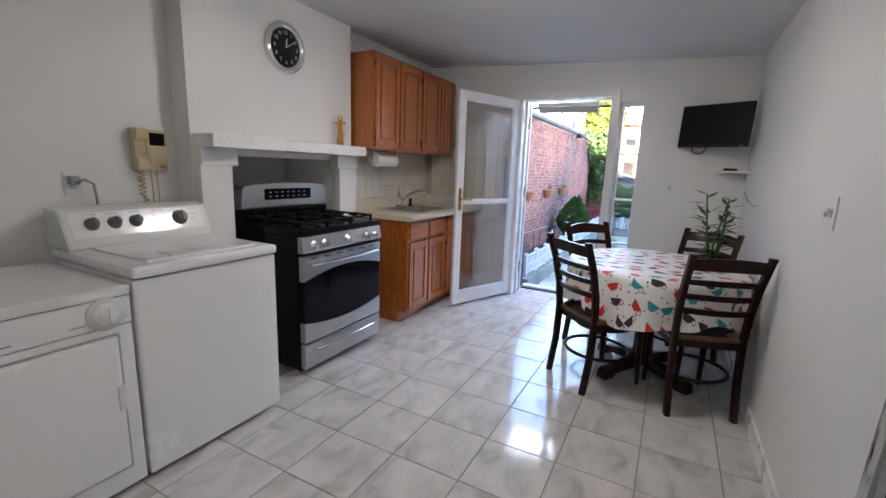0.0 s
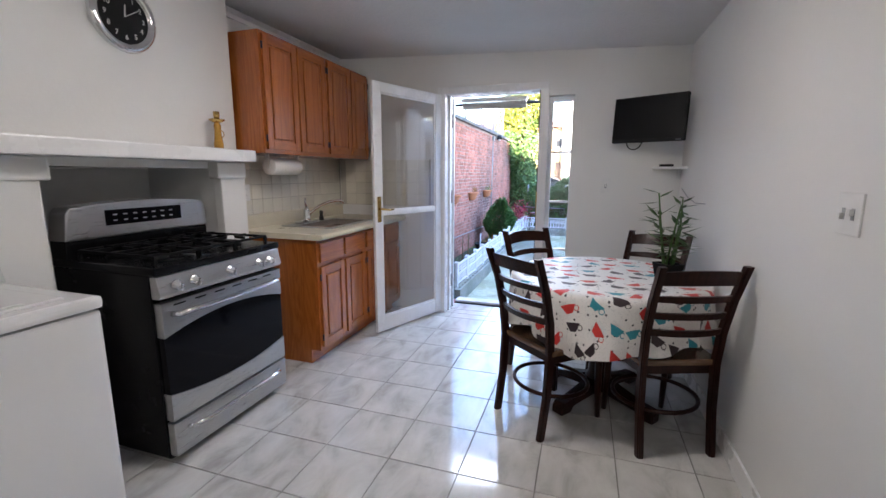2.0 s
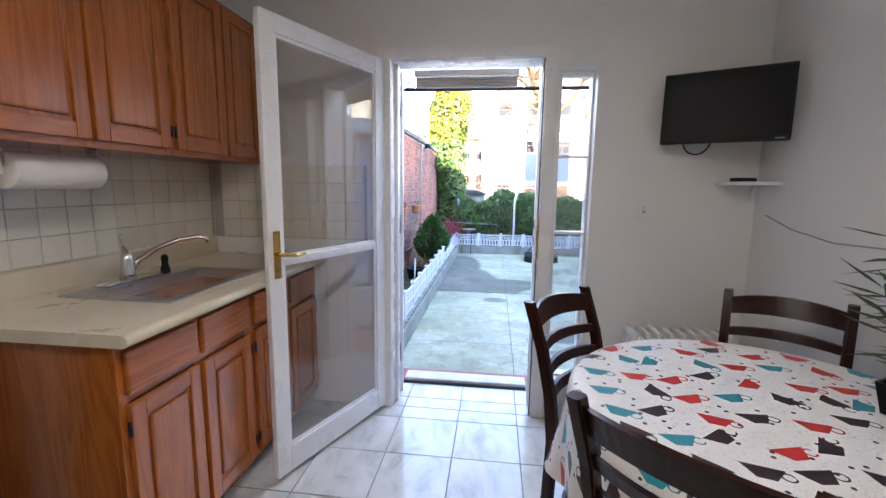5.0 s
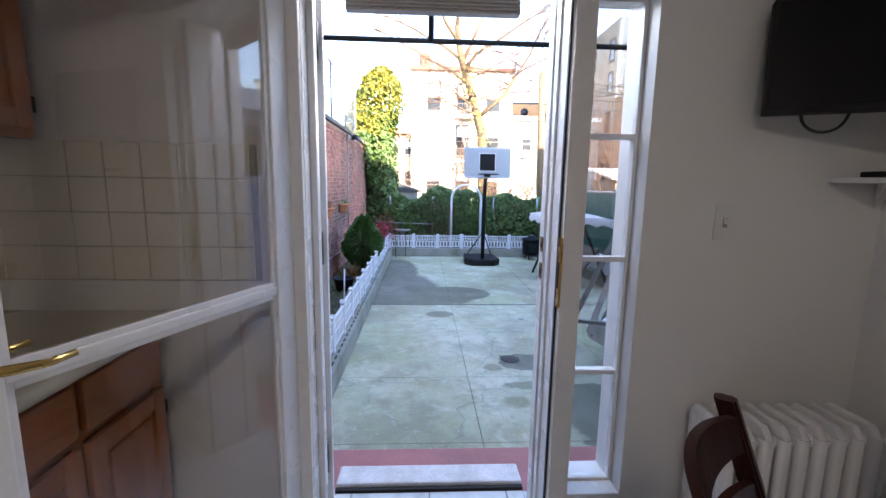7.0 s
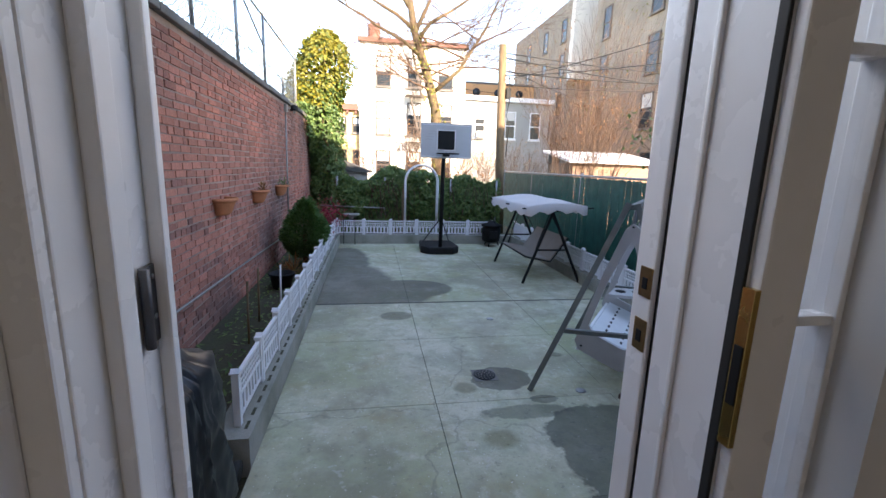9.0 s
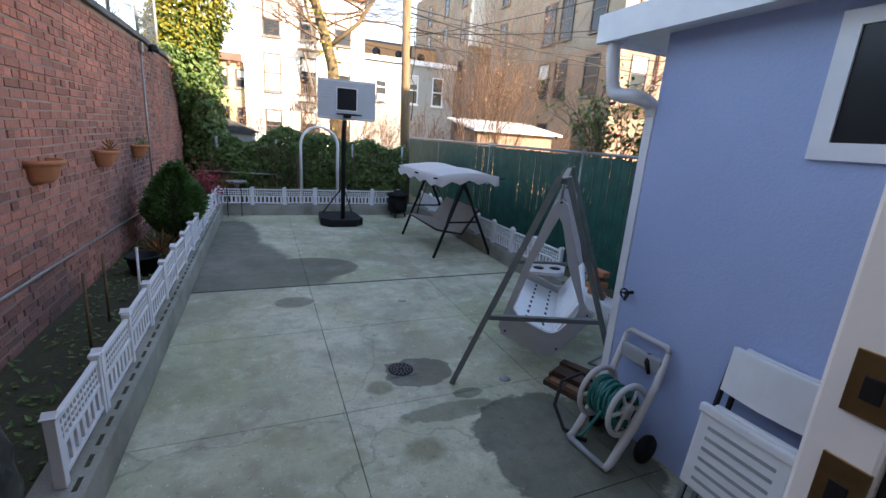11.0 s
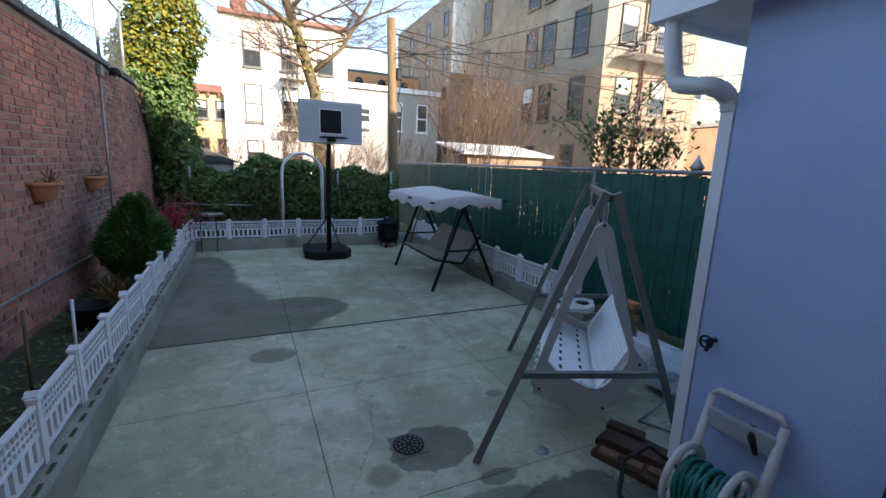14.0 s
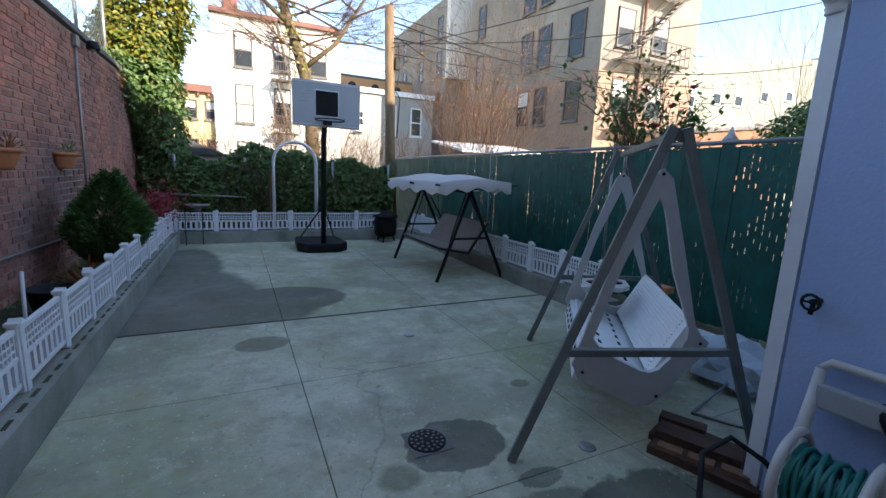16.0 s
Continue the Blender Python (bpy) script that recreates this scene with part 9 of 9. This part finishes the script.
for xa in xs:
    for yb in ys:
        x0, x1, y0, y1 = max(xa, -2.5), min(xa + T, 1.45), max(yb - T, -1.6), min(yb, BW)
        if x1 - x0 < 0.03 or y1 - y0 < 0.03:
            continue
        floor_piece(x0, y0, x1 - x0, y1 - y0)
for xa in xs:
    x0, x1 = max(xa, DX0), min(xa + T, DX1)
    if x1 - x0 > 0.02:
        floor_piece(x0, BW, x1 - x0, 4.37 - BW); floor_piece(x0, 4.37, x1 - x0, 4.56 - 4.37)
ts = 0.108
sp = thing("splashback", "cream glazed square wall tiles above the counter", "tiles", (LW + 0.005, 3.5, 1.0), kind="structure")
pbox("grout_bed", M["splash_grout"], sp, (LW + 0.0055, LW + 0.010, 2.80, BW - 0.001, 1.005, 1.43))
spm = tile_mesh("tile", ts - 0.003, ts - 0.003, 0.006, M["splash"], 0.0015)
spm.transform(Matrix(((0, 0, 1, 0), (1, 0, 0, 0), (0, 1, 0, 0), (0, 0, 0, 1))))
for r in range(4):
    for k in range(13):
        o = new("tile", spm); o.parent = sp; o.location = Vector((LW + 0.009, 2.82 + k * ts, 1.009 + r * 0.106)) - ORIGIN[sp.name]
        o.scale = (1, 1, 0.98)
pbox("grout_bed", M["splash_grout"], sp, (LW + 0.017, -1.545, BW - 0.0045, BW - 0.0005, 1.005, 1.43))
spb = tile_mesh("tile", ts - 0.003, ts - 0.003, 0.006, M["splash"], 0.0015)
spb.transform(Matrix(((1, 0, 0, 0), (0, 0, -1, 0), (0, 1, 0, 0), (0, 0, 0, 1))))
for r in range(4):
    for k in range(8):
        o = new("tile", spb); o.parent = sp; o.location = Vector((LW + 0.075 + k * ts, BW - 0.0035, 1.009 + r * 0.106)) - ORIGIN[sp.name]
        o.scale = (1, 1, 0.98)
for k, (y, z) in enumerate(near_bricks):
    o = new("brick", brick_mesh); o.parent = bw
    o.location = Vector((BX - 0.009 + 0.006 * math.sin(k * 12.7), y + 0.003 * math.sin(k * 7.7), z + 0.004 * math.sin(k * 5.1))) - ORIGIN[bw.name]
